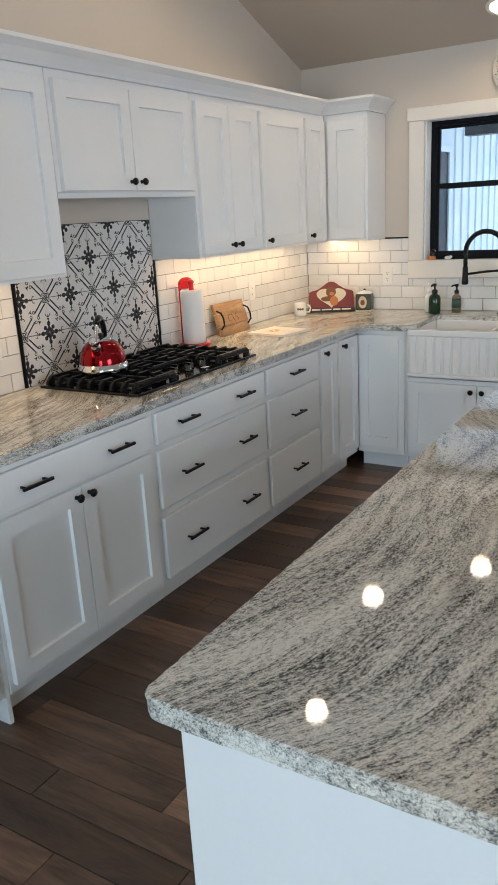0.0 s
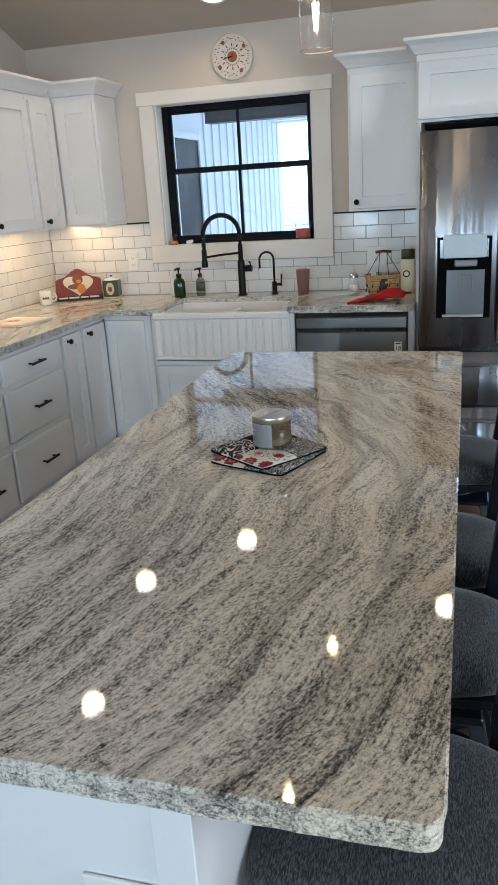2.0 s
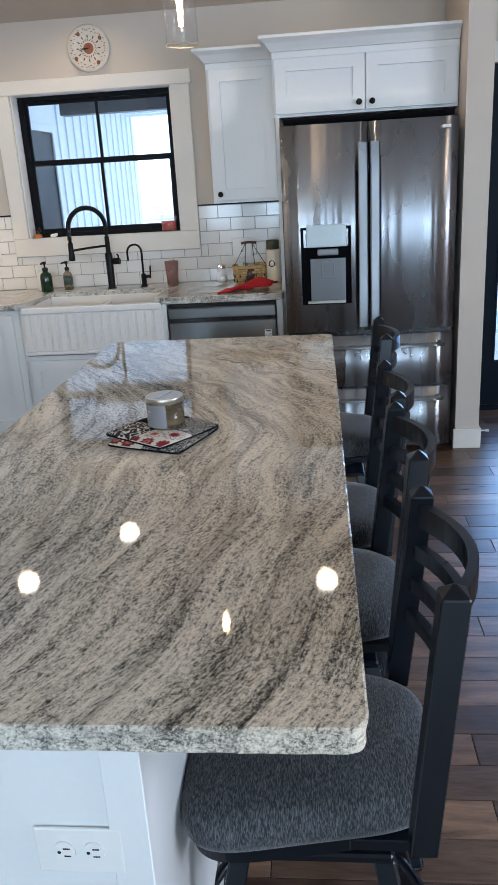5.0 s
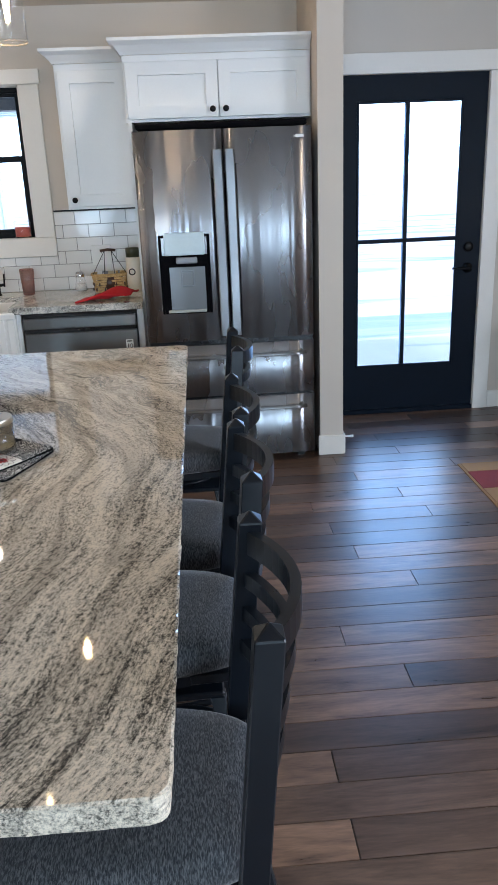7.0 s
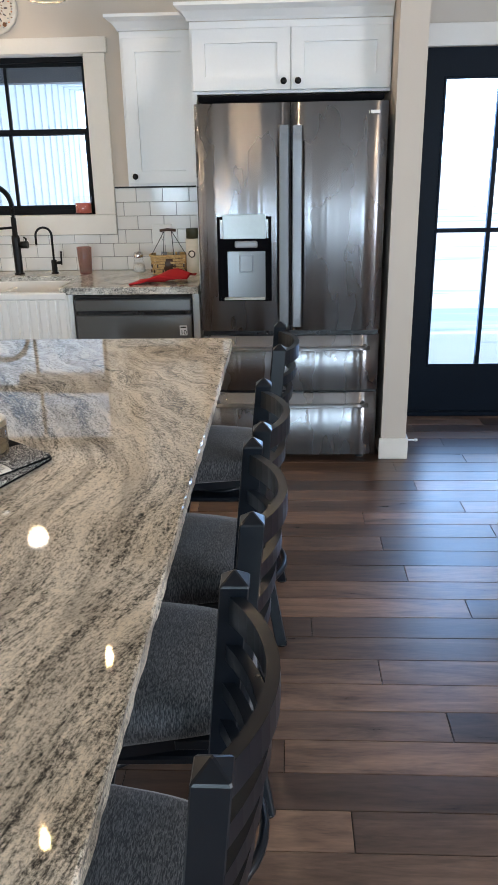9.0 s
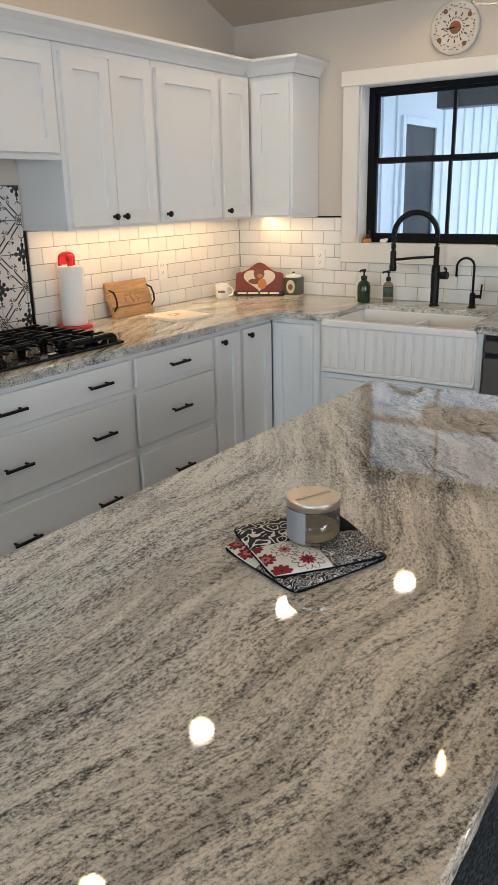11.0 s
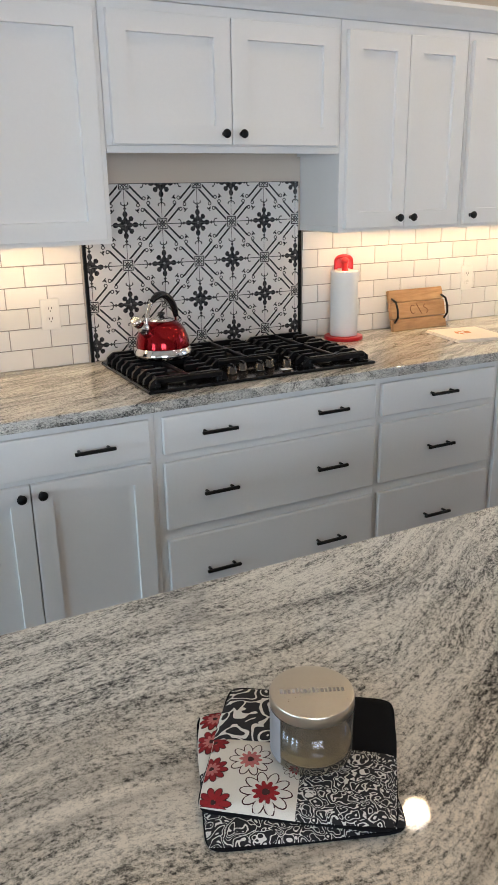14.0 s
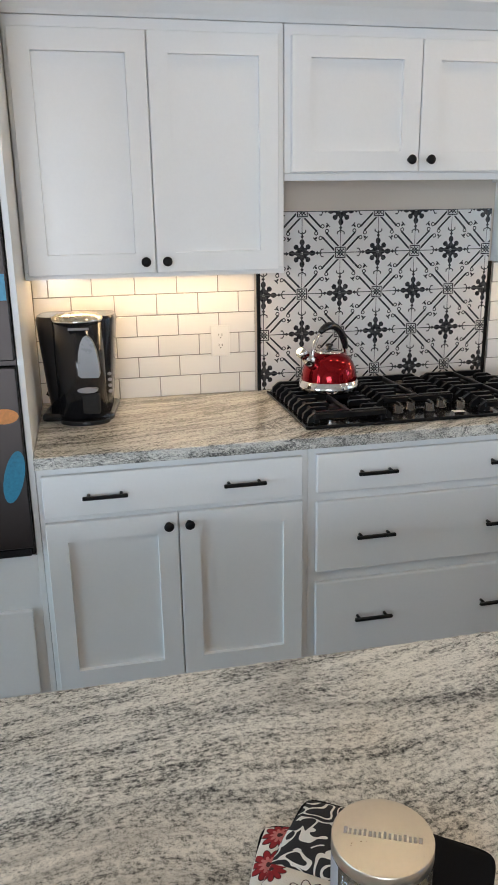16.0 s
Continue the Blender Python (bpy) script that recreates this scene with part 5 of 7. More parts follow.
# ---- paper towel holder ----
pt = thing("paper_towel_holder", pose(-2.335, 3.375, 0.9155), "red upright holder with a white paper towel roll", "paper towel holder")
part("base", prism(ellipse(0, 0, 0.085, 0.085, 36), 0.0, 0.016, "z", b=0.003), "red_plastic", pt)
part("roll", lathe([(0.02, 0.018), (0.058, 0.018), (0.06, 0.022), (0.06, 0.292), (0.058, 0.296), (0.02, 0.296), (0.02, 0.018)], 48), "paper", pt, "white paper towel roll")
part("stem", tube([(0, 0, 0.01), (0, 0, 0.33)], 0.014, 14), "red_plastic", pt)
arch = [(-0.034, 0.07, 0.01), (-0.034, 0.07, 0.3)] + [(-0.034 * math.cos(math.pi * k / 12), 0.07 - 0.01 * math.sin(math.pi * k / 12), 0.322 + 0.03 * abs(math.sin(math.pi * k / 12)) ** 0.6) for k in range(13)] + [(0.034, 0.07, 0.3), (0.034, 0.07, 0.01)]
part("arm", moved(tube(arch, 0.0085, 10), pose(0, 0, 0, 0, 0, 60)), "red_plastic", pt, "red bent-rod arm")
part("cross_plate", moved(prism([(-0.03, 0.3), (0.03, 0.3), (0.03, 0.33), (0.018, 0.35), (-0.018, 0.35), (-0.03, 0.33)], 0.062, 0.07, "y"), pose(0, 0, 0, 0, 0, 60)), "red_plastic", pt)
part("finial", lathe([(0, 0.328), (0.017, 0.33), (0.018, 0.342), (0.01, 0.35), (0, 0.351)], 20), "red_plastic", pt)

# ---- carved cutting board leaning on the tile ----
cb = thing("cutting_board", pose(-2.345, 3.66, 0.9155, -16, 0, 90) @ pose(0, 0, 0), "maple serving board with two metal handles, leaning on the tile", "cutting board")
for z0, z1, w in ((0.0, 0.055, 0.0), (0.0565, 0.13, 0.004), (0.1315, 0.19, 0.0)):
    part("board", box(0.0, 0.315, -0.0 - w, 0.02, z0, z1, 0.004, 2), "maple_board", cb)
for x in (0.012, 0.303):
    part("handle", tube([(x, -0.002, 0.04), (x, -0.03, 0.06), (x, -0.036, 0.095), (x, -0.03, 0.13), (x, -0.002, 0.15)], 0.005, 8), "iron", cb, "dark iron handle")
mono = bmesh.new()
tube([(0.125 + 0.016 * math.cos(math.pi * (0.3 + 1.4 * k / 10)), -0.0045, 0.094 + 0.02 * math.sin(math.pi * (0.3 + 1.4 * k / 10))) for k in range(11)], 0.0016, 6, mono)
tube([(0.148, -0.0045, 0.118), (0.172, -0.0045, 0.07)], 0.0016, 6, mono)
tube([(0.2 + 0.012 * math.sin(2 * math.pi * k / 12), -0.0045, 0.072 + 0.044 * k / 12) for k in range(13)], 0.0016, 6, mono)
part("carving", mono, "sign_brown", cb, "carved monogram")

# ---- folded tea towel with a printed motif ----
tt = thing("tea_towel", pose(-2.1, 3.878, 0.9155, 0, 0, -10), "folded cream tea towel with a brown print", "tea towel")
for k, (sx, sy) in enumerate(((0.138, 0.13), (0.135, 0.127), (0.132, 0.125))):
    bm = box(-sx, sx, -sy, sy, 0.004 * k, 0.004 * k + 0.0038, 0.0015)
    part("fold", bm, "linen", tt)
bm = bmesh.new()
for k in range(9):
    a = k * 0.7
    prism(ellipse(0.03 * math.cos(a) * (k / 9 + 0.3) - 0.02, 0.04 * math.sin(a) * (k / 9 + 0.3), 0.016, 0.006, 10, a), 0.012, 0.0126, "z", bm)
part("print", bm, "sign_orange", tt)

# ---- mug, painted stand, tin ----
mg = thing("mug", pose(-2.315, 4.57, 0.9155), "white ceramic mug with a small print", "mug")
part("body", lathe([(0, 0.003), (0.036, 0.0), (0.041, 0.006), (0.041, 0.085), (0.039, 0.087), (0.037, 0.085), (0.037, 0.01), (0, 0.01)], 36), "ceramic", mg)
part("handle", tube([(0.028 * 1.35, 0.01, 0.07), (0.062, 0.016, 0.066), (0.068, 0.018, 0.045), (0.06, 0.016, 0.024), (0.038, 0.01, 0.02)], 0.0055, 10), "ceramic", mg)
for k in range(3):
    part("print", moved(prism(ellipse(0, 0, 0.008, 0.008, 10), 0.0, 0.0006, "z"), pose(0.0412 * math.cos(-1.4 + 0.35 * k), 0.0412 * math.sin(-1.4 + 0.35 * k), 0.045, 90, 0, math.degrees(-1.4 + 0.35 * k) + 90)), "sign_brown", mg)
sg = thing("recipe_stand", pose(-2.19, 4.79, 0.9155, -8, 0, 24), "dark red wooden recipe stand with a cream heart cutout", "recipe stand")
outl = [(-0.155, 0.0), (0.155, 0.0), (0.148, 0.13)] + [(0.13 - 0.26 * k / 16, 0.138 + 0.062 * math.exp(-((0.13 - 0.26 * k / 16) / 0.07) ** 2)) for k in range(17)] + [(-0.148, 0.13)]
part("back", prism(outl, 0.0, 0.014, "y", b=0.002), "sign_red", sg)
heart = []
for k in range(36):
    a = 2 * math.pi * k / 36
    heart.append((0.0062 * 16 * math.sin(a) ** 3, 0.098 + 0.0046 * (13 * math.cos(a) - 5 * math.cos(2 * a) - 2 * math.cos(3 * a) - math.cos(4 * a))))
part("heart", prism(heart, -0.003, 0.0, "y"), "sign_cream", sg)
part("painted_shape", prism(ellipse(-0.002, 0.13, 0.034, 0.034), -0.0055, -0.003, "y"), "sign_brown", sg)
part("painted_shape", prism(ellipse(-0.025, 0.085, 0.045, 0.017), -0.005, -0.003, "y"), "sign_brown", sg)
part("painted_shape", prism(ellipse(0.018, 0.07, 0.028, 0.032), -0.006, -0.003, "y"), "sign_orange", sg)
part("painted_shape", prism(ellipse(0.004, 0.118, 0.017, 0.012), -0.0065, -0.003, "y"), "sign_orange", sg)
ledge = part("ledge", box(-0.155, 0.155, -0.04, -0.001, 0.0, 0.024, 0.003), "sign_navy", sg)
for k, (a, c) in enumerate(((-0.13, -0.075), (-0.065, 0.0), (0.012, 0.06), (0.07, 0.13))):
    part("lettering_bar", box(a, c, -0.0412, -0.0402, 0.008, 0.018), "sign_cream", ledge)
cn = thing("canister", pose(-1.965, 4.83, 0.9155, 0, 0, 5), "dark green tin canister with a cream label and pale lid", "canister")
part("body", box(-0.052, 0.052, -0.042, 0.042, 0.012, 0.118, 0.01, 3), "tin_green", cn)
part("base", box(-0.05, 0.05, -0.04, 0.04, 0.0, 0.0118, 0.004), "label_cream", cn)
part("label", prism(ellipse(0, 0.064, 0.028, 0.04), -0.0445, -0.0415, "y"), "label_cream", cn)
part("label_print", prism(ellipse(0, 0.062, 0.015, 0.018), -0.0455, -0.0445, "y"), "sign_brown", cn)
part("lid", lathe([(0.05, 0.118), (0.05, 0.126), (0.04, 0.132), (0.008, 0.135), (0.007, 0.14), (0, 0.14)], 28), "ceramic", cn)
part("lid_knob", lathe([(0, 0.139), (0.008, 0.14), (0.009, 0.147), (0, 0.151)], 16), "dark_walnut", cn)

# ---- soaps and taps ----


def pump_bottle(x, y, r, h, body, head, label, rz=0.0):
    bt = thing("soap_bottle", pose(x, y, 0.9155, 0, 0, rz), label, "soap bottle", "soap bottles by the sink")
    part("body", lathe([(0, 0.002), (r * 0.92, 0.0), (r, 0.006), (r, h * 0.72), (r * 0.85, h * 0.86), (r * 0.42, h * 0.95), (r * 0.42, h), (0, h)], 32), body, bt)
    part("collar", lathe([(0, h), (r * 0.5, h), (r * 0.5, h + 0.018), (0.006, h + 0.022), (0.005, h + 0.045), (0, h + 0.045)], 24), head, bt)
    part("pump_head", join(tube([(0, 0, h + 0.042), (0, 0, h + 0.058)], 0.011, 14), tube([(0, 0, h + 0.052), (-0.008, -0.03, h + 0.05), (-0.009, -0.036, h + 0.044)], 0.006, 10)), head, bt)
    return bt


pump_bottle(-1.475, 4.79, 0.037, 0.128, "green_glass", "plastic_black", "dark green soap pump bottle by the sink")
b2 = pump_bottle(-1.357, 4.86, 0.029, 0.118, "amber_glass", "plastic_black", "clear soap pump bottle with a green label", -20)
part("label", lathe([(0.0293, 0.03), (0.0297, 0.03), (0.0297, 0.08), (0.0293, 0.08)], 28), "saw_green", b2, "green paper label")
pump_bottle(-1.535, 4.87, 0.028, 0.12, "plastic_white", "plastic_white", "white soap pump bottle by the wall", 30)
fc = thing("kitchen_faucet", pose(-1.062, 4.81, 0.9155), "matt black spring-neck kitchen faucet", "faucet")
part("escutcheon", lathe([(0, 0), (0.029, 0), (0.029, 0.006), (0.024, 0.01), (0, 0.01)], 32), "black_metal", fc)
part("body", lathe([(0.022, 0.008), (0.023, 0.2), (0.021, 0.215), (0.015, 0.22), (0.0145, 0.31), (0.012, 0.315), (0, 0.315)], 32), "black_metal", fc)
part("lever_hub", tube([(0.02, 0, 0.165), (0.068, -0.003, 0.165)], 0.02, 16), "black_metal", fc)
part("lever", tube([(0.058, 0, 0.175), (0.062, -0.01, 0.2), (0.066, -0.05, 0.21)], 0.005, 8), "black_metal", fc)
loop = [(0.0, 0.0, 0.31)]
R = 0.115
dirx, diry = -0.86, -0.51
for k in range(25):
    a = math.pi * k / 24
    loop.append((dirx * (R - R * math.cos(a)), diry * (R - R * math.cos(a)), 0.375 + R * 1.02 * math.sin(a)))
loop += [(dirx * 2 * R, diry * 2 * R, 0.33), (dirx * 2 * R, diry * 2 * R, 0.3)]
part("hose", tube(loop, 0.0075, 10), "plastic_black", fc)
coil = []
fine = []
for (a, c) in zip(loop, loop[1:]):
    for s in range(6):
        fine.append(Vector(a).lerp(Vector(c), s / 6))
wv = Vector((-diry, dirx, 0))
for i in range(len(fine) - 1):
    d = (fine[i + 1] - fine[i]).normalized()
    n2 = d.cross(wv).normalized()
    for s in range(4):
        ang = 2 * math.pi * (s / 4.0)
        p = fine[i].lerp(fine[i + 1], s / 4.0)
        coil.append(p + 0.0125 * (math.cos(ang) * wv + math.sin(ang) * n2))
part("spring", tube(coil, 0.0024, 5), "black_metal", fc, "black wire spring")
hx, hy = dirx * 2 * R, diry * 2 * R
part("spray_head", moved(lathe([(0, 0.0), (0.019, 0.0), (0.02, 0.02), (0.016, 0.05), (0.016, 0.1), (0.011, 0.112), (0, 0.112)], 24), pose(hx, hy, 0.19)), "black_metal", fc)
part("dock_arm", tube([(0, 0, 0.262), (hx * 0.5, hy * 0.5, 0.258), (hx * 0.95, hy * 0.95, 0.25)], 0.007, 10), "black_metal", fc)
ft = thing("filter_faucet", pose(-0.856, 4.82, 0.9155), "slim matt black filtered-water tap", "faucet")
part("body", lathe([(0, 0), (0.022, 0), (0.022, 0.006), (0.016, 0.01), (0.0155, 0.075), (0.009, 0.08), (0, 0.08)], 24), "black_metal", ft)
neck = [(0, 0, 0.07), (0, 0, 0.2)] + [(-0.04 + 0.04 * math.cos(math.pi * k / 12), -0.02 + 0.02 * math.cos(math.pi * k / 12), 0.215 + 0.045 * math.sin(math.pi * k / 12)) for k in range(13)] + [(-0.08, -0.04, 0.165)]
part("neck", tube(neck, 0.0065, 10), "black_metal", ft)
part("lever", join(tube([(0.01, 0, 0.06), (0.042, 0, 0.062)], 0.009, 10), tube([(0.042, 0, 0.05), (0.046, 0, 0.125)], 0.005, 8)), "black_metal", ft)
tb = single("tumbler", lathe([(0, 0.006), (0.03, 0.0), (0.034, 0.004), (0.042, 0.148), (0.04, 0.15), (0.038, 0.146), (0.031, 0.012), (0, 0.012)], 36), "wine_glass", pose(-0.67, 4.8, 0.9155), "frosted rose glass tumbler", "tumbler")

# ---- things beside the fridge ----
ss = thing("sugar_shaker", pose(-0.36, 4.8, 0.9155), "glass sugar shaker with a steel cap", "sugar shaker")
part("jar", lathe([(0, 0.003), (0.034, 0.0), (0.037, 0.01), (0.033, 0.05), (0.027, 0.07), (0.027, 0.095), (0.026, 0.095), (0.025, 0.07), (0.031, 0.05), (0.034, 0.012), (0, 0.006)], 32), "clear_glass", ss)
part("sugar", lathe([(0, 0.0065), (0.0335, 0.0125), (0.0305, 0.049), (0, 0.051)], 32), "sugar", ss, "white sugar")
part("cap", lathe([(0.028, 0.09), (0.029, 0.104), (0.024, 0.117), (0.012, 0.122), (0, 0.123)], 28), "chrome", ss, "steel dome cap")
bk = thing("basket", pose(-0.18, 4.77, 0.9155, 0, 0, 6), "small tan woven basket with a wire handle", "basket")
BA, BB = 0.092, 0.068
bm = bmesh.new()
for r in range(7):
    z0 = 0.004 + r * 0.0145
    n = 40
    grow = 1.0 + 0.12 * r / 6
    ring = []
    for k in range(n):
        a = 2 * math.pi * k / n
        wob = 0.0022 if (k // 2 + r) % 2 else -0.0008
        ring.append((a, wob))
    for k in range(n):
        vs = []
        for a, wob in (ring[k], ring[(k + 1) % n]):
            c, s = math.cos(a), math.sin(a)
            u, v = math.copysign(abs(c) ** 0.6, c), math.copysign(abs(s) ** 0.6, s)
            vs.append((u, v, wob))
        quad = [bm.verts.new((u * (BA * grow + w + o), v * (BB * grow + w + o), z)) for (u, v, w), z, o in ((vs[0], z0, 0), (vs[1], z0, 0), (vs[1], z0 + 0.0125, 0.001), (vs[0], z0 + 0.0125, 0.001))]
        bm.faces.new(quad)
part("weave", bm, "splint", bk)
sq = lambda a, s: (math.copysign(abs(math.cos(a)) ** 0.6, math.cos(a)) * (BA * 1.12 + s), math.copysign(abs(math.sin(a)) ** 0.6, math.sin(a)) * (BB * 1.12 + s))  # noqa: E731
for k in range(20):
    a = 2 * math.pi * (k + 0.5) / 20
    x, y = sq(a, 0.0)
    part("stake", box(x * 0.985 - 0.004, x * 0.985 + 0.004, y * 0.985 - 0.004, y * 0.985 + 0.004, 0.012 + 0.029 * (k % 2), 0.03 + 0.029 * (k % 2), 0.001), "dark_walnut", bk)
part("rim", tube([(*sq(2 * math.pi * k / 40, 0.003), 0.105) for k in range(40)], 0.006, 8, closed=True), "splint", bk)
part("liner", lathe([(0, 0.004), (0.075, 0.006), (0.078, 0.09), (0.07, 0.094), (0.068, 0.012), (0, 0.01)], 24), "dark_walnut", bk)
for s in (-1, 1):
    part("handle_wire", tube([(s * 0.1, -0.015, 0.1), (s * 0.02, 0.0, 0.235)], 0.002, 6), "iron", bk)
    part("handle_wire", tube([(s * 0.03, -0.07, 0.1), (s * 0.02, 0.0, 0.235)], 0.002, 6), "iron", bk)
part("grip", tube([(-0.045, 0, 0.237), (0.0, 0, 0.242), (0.045, 0, 0.237)], 0.008, 10), "dark_walnut", bk, "turned wooden grip")
for k in range(5):
    part("packet", moved(box(-0.022, 0.022, -0.003, 0.003, 0.0, 0.05, 0.001), pose(-0.055 + 0.027 * k, 0.012 * (k % 2), 0.07, 12 * (k % 3 - 1), 8, 20 * k)), ("paper", "plastic_grey", "label_cream")[k % 3], bk)
rc = bmesh.new()
for i in range(13):
    for j in range(9):
        u, v = i / 12, j / 8
        x, y = -0.15 + 0.27 * u + 0.03 * v, -0.07 + 0.14 * v
        hgt = 0.004 + 0.026 * math.exp(-((u - 0.68) / 0.3) ** 2) * (0.5 + 0.5 * math.sin(7 * v + 5 * u)) + 0.012 * u
        rc.verts.new((x, y + 0.012 * math.sin(9 * u), hgt))
rc.verts.ensure_lookup_table()
for i in range(12):
    for j in range(8):
        rc.faces.new([rc.verts[a] for a in (i * 9 + j, (i + 1) * 9 + j, (i + 1) * 9 + j + 1, i * 9 + j + 1)]).smooth = True
ext = bmesh.ops.extrude_face_region(rc, geom=rc.faces[:])
bmesh.ops.translate(rc, vec=(0, 0, 0.004), verts=[g for g in ext["geom"] if isinstance(g, bmesh.types.BMVert)])
for v in rc.verts:
    if v.co.z < 0.012:
        v.co.z = max(0.0, v.co.z - 0.004)
single("dish_cloth", rc, "red_cloth", pose(-0.165, 4.42, 0.9158) @ Matrix.Diagonal((1.12, 1.15, 1.7, 1.0)), "crumpled red dish cloth on the worktop", "dish cloth")
th = thing("thermos", pose(-0.035, 4.74, 0.9155), "cream thermos flask with an olive cup lid", "thermos")
part("body", lathe([(0, 0), (0.041, 0.0), (0.043, 0.005), (0.043, 0.19), (0.04, 0.196), (0, 0.196)], 36), "thermos_cream", th)
part("lid", lathe([(0, 0.196), (0.039, 0.197), (0.039, 0.245), (0.036, 0.25), (0, 0.25)], 36), "olive_cap", th, "olive green cup lid")
part("handle", tube([(0.04, 0, 0.165), (0.066, 0, 0.16), (0.07, 0, 0.12), (0.064, 0, 0.085), (0.04, 0, 0.08)], 0.006, 10), "thermos_cream", th)
part("emblem", moved(lathe([(0.014, 0), (0.02, 0), (0.02, 0.001), (0.014, 0.001)], 24), pose(-0.006, -0.0437, 0.115, 90, 0, -8)), "plastic_black", th, "round dark emblem")

# ---- window sill ----
cj = thing("candle_jar", pose(-0.7, 4.992, WIN[2] + 0.009) @ Matrix.Diagonal((1.15, 1.15, 1.12, 1.0)), "rose coloured candle in a clear glass jar", "candle")
part("jar", lathe([(0, 0.0), (0.042, 0.0), (0.044, 0.004), (0.044, 0.088), (0.042, 0.09), (0.04, 0.086), (0.041, 0.008), (0, 0.006)], 36), "clear_glass", cj)
part("wax", lathe([(0, 0.0065), (0.0395, 0.0085), (0.0395, 0.058), (0, 0.058)], 36), "candle_red", cj, "rose wax")
sgb = thing("snow_globe", pose(-1.565, 5.0, WIN[2] + 0.009), "tiny snow globe on an orange base", "snow globe")
part("base", lathe([(0, 0), (0.026, 0), (0.027, 0.012), (0.022, 0.024), (0, 0.024)], 24), "sign_orange", sgb)
part("globe", lathe([(0, 0.024)] + [(0.025 * math.sin(math.pi * (0.12 + 0.88 * k / 10)) + 0.0, 0.048 - 0.025 * math.cos(math.pi * (0.12 + 0.88 * k / 10))) for k in range(10)] + [(0, 0.073)], 24), "clear_glass", sgb)
part("figure", lathe([(0, 0.025), (0.012, 0.026), (0.008, 0.045), (0, 0.052)], 14), "dark_walnut", sgb)
orn = single("sill_ornament", join(prism(ellipse(0, 0.012, 0.022, 0.012, 16), -0.006, 0.006, "y", b=0.003), prism(ellipse(0.018, 0.018, 0.01, 0.009, 12), -0.005, 0.005, "y", b=0.002)), "ceramic", pose(-1.46, 5.0, WIN[2] + 0.009), "tiny white ceramic ornament on the sill", "ornament")

# ---- plate clock ----
cl = thing("wall_clock", pose(-1.078, WY - 0.001, 2.296), "round white scalloped plate clock with small flowers", "clock")
rim = []
for k in range(96):
    a = 2 * math.pi * k / 96
    rr = 0.125 + 0.003 * abs(math.sin(8 * a))
    rim.append((rr * math.cos(a), rr * math.sin(a)))
bm = bmesh.new()
rings = []
for s, y in ((1.0, 0.0), (1.0, -0.018), (0.96, -0.024), (0.7, -0.016), (0.6, -0.012), (0.0, -0.012)):
    rings.append([bm.verts.new((a * s, y, c * s)) for a, c in rim] if s else [bm.verts.new((0, y, 0))])
for p, q in zip(rings, rings[1:]):
    for k in range(96):
        f = list(dict.fromkeys([p[k], p[(k + 1) % 96], q[(k + 1) % len(q)], q[k % len(q)]]))
        bm.faces.new(f).smooth = True
part("plate", bm, "plate_ivory", cl)
for k in range(12):
    a = math.pi / 2 - 2 * math.pi * k / 12
    part("numeral_bar", moved(box(-0.003, 0.003, -0.0145, -0.0125, -0.008, 0.008), pose(0.064 * math.cos(a), 0, 0.064 * math.sin(a), 0, 90 - math.degrees(a), 0)), "sign_navy", cl)
for k in range(48):
    a = 2 * math.pi * (k + 0.5) / 48
    big, r = k % 12 == 4, 0.098 + 0.009 * math.sin(2.6 * k)
    part("flower", moved(prism(ellipse(0, 0, 0.011 if big else 0.0045, 0.012 if big else 0.003, 8, 0.8 * k), -0.0245, -0.019, "y"), pose(r * math.cos(a), 0.0, r * math.sin(a))), "sign_brown" if big else ("sign_brown", "tin_green", "sign_orange", "plastic_grey")[k % 4], cl)
for k in range(20):
    a = 2 * math.pi * k / 20
    part("scroll", moved(prism(ellipse(0, 0, 0.007, 0.0022, 8), -0.0165, -0.0125, "y"), pose(0.045 * math.cos(a), 0.0, 0.045 * math.sin(a), 0, 40 - math.degrees(a), 0)), "sign_brown", cl)
part("medallion", prism(ellipse(0, 0, 0.03, 0.03, 24), -0.0145, -0.0125, "y"), "sign_brown", cl)
part("medallion_centre", prism(ellipse(0.004, 0.006, 0.014, 0.012, 20), -0.016, -0.0145, "y"), "sign_red", cl)
part("pointer", box(-0.04, 0.002, -0.019, -0.0175, -0.0015, 0.0015), "plastic_black", cl)
part("pointer", moved(box(-0.0015, 0.0015, -0.021, -0.0195, 0.0, 0.055), pose(0, 0, 0, 0, -100, 0)), "plastic_black", cl)

# ---- outlets and switches ----


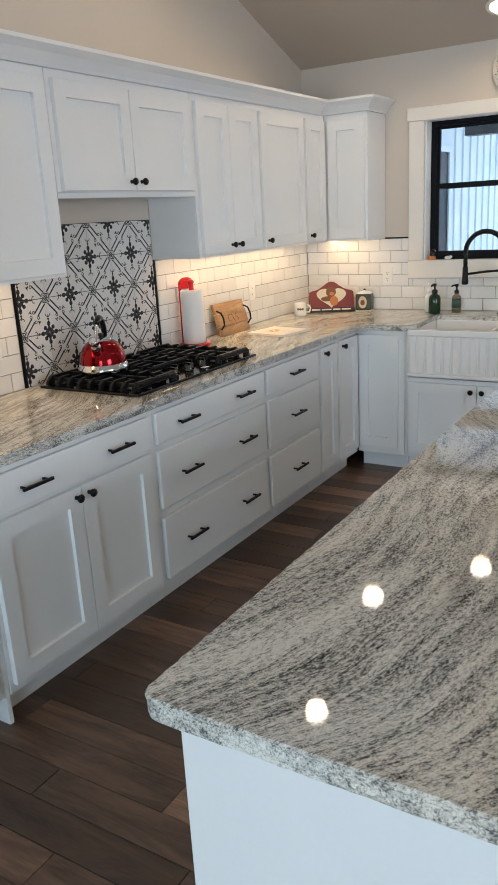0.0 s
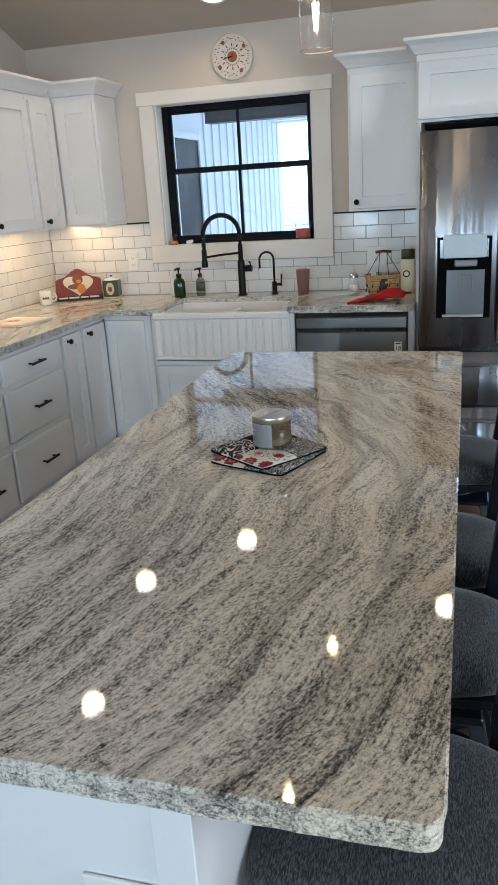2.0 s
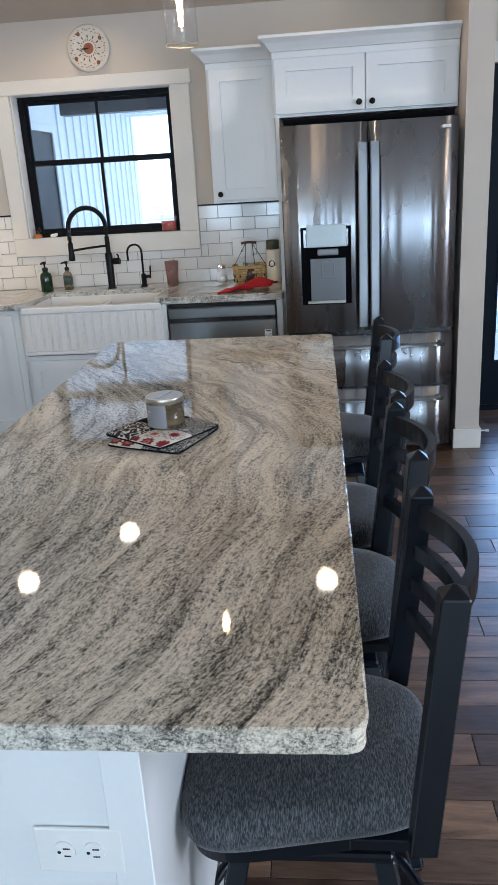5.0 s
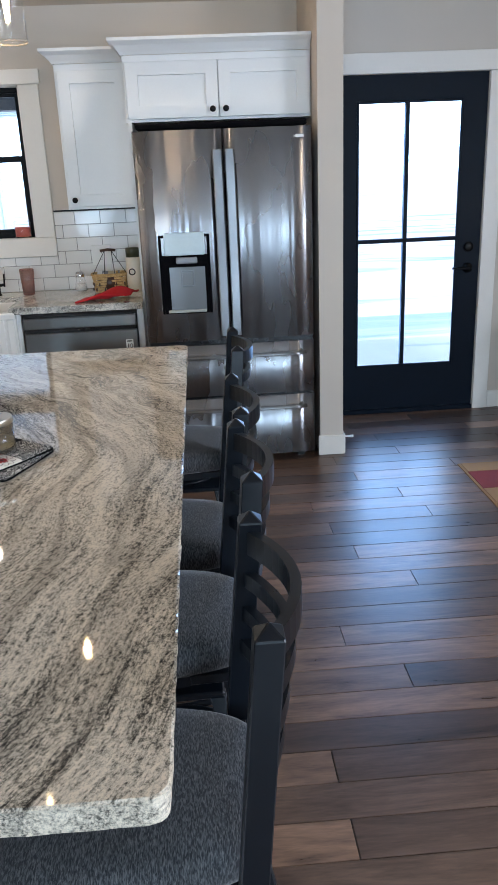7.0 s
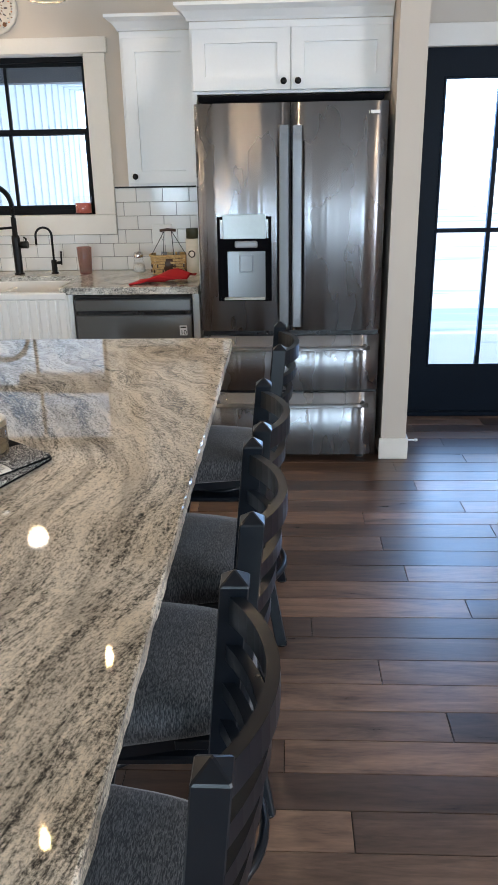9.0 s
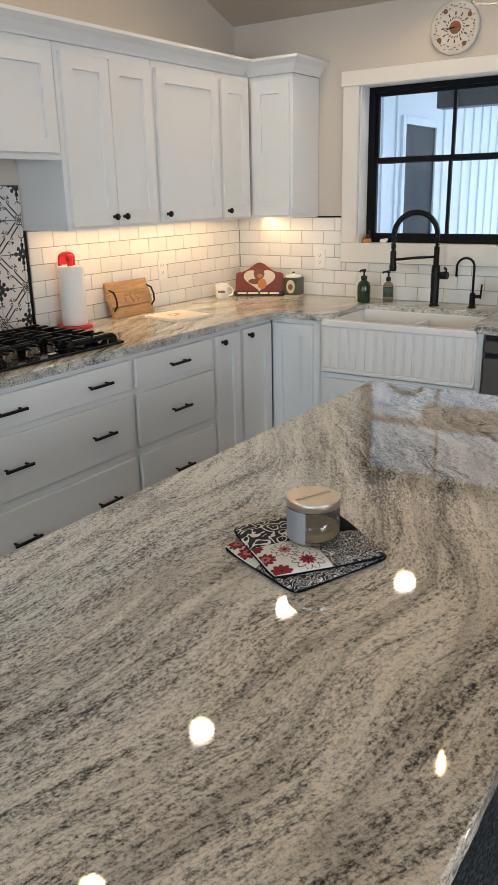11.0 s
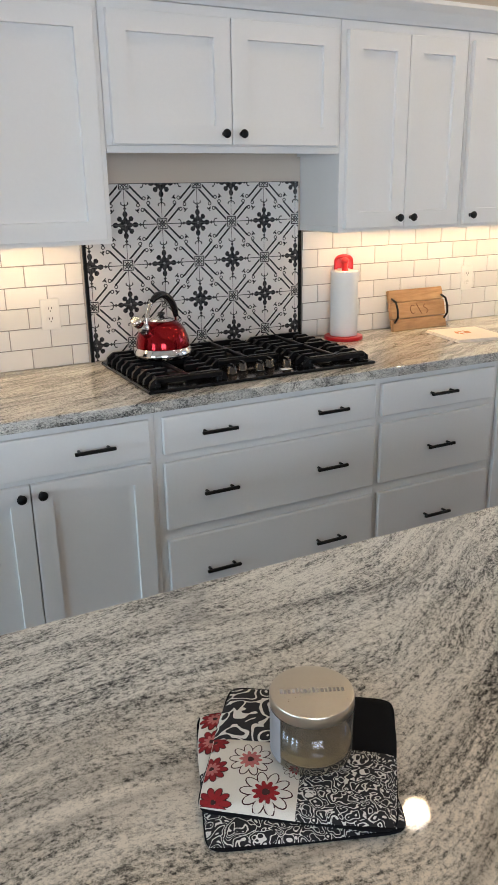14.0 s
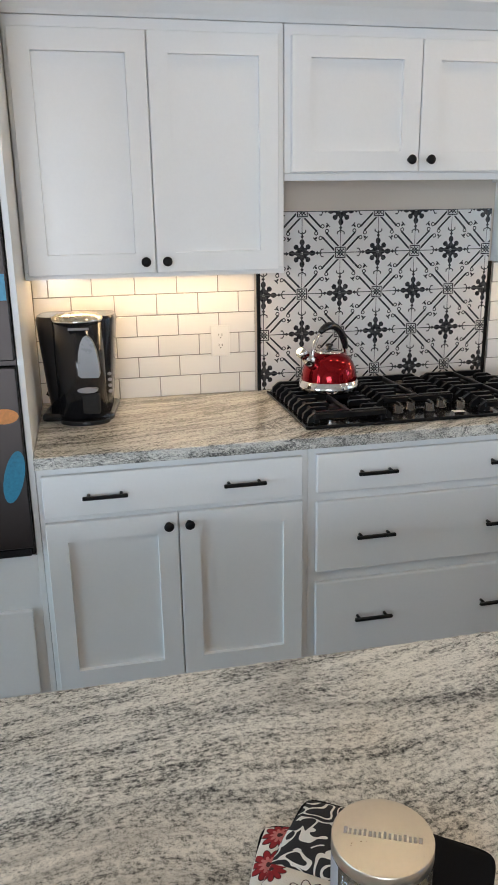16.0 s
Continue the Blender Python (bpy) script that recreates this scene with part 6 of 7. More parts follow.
def outlet(m, w=0.072, h=0.116, turn=False, label="white duplex outlet plate", toggles=0):
    o = thing("wall_outlet" if not toggles else "light_switch", m, label, "outlet" if not toggles else "light switch")
    part("plate", box(-w / 2, w / 2, -0.006, -0.0005, -h / 2, h / 2, 0.0025, 2), "plastic_white", o)
    if toggles:
        for k in range(toggles):
            x = (k - (toggles - 1) / 2) * 0.046
            part("toggle", box(x - 0.005, x + 0.005, -0.014, -0.006, -0.006, 0.012, 0.002), "plastic_white", o)
        return o
    for s in (-1, 1):
        m2 = pose(s * 0.0195, 0, 0, 0, 90, 0) if turn else pose(0, 0, s * 0.0195)
        face = part("socket", moved(prism([(a, c) for a, c in ellipse(0, 0, 0.017, 0.0145, 20)], -0.0085, -0.006, "y"), m2), "plastic_white", o)
        for sx in (-1, 1):
            part("slot", moved(box(sx * 0.006 - 0.001, sx * 0.006 + 0.001, -0.0089, -0.0084, -0.001, 0.008), m2), "dark_slot", face)
        part("slot", moved(prism(ellipse(0, -0.007, 0.0025, 0.0025, 10), -0.0089, -0.0084, "y"), m2), "dark_slot", face)
    return o


OW = WX + 0.0085
outlet(pose(OW, 2.12, 1.118, 0, 0, 90))
outlet(pose(OW, 4.165, 1.122, 0, 0, 90))
outlet(pose(-1.846, WY - 0.0085, 1.135))
outlet(pose(-0.238, WY - 0.0085, 1.115), 0.115, 0.116, label="white double outlet plate", )
outlet(pose(-0.088, 0.7795, 0.707, 0, 0, 0), 0.118, 0.074, turn=True, label="white outlet plate on the island end")
outlet(pose(2.345, WY - 0.0005, 1.125), 0.165, 0.118, label="white triple light switch plate", toggles=3)

# ---- island: candle on two quilted pot holders ----


HOLDER = 0.107


def puffed(bm, lift):
    """Lay flat work onto the quilted, soft-cornered cushion; z is kept as height above it."""
    for v in bm.verts:
        x, y, h = v.co
        a, c = min(1.0, abs(x) / HOLDER), min(1.0, abs(y) / HOLDER)
        z = 0.0035 + 0.0085 * math.sqrt(1 - a ** 5) * math.sqrt(1 - c ** 5)
        z -= 0.0028 * (math.exp(-(x / 0.005) ** 2) + math.exp(-(y / 0.005) ** 2)) * (1 - max(a, c) ** 6)
        pull = 1 - 0.055 * (a * c) ** 3 + 0.008 * math.sin(50 * x + 1) * c ** 4 + 0.008 * math.sin(46 * y) * a ** 4
        v.co = (x * pull, y * pull, z + h + lift)
    return bm


def pot_holder(m, label, patches):
    ph = thing("pot_holder", m, label, "pot holder", "pot holders on the island")
    back = prism([(HOLDER * math.copysign(abs(math.cos(a)) ** 0.16, math.cos(a)), HOLDER * math.copysign(abs(math.sin(a)) ** 0.16, math.sin(a))) for a in [2 * math.pi * (k + 0.5) / 64 for k in range(64)]], 0.0, 0.0042, "z", b=0.0012)
    part("backing", back, "cotton_plain_black", ph)
    for x0, x1, y0, y1, mat in patches:
        own, n = bmesh.new(), 16
        g = [[own.verts.new((HOLDER * (x0 + (x1 - x0) * i / n), HOLDER * (y0 + (y1 - y0) * j / n), 0.0)) for j in range(n + 1)] for i in range(n + 1)]
        for i in range(n):
            for j in range(n):
                own.faces.new((g[i][j], g[i + 1][j], g[i + 1][j + 1], g[i][j + 1])).smooth = True
        part("patch", puffed(own, 0.0008), mat, ph)
    return ph


def bloom(owner, fx, fy, rad, top, fill, line, inner):
    """A printed flower: outlined petals, an inner ring and a dark heart, cut off at its patch."""
    def petals(at, long, wide, h, mat, name, count=10, parent=owner):
        bm = bmesh.new()
        for k in range(count):
            a = 2 * math.pi * k / count
            cx, cy = fx + rad * at * math.cos(a), fy + rad * at * math.sin(a)
            pts = [(min(-0.001, max(-0.106, cx + p * math.cos(a) - q * math.sin(a))), min(top - 0.001, max(top - 0.106, cy + p * math.sin(a) + q * math.cos(a)))) for p, q in ellipse(0, 0, rad * long, rad * wide, 12)]
            if max(p[0] for p in pts) - min(p[0] for p in pts) < 0.0005 or max(p[1] for p in pts) - min(p[1] for p in pts) < 0.0005:
                continue
            bm.faces.new([bm.verts.new((p[0], p[1], h)) for p in pts])
        return part(name, puffed(bm, 0.0008), mat, parent)

    rim = petals(0.64, 0.42, 0.23, 0.0003, line, "flower")
    petals(0.64, 0.365, 0.18, 0.0005, fill, "petals", parent=rim)
    petals(0.34, 0.22, 0.1, 0.0007, inner, "inner_petals", parent=rim)
    petals(0.05, 0.12, 0.12, 0.0009, line, "flower_centre", 3, rim)


lower = pot_holder(pose(-0.16, 1.837, 0.9155, 0, 0, 69), "quilted floral and black print pot holder under another", ((-1, 0, 0, 1, "cotton_cream"), (-1, 0, -1, 0, "cotton_black"), (0, 1, -1, 1, "cotton_black")))
upper = pot_holder(pose(-0.167, 1.856, 0.9262, 0, 0, 54), "quilted pot holder of red floral and black cotton", ((-1, 0, 0, 1, "cotton_leaf"), (-1, 0, -1, 0, "cotton_cream"), (0, 1, -1, 0, "cotton_black"), (0, 1, 0, 1, "cotton_plain_black")))
for fx, fy, rad, fill, line, inner in ((-0.057, -0.034, 0.024, "cotton_cream", "flower_dark", "flower_pink"), (-0.034, -0.08, 0.028, "cotton_cream", "flower_dark", "flower_red"), (-0.1, -0.052, 0.019, "flower_red", "flower_dark", "flower_pink"), (-0.09, -0.1, 0.02, "flower_red", "flower_dark", "flower_red"), (-0.103, -0.008, 0.016, "flower_red", "flower_dark", "flower_red"), (-0.006, -0.043, 0.013, "cotton_cream", "flower_dark", "flower_red")):
    bloom(upper, fx, fy, rad, 0.0, fill, line, inner)
for fx, fy, rad in ((-0.085, 0.088, 0.021), (-0.09, 0.045, 0.02), (-0.05, 0.094, 0.018)):
    bloom(lower, fx, fy, rad, 0.107, "flower_red", "flower_dark", "flower_pink")
cd = thing("jar_candle", pose(-0.155, 1.859, 0.9375), "pale candle in a glass jar with a pewter lid", "candle")
part("jar", lathe([(0, 0.002), (0.042, 0.0), (0.046, 0.005), (0.047, 0.011), (0.047, 0.07), (0.0455, 0.07), (0.045, 0.013), (0.041, 0.008), (0, 0.007)], 48), "amber_glass", cd)
part("wax", lathe([(0, 0.0085), (0.04, 0.0095), (0.0446, 0.014), (0.0446, 0.026), (0.044, 0.0265), (0, 0.0265)], 40), "candle_wax", cd, "pale yellow wax")
lb = bmesh.new()
for k in range(16):
    a0, a1 = 2.85 + 0.13 * k, 2.85 + 0.13 * (k + 1)
    lb.faces.new([lb.verts.new((0.0475 * math.cos(a), 0.0475 * math.sin(a), z)) for a, z in ((a0, 0.008), (a1, 0.008), (a1, 0.066), (a0, 0.066))]).smooth = True
jar_label = part("label", lb, "frosted_label", cd, "frosted paper label")
for z, lo, hi in ((0.046, 5, 9), (0.036, 5, 8), (0.024, 7, 8)):
    tb = bmesh.new()
    for k in range(lo, hi):
        tb.faces.new([tb.verts.new((0.0478 * math.cos(a), 0.0478 * math.sin(a), q)) for a, q in ((2.87 + 0.13 * k, z), (2.98 + 0.13 * k, z), (2.98 + 0.13 * k, z + 0.004), (2.87 + 0.13 * k, z + 0.004))])
    part("lettering_bar", tb, "chrome", jar_label)
lid = part("lid", lathe([(0.0472, 0.067), (0.0478, 0.0675), (0.0478, 0.0795), (0.0475, 0.0806), (0.0472, 0.081), (0.0465, 0.081), (0.0, 0.081)], 48), "pewter", cd, "brushed pewter lid")
for k in range(16):
    w = 0.0026 if k % 5 else 0.0034
    part("lettering_bar", moved(box(-0.036 + 0.0046 * k, -0.036 + 0.0046 * k + w, -0.0035, 0.0035 if k % 4 else 0.005, 0.0811, 0.0815), pose(0, 0, 0, 0, 0, 66)), "chrome", lid)

# ---- coffee maker ----
cm = thing("coffee_maker", pose(-2.245, 1.597, 0.9155, 0, 0, 82) @ Matrix.Diagonal((1.17, 1.12, 0.98, 1.0)), "tall glossy black dispensing coffee maker", "coffee maker")
part("base", box(-0.105, 0.1, -0.085, 0.11, 0.0, 0.03, 0.012, 3), "plastic_black", cm)
bm = bmesh.new()
prs = []
for z, w in ((0.03, 0.088), (0.1, 0.095), (0.24, 0.105), (0.34, 0.112), (0.352, 0.108)):
    prs.append([bm.verts.new((x, y, z)) for x, y in [(w * math.copysign(abs(math.cos(2 * math.pi * k / 40)) ** 0.55, math.cos(2 * math.pi * k / 40)), 0.02 + 0.085 * math.copysign(abs(math.sin(2 * math.pi * k / 40)) ** 0.55, math.sin(2 * math.pi * k / 40))) for k in range(40)]])
for p, q in zip(prs, prs[1:]):
    for k in range(40):
        bm.faces.new((p[k], p[(k + 1) % 40], q[(k + 1) % 40], q[k])).smooth = True
bm.faces.new(prs[-1])
bm.faces.new(prs[0][::-1])
part("tank", bm, "plastic_black", cm)
part("tower", tube([(0.012, -0.055, 0.02), (0.012, -0.055, 0.345)], 0.07, 36), "plastic_black", cm)
part("top_dome", moved(lathe([(0.071, 0.0), (0.07, 0.006), (0.055, 0.016), (0.02, 0.022), (0, 0.023)], 36), pose(0.012, -0.055, 0.346)), "pewter", cm, "brushed domed lid")
part("rim_ring", moved(lathe([(0.0712, -0.004), (0.0722, -0.002), (0.0712, 0.001)], 36), pose(0.012, -0.055, 0.345)), "chrome", cm)
part("water_window", prism([(0.022, 0.16)] + [(0.042 + 0.03 * math.sin(math.pi * (k / 10 - 0.5)), 0.17 + 0.13 * math.cos(math.pi * (k / 10 - 0.5))) for k in range(11)] + [(0.068, 0.16)], -0.127, -0.1, "y"), "plastic_grey", cm, "clear grey gauge window")
part("cup_light", prism(ellipse(0.035, 0.118, 0.028, 0.01), -0.126, -0.1, "y"), "frosted_label", cm)
part("cup_bay", box(0.004, 0.066, -0.1245, -0.09, 0.035, 0.105, 0.006, 2), "dark_slot", cm, "dark cup bay")
part("drip_tray", prism(ellipse(0.02, -0.095, 0.07, 0.045), 0.0, 0.016, "z", b=0.003), "plastic_black", cm)
part("badge_bar", box(-0.005, 0.05, -0.1275, -0.12, 0.318, 0.325), "frosted_label", cm)
for k in range(4):
    part("button", moved(lathe([(0, 0), (0.006, 0), (0.006, 0.003), (0, 0.003)], 14), pose(0.092, -0.068, 0.1 + 0.02 * k, 90, 0, 30)), "frosted_label", cm)
part("cord", tube([(-0.09, 0.09, 0.03), (-0.12, 0.11, 0.05), (-0.11, 0.09, 0.07), (-0.09, 0.1, 0.045), (-0.11, 0.12, 0.01)], 0.004, 8), "plastic_black", cm)

# ---- tall oven cabinet at the end of the run ----
oc = thing("oven_cabinet", pose(-1.81, 0.63, 0, 0, 0, 90), "tall white cabinet round a dark built-in oven", "cabinet")
OD = -1.81 - WX - 0.004
part("side_panel", box(0.803, 0.8205, 0.0, OD, 0.0, 2.2, 0.001), "cabinet_paint", oc)
part("side_panel", box(0.0, 0.018, 0.0, OD, 0.0, 2.2, 0.001), "cabinet_paint", oc)
part("back_panel", box(0.018, 0.803, OD - 0.02, OD, 0.0, 2.2), "cabinet_paint", oc)
part("lower_body", box(0.018, 0.803, 0.003, OD - 0.02, 0.105, 0.6, 0.001), "cabinet_paint", oc)
part("upper_body", box(0.018, 0.803, 0.003, OD - 0.02, 1.94, 2.2, 0.001), "cabinet_paint", oc)
part("toe_plate", box(0.018, 0.803, 0.075, 0.09, 0.0, 0.105), "cabinet_paint", oc)
ld = part("drawer", slab_front(0.03, 0.775, 0.135, 0.425, 0.002), "cabinet_paint", oc)
pull(0.4, 0.28, ld, -0.018)
part("door", shaker(0.03, 0.79, 1.955, 2.19, 0.002), "cabinet_paint", oc)
ov = thing("wall_oven", pose(-1.81, 0.63, 0.601, 0, 0, 90), "dark bronze double wall oven with stickers on its door", "oven")
part("body", box(0.022, 0.8, 0.004, OD - 0.03, 0.0005, 1.337), "oven_steel", ov)
od1 = part("oven_door", box(0.022, 0.8, -0.03, 0.003, 0.035, 0.578, 0.004), "oven_steel", ov)
od2 = part("oven_door", box(0.022, 0.8, -0.03, 0.003, 0.595, 1.17, 0.004), "oven_steel", ov)
part("control_panel", box(0.022, 0.8, -0.024, 0.003, 1.18, 1.336, 0.003), "plastic_black", ov)
part("vent_slot", box(0.04, 0.79, -0.018, 0.003, 0.005, 0.03, 0.002), "plastic_black", ov)
for d_, z in ((od1, 0.53), (od2, 1.12)):
    part("handle", join(tube([(0.08, -0.075, z), (0.74, -0.075, z)], 0.012, 12), join(tube([(0.1, -0.03, z), (0.1, -0.075, z)], 0.009, 8), tube([(0.72, -0.03, z), (0.72, -0.075, z)], 0.009, 8))), "fridge_handle_steel", d_)
part("sticker", moved(prism(ellipse(0, 0, 0.028, 0.08, 20), -0.001, 0.0, "y"), pose(0.765, -0.0305, 0.26, 0, 14, 0)), "sticker_blue", od1, "long blue sticker")
part("sticker", moved(prism(ellipse(0, 0, 0.04, 0.022, 20), -0.001, 0.0, "y"), pose(0.755, -0.0305, 0.44)), "sticker_orange", od1, "orange and blue sticker")
part("sticker", box(0.74, 0.795, -0.0315, -0.0305, 0.76, 0.83), "sticker_blue", od2)
part("sticker", box(0.735, 0.785, -0.0315, -0.0305, 0.87, 0.915), "frosted_label", od2)

# ---- by the door: rug, piano stool, painted saw ----
rug = thing("rug", pose(1.69, 3.93, 0.0), "patchwork rug in red, tan, cream and brown", "rug")
part("backing", box(0.0, 1.2, -1.75, 0.0, 0.0005, 0.006), "rug_tan", rug)
cols = ("rug_tan", "rug_dark", "rug_red", "rug_cream")
grid_x, grid_y = (0.012, 0.22, 0.5, 0.8, 1.188), (-0.012, -0.13, -0.36, -0.58, -0.95, -1.3, -1.738)
pat = ((0, 1, 0, 2), (2, 2, 3, 1), (0, 3, 1, 0), (3, 0, 2, 3), (1, 2, 0, 2), (2, 1, 3, 0))
for i in range(4):
    for j in range(6):
        part("patch", box(grid_x[i] + 0.001, grid_x[i + 1] - 0.001, grid_y[j + 1] + 0.001, grid_y[j] - 0.001, 0.006, 0.0105, 0.002), cols[pat[j][i]], rug)
ps = thing("piano_stool", pose(2.43, 4.63, 0.0), "round dark wooden piano stool with claw feet", "stool")
part("seat", lathe([(0, 0.535), (0.16, 0.535), (0.172, 0.545), (0.172, 0.56), (0.16, 0.575), (0, 0.58)], 48), "dark_walnut", ps)
part("hub", lathe([(0, 0.3), (0.07, 0.3), (0.08, 0.33), (0.05, 0.36), (0.03, 0.4), (0.035, 0.48), (0.09, 0.52), (0.1, 0.5351), (0, 0.5351)], 32), "dark_walnut", ps)
part("column", lathe([(0, 0.14), (0.025, 0.15), (0.035, 0.2), (0.025, 0.26), (0.05, 0.3), (0, 0.3)], 24), "dark_walnut", ps)
for k in range(4):
    a = math.pi / 4 + k * math.pi / 2 + 0.3
    top, foot = Vector((0.06 * math.cos(a), 0.06 * math.sin(a), 0.48)), Vector((0.2 * math.cos(a), 0.2 * math.sin(a), 0.045))
    rad = [0.016, 0.02, 0.013, 0.022, 0.014, 0.02, 0.012, 0.018, 0.011]
    leg = part("leg", tube([top.lerp(foot, i / 8) for i in range(9)], rad, 12), "dark_walnut", ps, "turned leg")
    part("claw_foot", lathe([(0, 0.0), (0.012, 0.002), (0.02, 0.016), (0.017, 0.034), (0.011, 0.05), (0, 0.052)], 16, None, foot.x, foot.y), "brass", leg, "brass claw and glass ball foot")
    part("stretcher", tube([(0.02 * math.cos(a), 0.02 * math.sin(a), 0.2), (0.145 * math.cos(a), 0.145 * math.sin(a), 0.21)], 0.008, 8), "dark_walnut", ps)
sw = thing("hand_saw", pose(2.36, WY - 0.003, 1.62), "old hand saw with painted pine trees, hung on the wall", "wall decor")
part("blade", prism([(-0.02, -0.24), (0.1, -0.2), (0.09, 0.42), (0.05, 0.42)], -0.005, -0.003, "y"), "frosted_label", sw)
for k in range(7):
    z = -0.2 + 0.085 * k
    tree = bmesh.new()
    for j in range(3):
        prism([(-0.045 + 0.01 * k + (0.006 * j), z + 0.026 * j), (0.055 - 0.006 * j + 0.006 * k, z + 0.02 * j), (0.005 + 0.008 * k, z + 0.05 + 0.026 * j)], -0.008 - 0.0005 * j, -0.0055, "y", tree)
    part("painted_tree", tree, "saw_green", sw)
hd = bmesh.new()
tube([(0.02 + 0.06 * math.cos(2 * math.pi * k / 20), -0.012, -0.275 + 0.04 * math.sin(2 * math.pi * k / 20)) for k in range(20)], 0.013, 10, hd, closed=True)
tube([(-0.04, -0.012, -0.3), (-0.055, -0.012, -0.315)], 0.012, 10, hd)
part("handle", hd, "saw_handle", sw, "worn brown wooden handle")

# ---- outdoors ----
structure("ground", box(-300, 300, WY + 0.2, 600, -0.25, -0.15), "snow", "snow-covered open ground", "ground")
structure("ground", box(-300, 300, -600, SY - 0.2, -0.25, -0.15), "snow", "snow-covered open ground", "ground")
structure("ground", box(EX + 0.2, 300, SY - 0.2, WY + 0.2, -0.25, -0.15), "snow", "snow-covered open ground", "ground")
structure("pavement", box(-2.7, 3.2, WY + 0.171, 7.4, -0.149, -0.02), "snow", "snow-dusted concrete porch slab", "porch")
wing = thing("house_wing", pose(-2.6, 5.2, -0.15), "white board-and-batten wing of the house", "house")
part("wall", box(-0.2, 0.0, 0.0, 7.6, 0.0, 2.85), "siding_white", wing)
for k in range(25):
    y = 0.1 + 0.3 * k
    if 2.6 < y < 3.55:
        continue
    part("batten", box(0.001, 0.02, y, y + 0.045, 0.0, 2.85), "siding_white", wing)
wd = part("window", bar_frame(2.62, 3.52, 0.9, 2.32, 0.07, 0.0, 0.03), "siding_white", wing)
moved_mesh = wd.data
moved_mesh.transform(Matrix(((0, -1, 0, 0.031), (1, 0, 0, 0), (0, 0, 1, 0), (0, 0, 0, 1))))
part("pane", box(0.001, 0.012, 2.69, 3.45, 0.97, 2.25), "door_black", wd, "dark glass")
porch = thing("porch_roof", pose(-2.6, 5.13, 2.45), "porch roof with dark beam and pale soffit", "porch roof")
part("soffit", box(0.02, 2.1, 0.35, 7.5, 0.06, 0.1), "siding_white", porch)
for k in range(20):
    part("soffit_batten", box(0.02, 2.1, 0.4 + 0.35 * k, 0.43 + 0.35 * k, 0.048, 0.059), "siding_white", porch)
part("beam", box(0.66, 2.4, 1.85, 2.0, -0.33, -0.17), "soffit_dark", porch, "dark beam")
# unseen roof and posts, added to keep the sun off the slab
shade_roof = thing("porch_roof", pose(0.6, 5.13, 2.6), "unseen flat roof added to shade the slab by the door", "porch roof")
part("soffit", box(0.0, 4.4, 0.0, 2.3, 0.0, 0.12), "siding_white", shade_roof)
for x in (0.3, 4.1):
    part("post", box(x, x + 0.14, 2.05, 2.19, -2.62, -0.002), "siding_white", shade_roof)
glow("haze", (0.46, 0.72, 1.0), 2.4)
bd = bmesh.new()
for (ax, ay), (cx, cy) in (((-260, 560), (260, 560)),):
    bd.faces.new([bd.verts.new(p) for p in ((ax, ay, -2), (cx, cy, -2), (cx, cy, 400), (ax, ay, 400))])
structure("backdrop", bd, "haze", "bright white winter haze", "sky")

# ---- plank floor, wall tiles (pieces) ----
floor = structure("floor", box(WX - 0.17, EX + 0.17, SY - 0.17, WY + 0.17, -0.1, -0.004), "dark_slot", "dark brown wood-look plank floor", "floor")
PW, PL, GAP = 0.122, 1.22, 0.0012
plank_mesh = None
rest = bmesh.new()
rows = int((WY + 0.062 - SY) / PW) + 1
for r in range(rows):
    y0 = max(SY, WY + 0.062 - (r + 1) * PW)
    y1 = min(WY, WY + 0.062 - r * PW)
    shift = (r * 0.437 + random.random() * 0.25) % 1.0 * PL
    k = -1
    while True:
        x0, x1 = WX - shift + (k + 1) * PL, WX - shift + (k + 2) * PL
        k += 1
        x0, x1 = max(x0, WX), min(x1, EX)
        if x0 >= EX:
            break
        if x1 - x0 < 0.02:
            continue
        near = y0 > 0.2 and x0 < 2.7
        if near and x1 - x0 > PL - 1e-4 and y1 - y0 > PW - 1e-4:
            if plank_mesh is None:
                plank_mesh = mesh_of(box(-PL / 2 + GAP, PL / 2 - GAP, -PW / 2 + GAP, PW / 2 - GAP, -0.006, 0.0, 0.0012), "plank", "plank")
            me, at = plank_mesh, ((x0 + x1) / 2, (y0 + y1) / 2, 0)
        else:
            hx, hy = (x1 - x0) / 2 - GAP, (y1 - y0) / 2 - GAP
            if not near:
                box((x0 + x1) / 2 - hx, (x0 + x1) / 2 + hx, y0 + GAP, y1 - GAP, -0.006, 0.0, bm=rest)
                continue
            me, at = mesh_of(box(-hx, hx, -hy, hy, -0.006, 0.0, 0.0012), "plank", "plank"), ((x0 + x1) / 2, (y0 + y1) / 2, 0)
        ob = new("plank", me)
        ob.parent, ob.location = floor, at
tagged(part("planks", rest, "plank", floor), kind="stuff")

TW, TH, TG = 0.1525, 0.0765, 0.0028


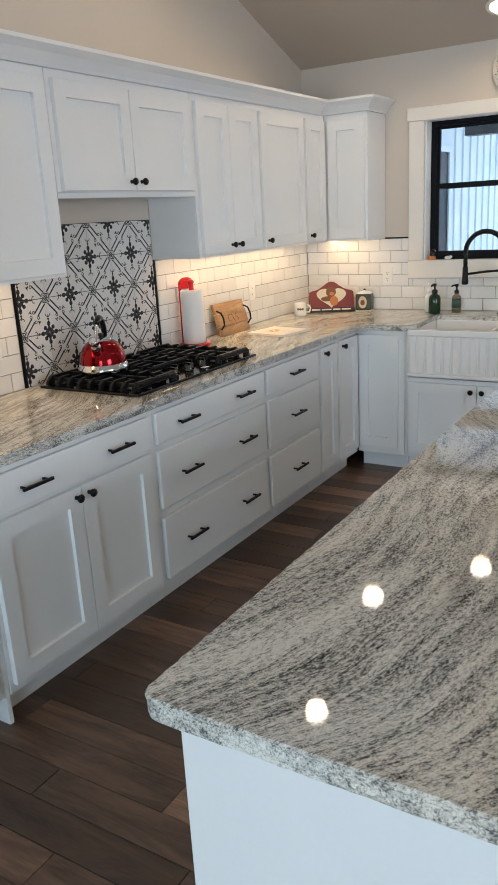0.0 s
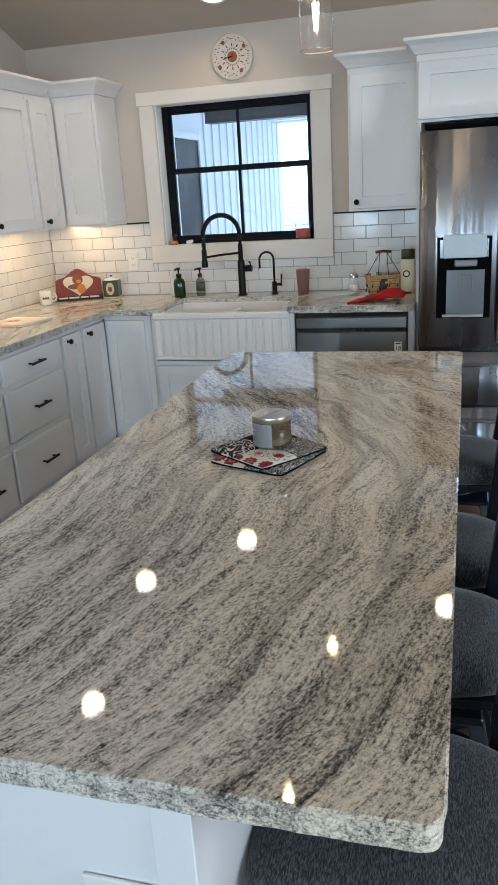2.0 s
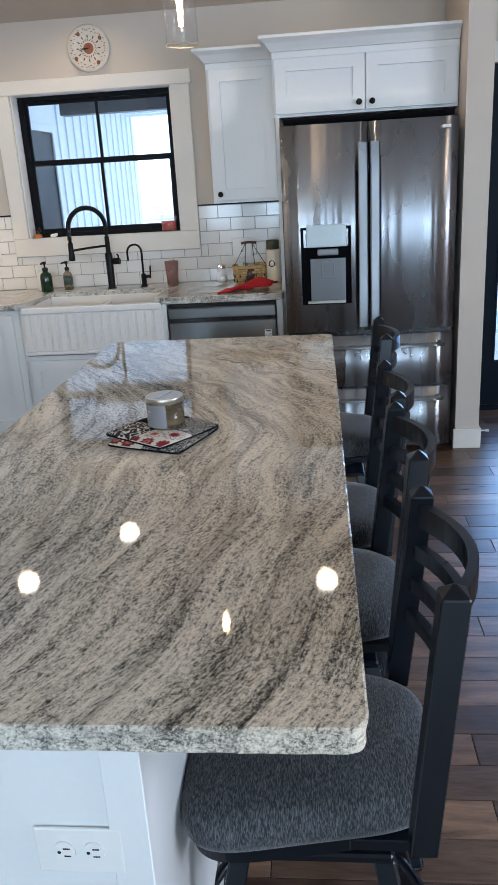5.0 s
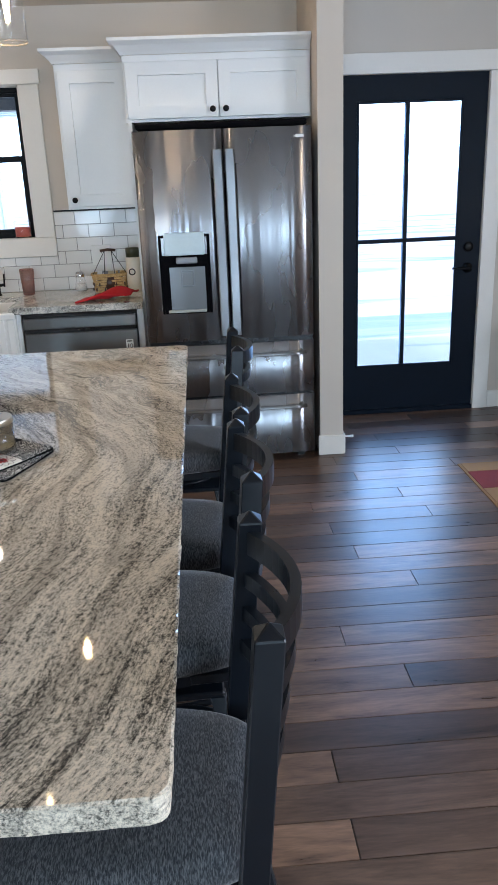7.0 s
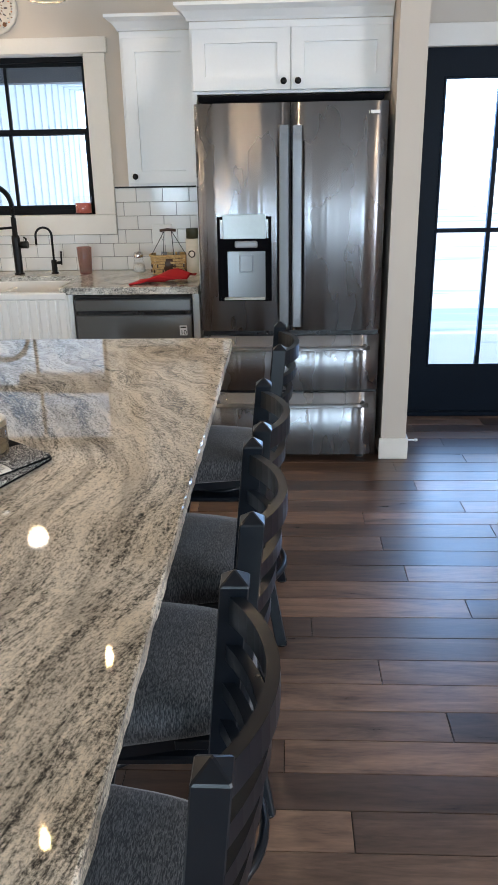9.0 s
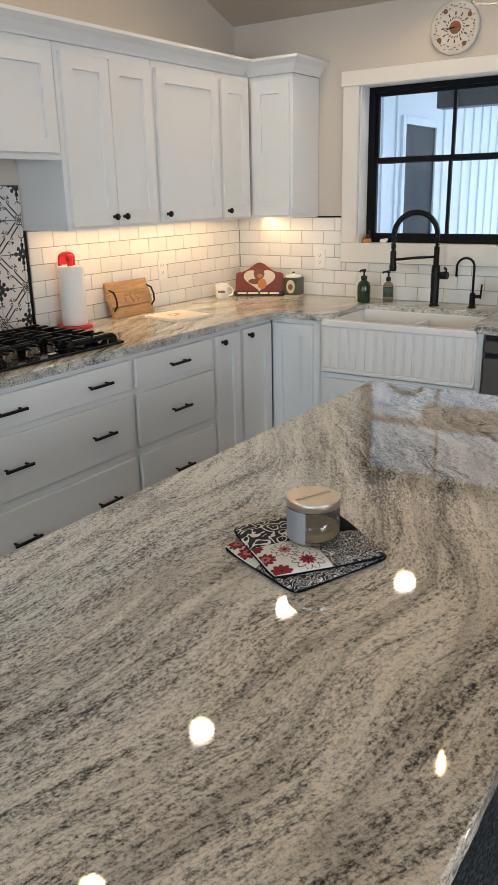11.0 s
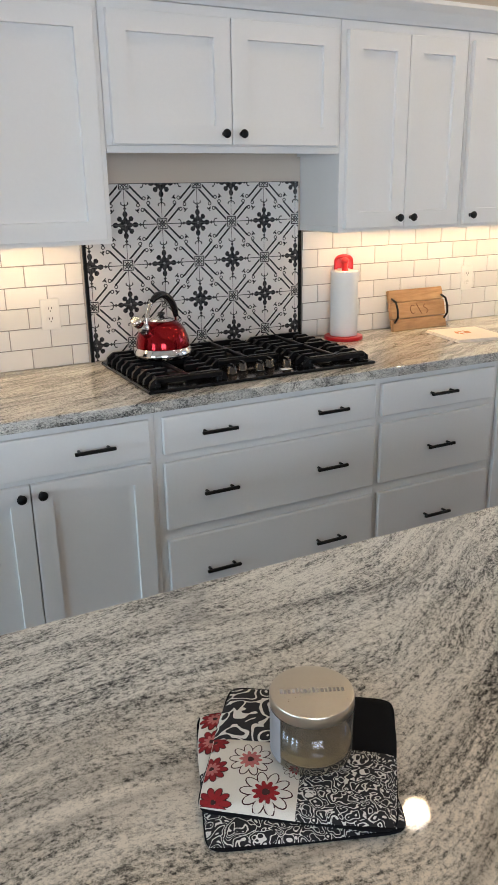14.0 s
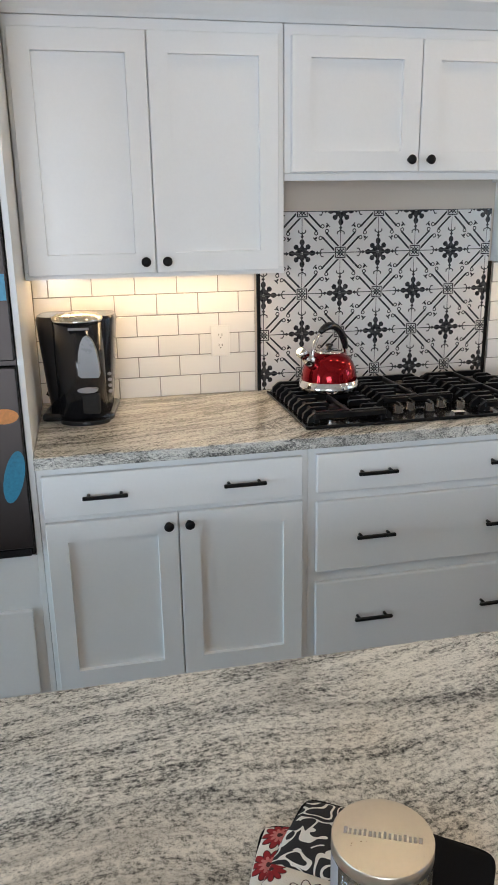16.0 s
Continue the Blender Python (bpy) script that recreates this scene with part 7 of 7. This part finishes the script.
def tile_field(parent, length, z0, z1, holes, offset=0.0):
    """Subway tiles on the local xz plane, proud of the grout by 3 mm; holes are (x0, x1, z0, z1)."""
    full = mesh_of(box(-TW / 2 + TG / 2, TW / 2 - TG / 2, -0.006, 0.0, -TH / 2 + TG / 2, TH / 2 - TG / 2, 0.0014), "tile", "subway_tile")
    rows = int(round((z1 - z0) / TH + 0.4))
    for r in range(rows):
        a, b = z0 + r * TH, min(z0 + (r + 1) * TH, z1)
        x = -((r % 2) * 0.5 * TW + offset) % TW - TW
        while x < length:
            spans = [(max(x, 0.0), min(x + TW, length), a, b)]
            x += TW
            for h0, h1, hz0, hz1 in holes:
                cut = []
                for s0, s1, za, zb in spans:
                    if s1 <= h0 or s0 >= h1 or zb <= hz0 or za >= hz1:
                        cut.append((s0, s1, za, zb))
                        continue
                    if s0 < h0:
                        cut.append((s0, h0, za, zb))
                    if s1 > h1:
                        cut.append((h1, s1, za, zb))
                    if za < hz0:
                        cut.append((max(s0, h0), min(s1, h1), za, hz0))
                spans = cut
            for s0, s1, za, zb in spans:
                if s1 - s0 < 0.008 or zb - za < 0.008:
                    continue
                if s1 - s0 > TW - 1e-4 and zb - za > TH - 1e-4:
                    me = full
                else:
                    hx, hz = (s1 - s0) / 2 - TG / 2, (zb - za) / 2 - TG / 2
                    me = mesh_of(box(-hx, hx, -0.006, 0.0, -hz, hz, 0.0014), "tile", "subway_tile")
                ob = new("tile", me)
                ob.parent = parent
                ob.location = ((s0 + s1) / 2, -0.002, (za + zb) / 2)


def tiled_wall(name, m, length, z0, z1, holes, label, offset=0.0):
    back = thing(name, m, label, "backsplash", kind="structure")
    bed = bmesh.new()
    for x0, x1 in [(0.0, length)]:
        if not holes:
            box(x0, x1, -0.004, -0.0005, z0, z1, bm=bed)
        else:
            h0, h1, hz0, hz1 = holes[0]
            box(x0, h0, -0.004, -0.0005, z0, z1, bm=bed)
            box(h0, h1, -0.004, -0.0005, z0, hz0, bm=bed)
            box(h1, x1, -0.004, -0.0005, z0, z1, bm=bed)
    part("grout", bed, "grout", back)
    tile_field(back, length, z0, z1, holes, offset)
    return back


ZT = 1.375
tiled_wall("backsplash_1", pose(WX, 1.452, 0, 0, 0, 90), 2.256 - 1.452, 0.916, 1.381, (), "white glossy subway tile with grey grout", 0.022)
tiled_wall("backsplash_2", pose(WX, 3.226, 0, 0, 0, 90), WY - 0.008 - 3.226, 0.916, 1.381, (), "white glossy subway tile with grey grout", 0.073)
WB = WX + 0.008
hole = (WIN[0] - 0.1 - WB, WIN[1] + 0.117 - WB, WIN[2] - 0.102, 1.6)
tiled_wall("backsplash_3", pose(WB, WY, 0), 0.03 - WB, 0.916, ZT, (hole,), "white glossy subway tile with grey grout", 0.147)
edge = thing("trim", pose(WB, WY, 0), "thin black edge trim on the tile", "trim", kind="structure")
part("edge_strip", box(XU + 0.29 - WB, hole[0], -0.01, -0.0005, ZT + 0.001, ZT + 0.009), "black_metal", edge)
part("edge_strip", box(hole[1], 0.03 - WB, -0.01, -0.0005, ZT + 0.001, ZT + 0.009), "black_metal", edge)
feature = thing("backsplash_4", pose(WX, 0, 0, 0, 0, 90), "white tile printed with black stars behind the cooktop", "backsplash", kind="structure")
F0, F1, FZ0, FZ1 = 2.276, 3.206, 0.916, 1.582
part("grout", box(F0, F1, -0.005, -0.0005, FZ0, FZ1 - 0.002), "grout_dark", feature)
for s in (F0 - 0.012, F1):
    part("edge_strip", box(s, s + 0.012, -0.012, -0.0005, FZ0, 1.381), "black_metal", feature)
for i in range(-4, 4):
    for j in range(-4, 2):
        a0, a1 = max(F0, STAR_Y + i * CELL), min(F1, STAR_Y + (i + 1) * CELL)
        c0, c1 = max(FZ0, STAR_Z + j * CELL), min(FZ1, STAR_Z + (j + 1) * CELL)
        if a1 - a0 < 0.004 or c1 - c0 < 0.004:
            continue
        g = 0.0015
        ob = new("tile", mesh_of(box(a0 + g, a1 - g, -0.009, -0.003, c0 + g, c1 - g, 0.0008), "tile", "printed_tile"))
        ob.parent = feature
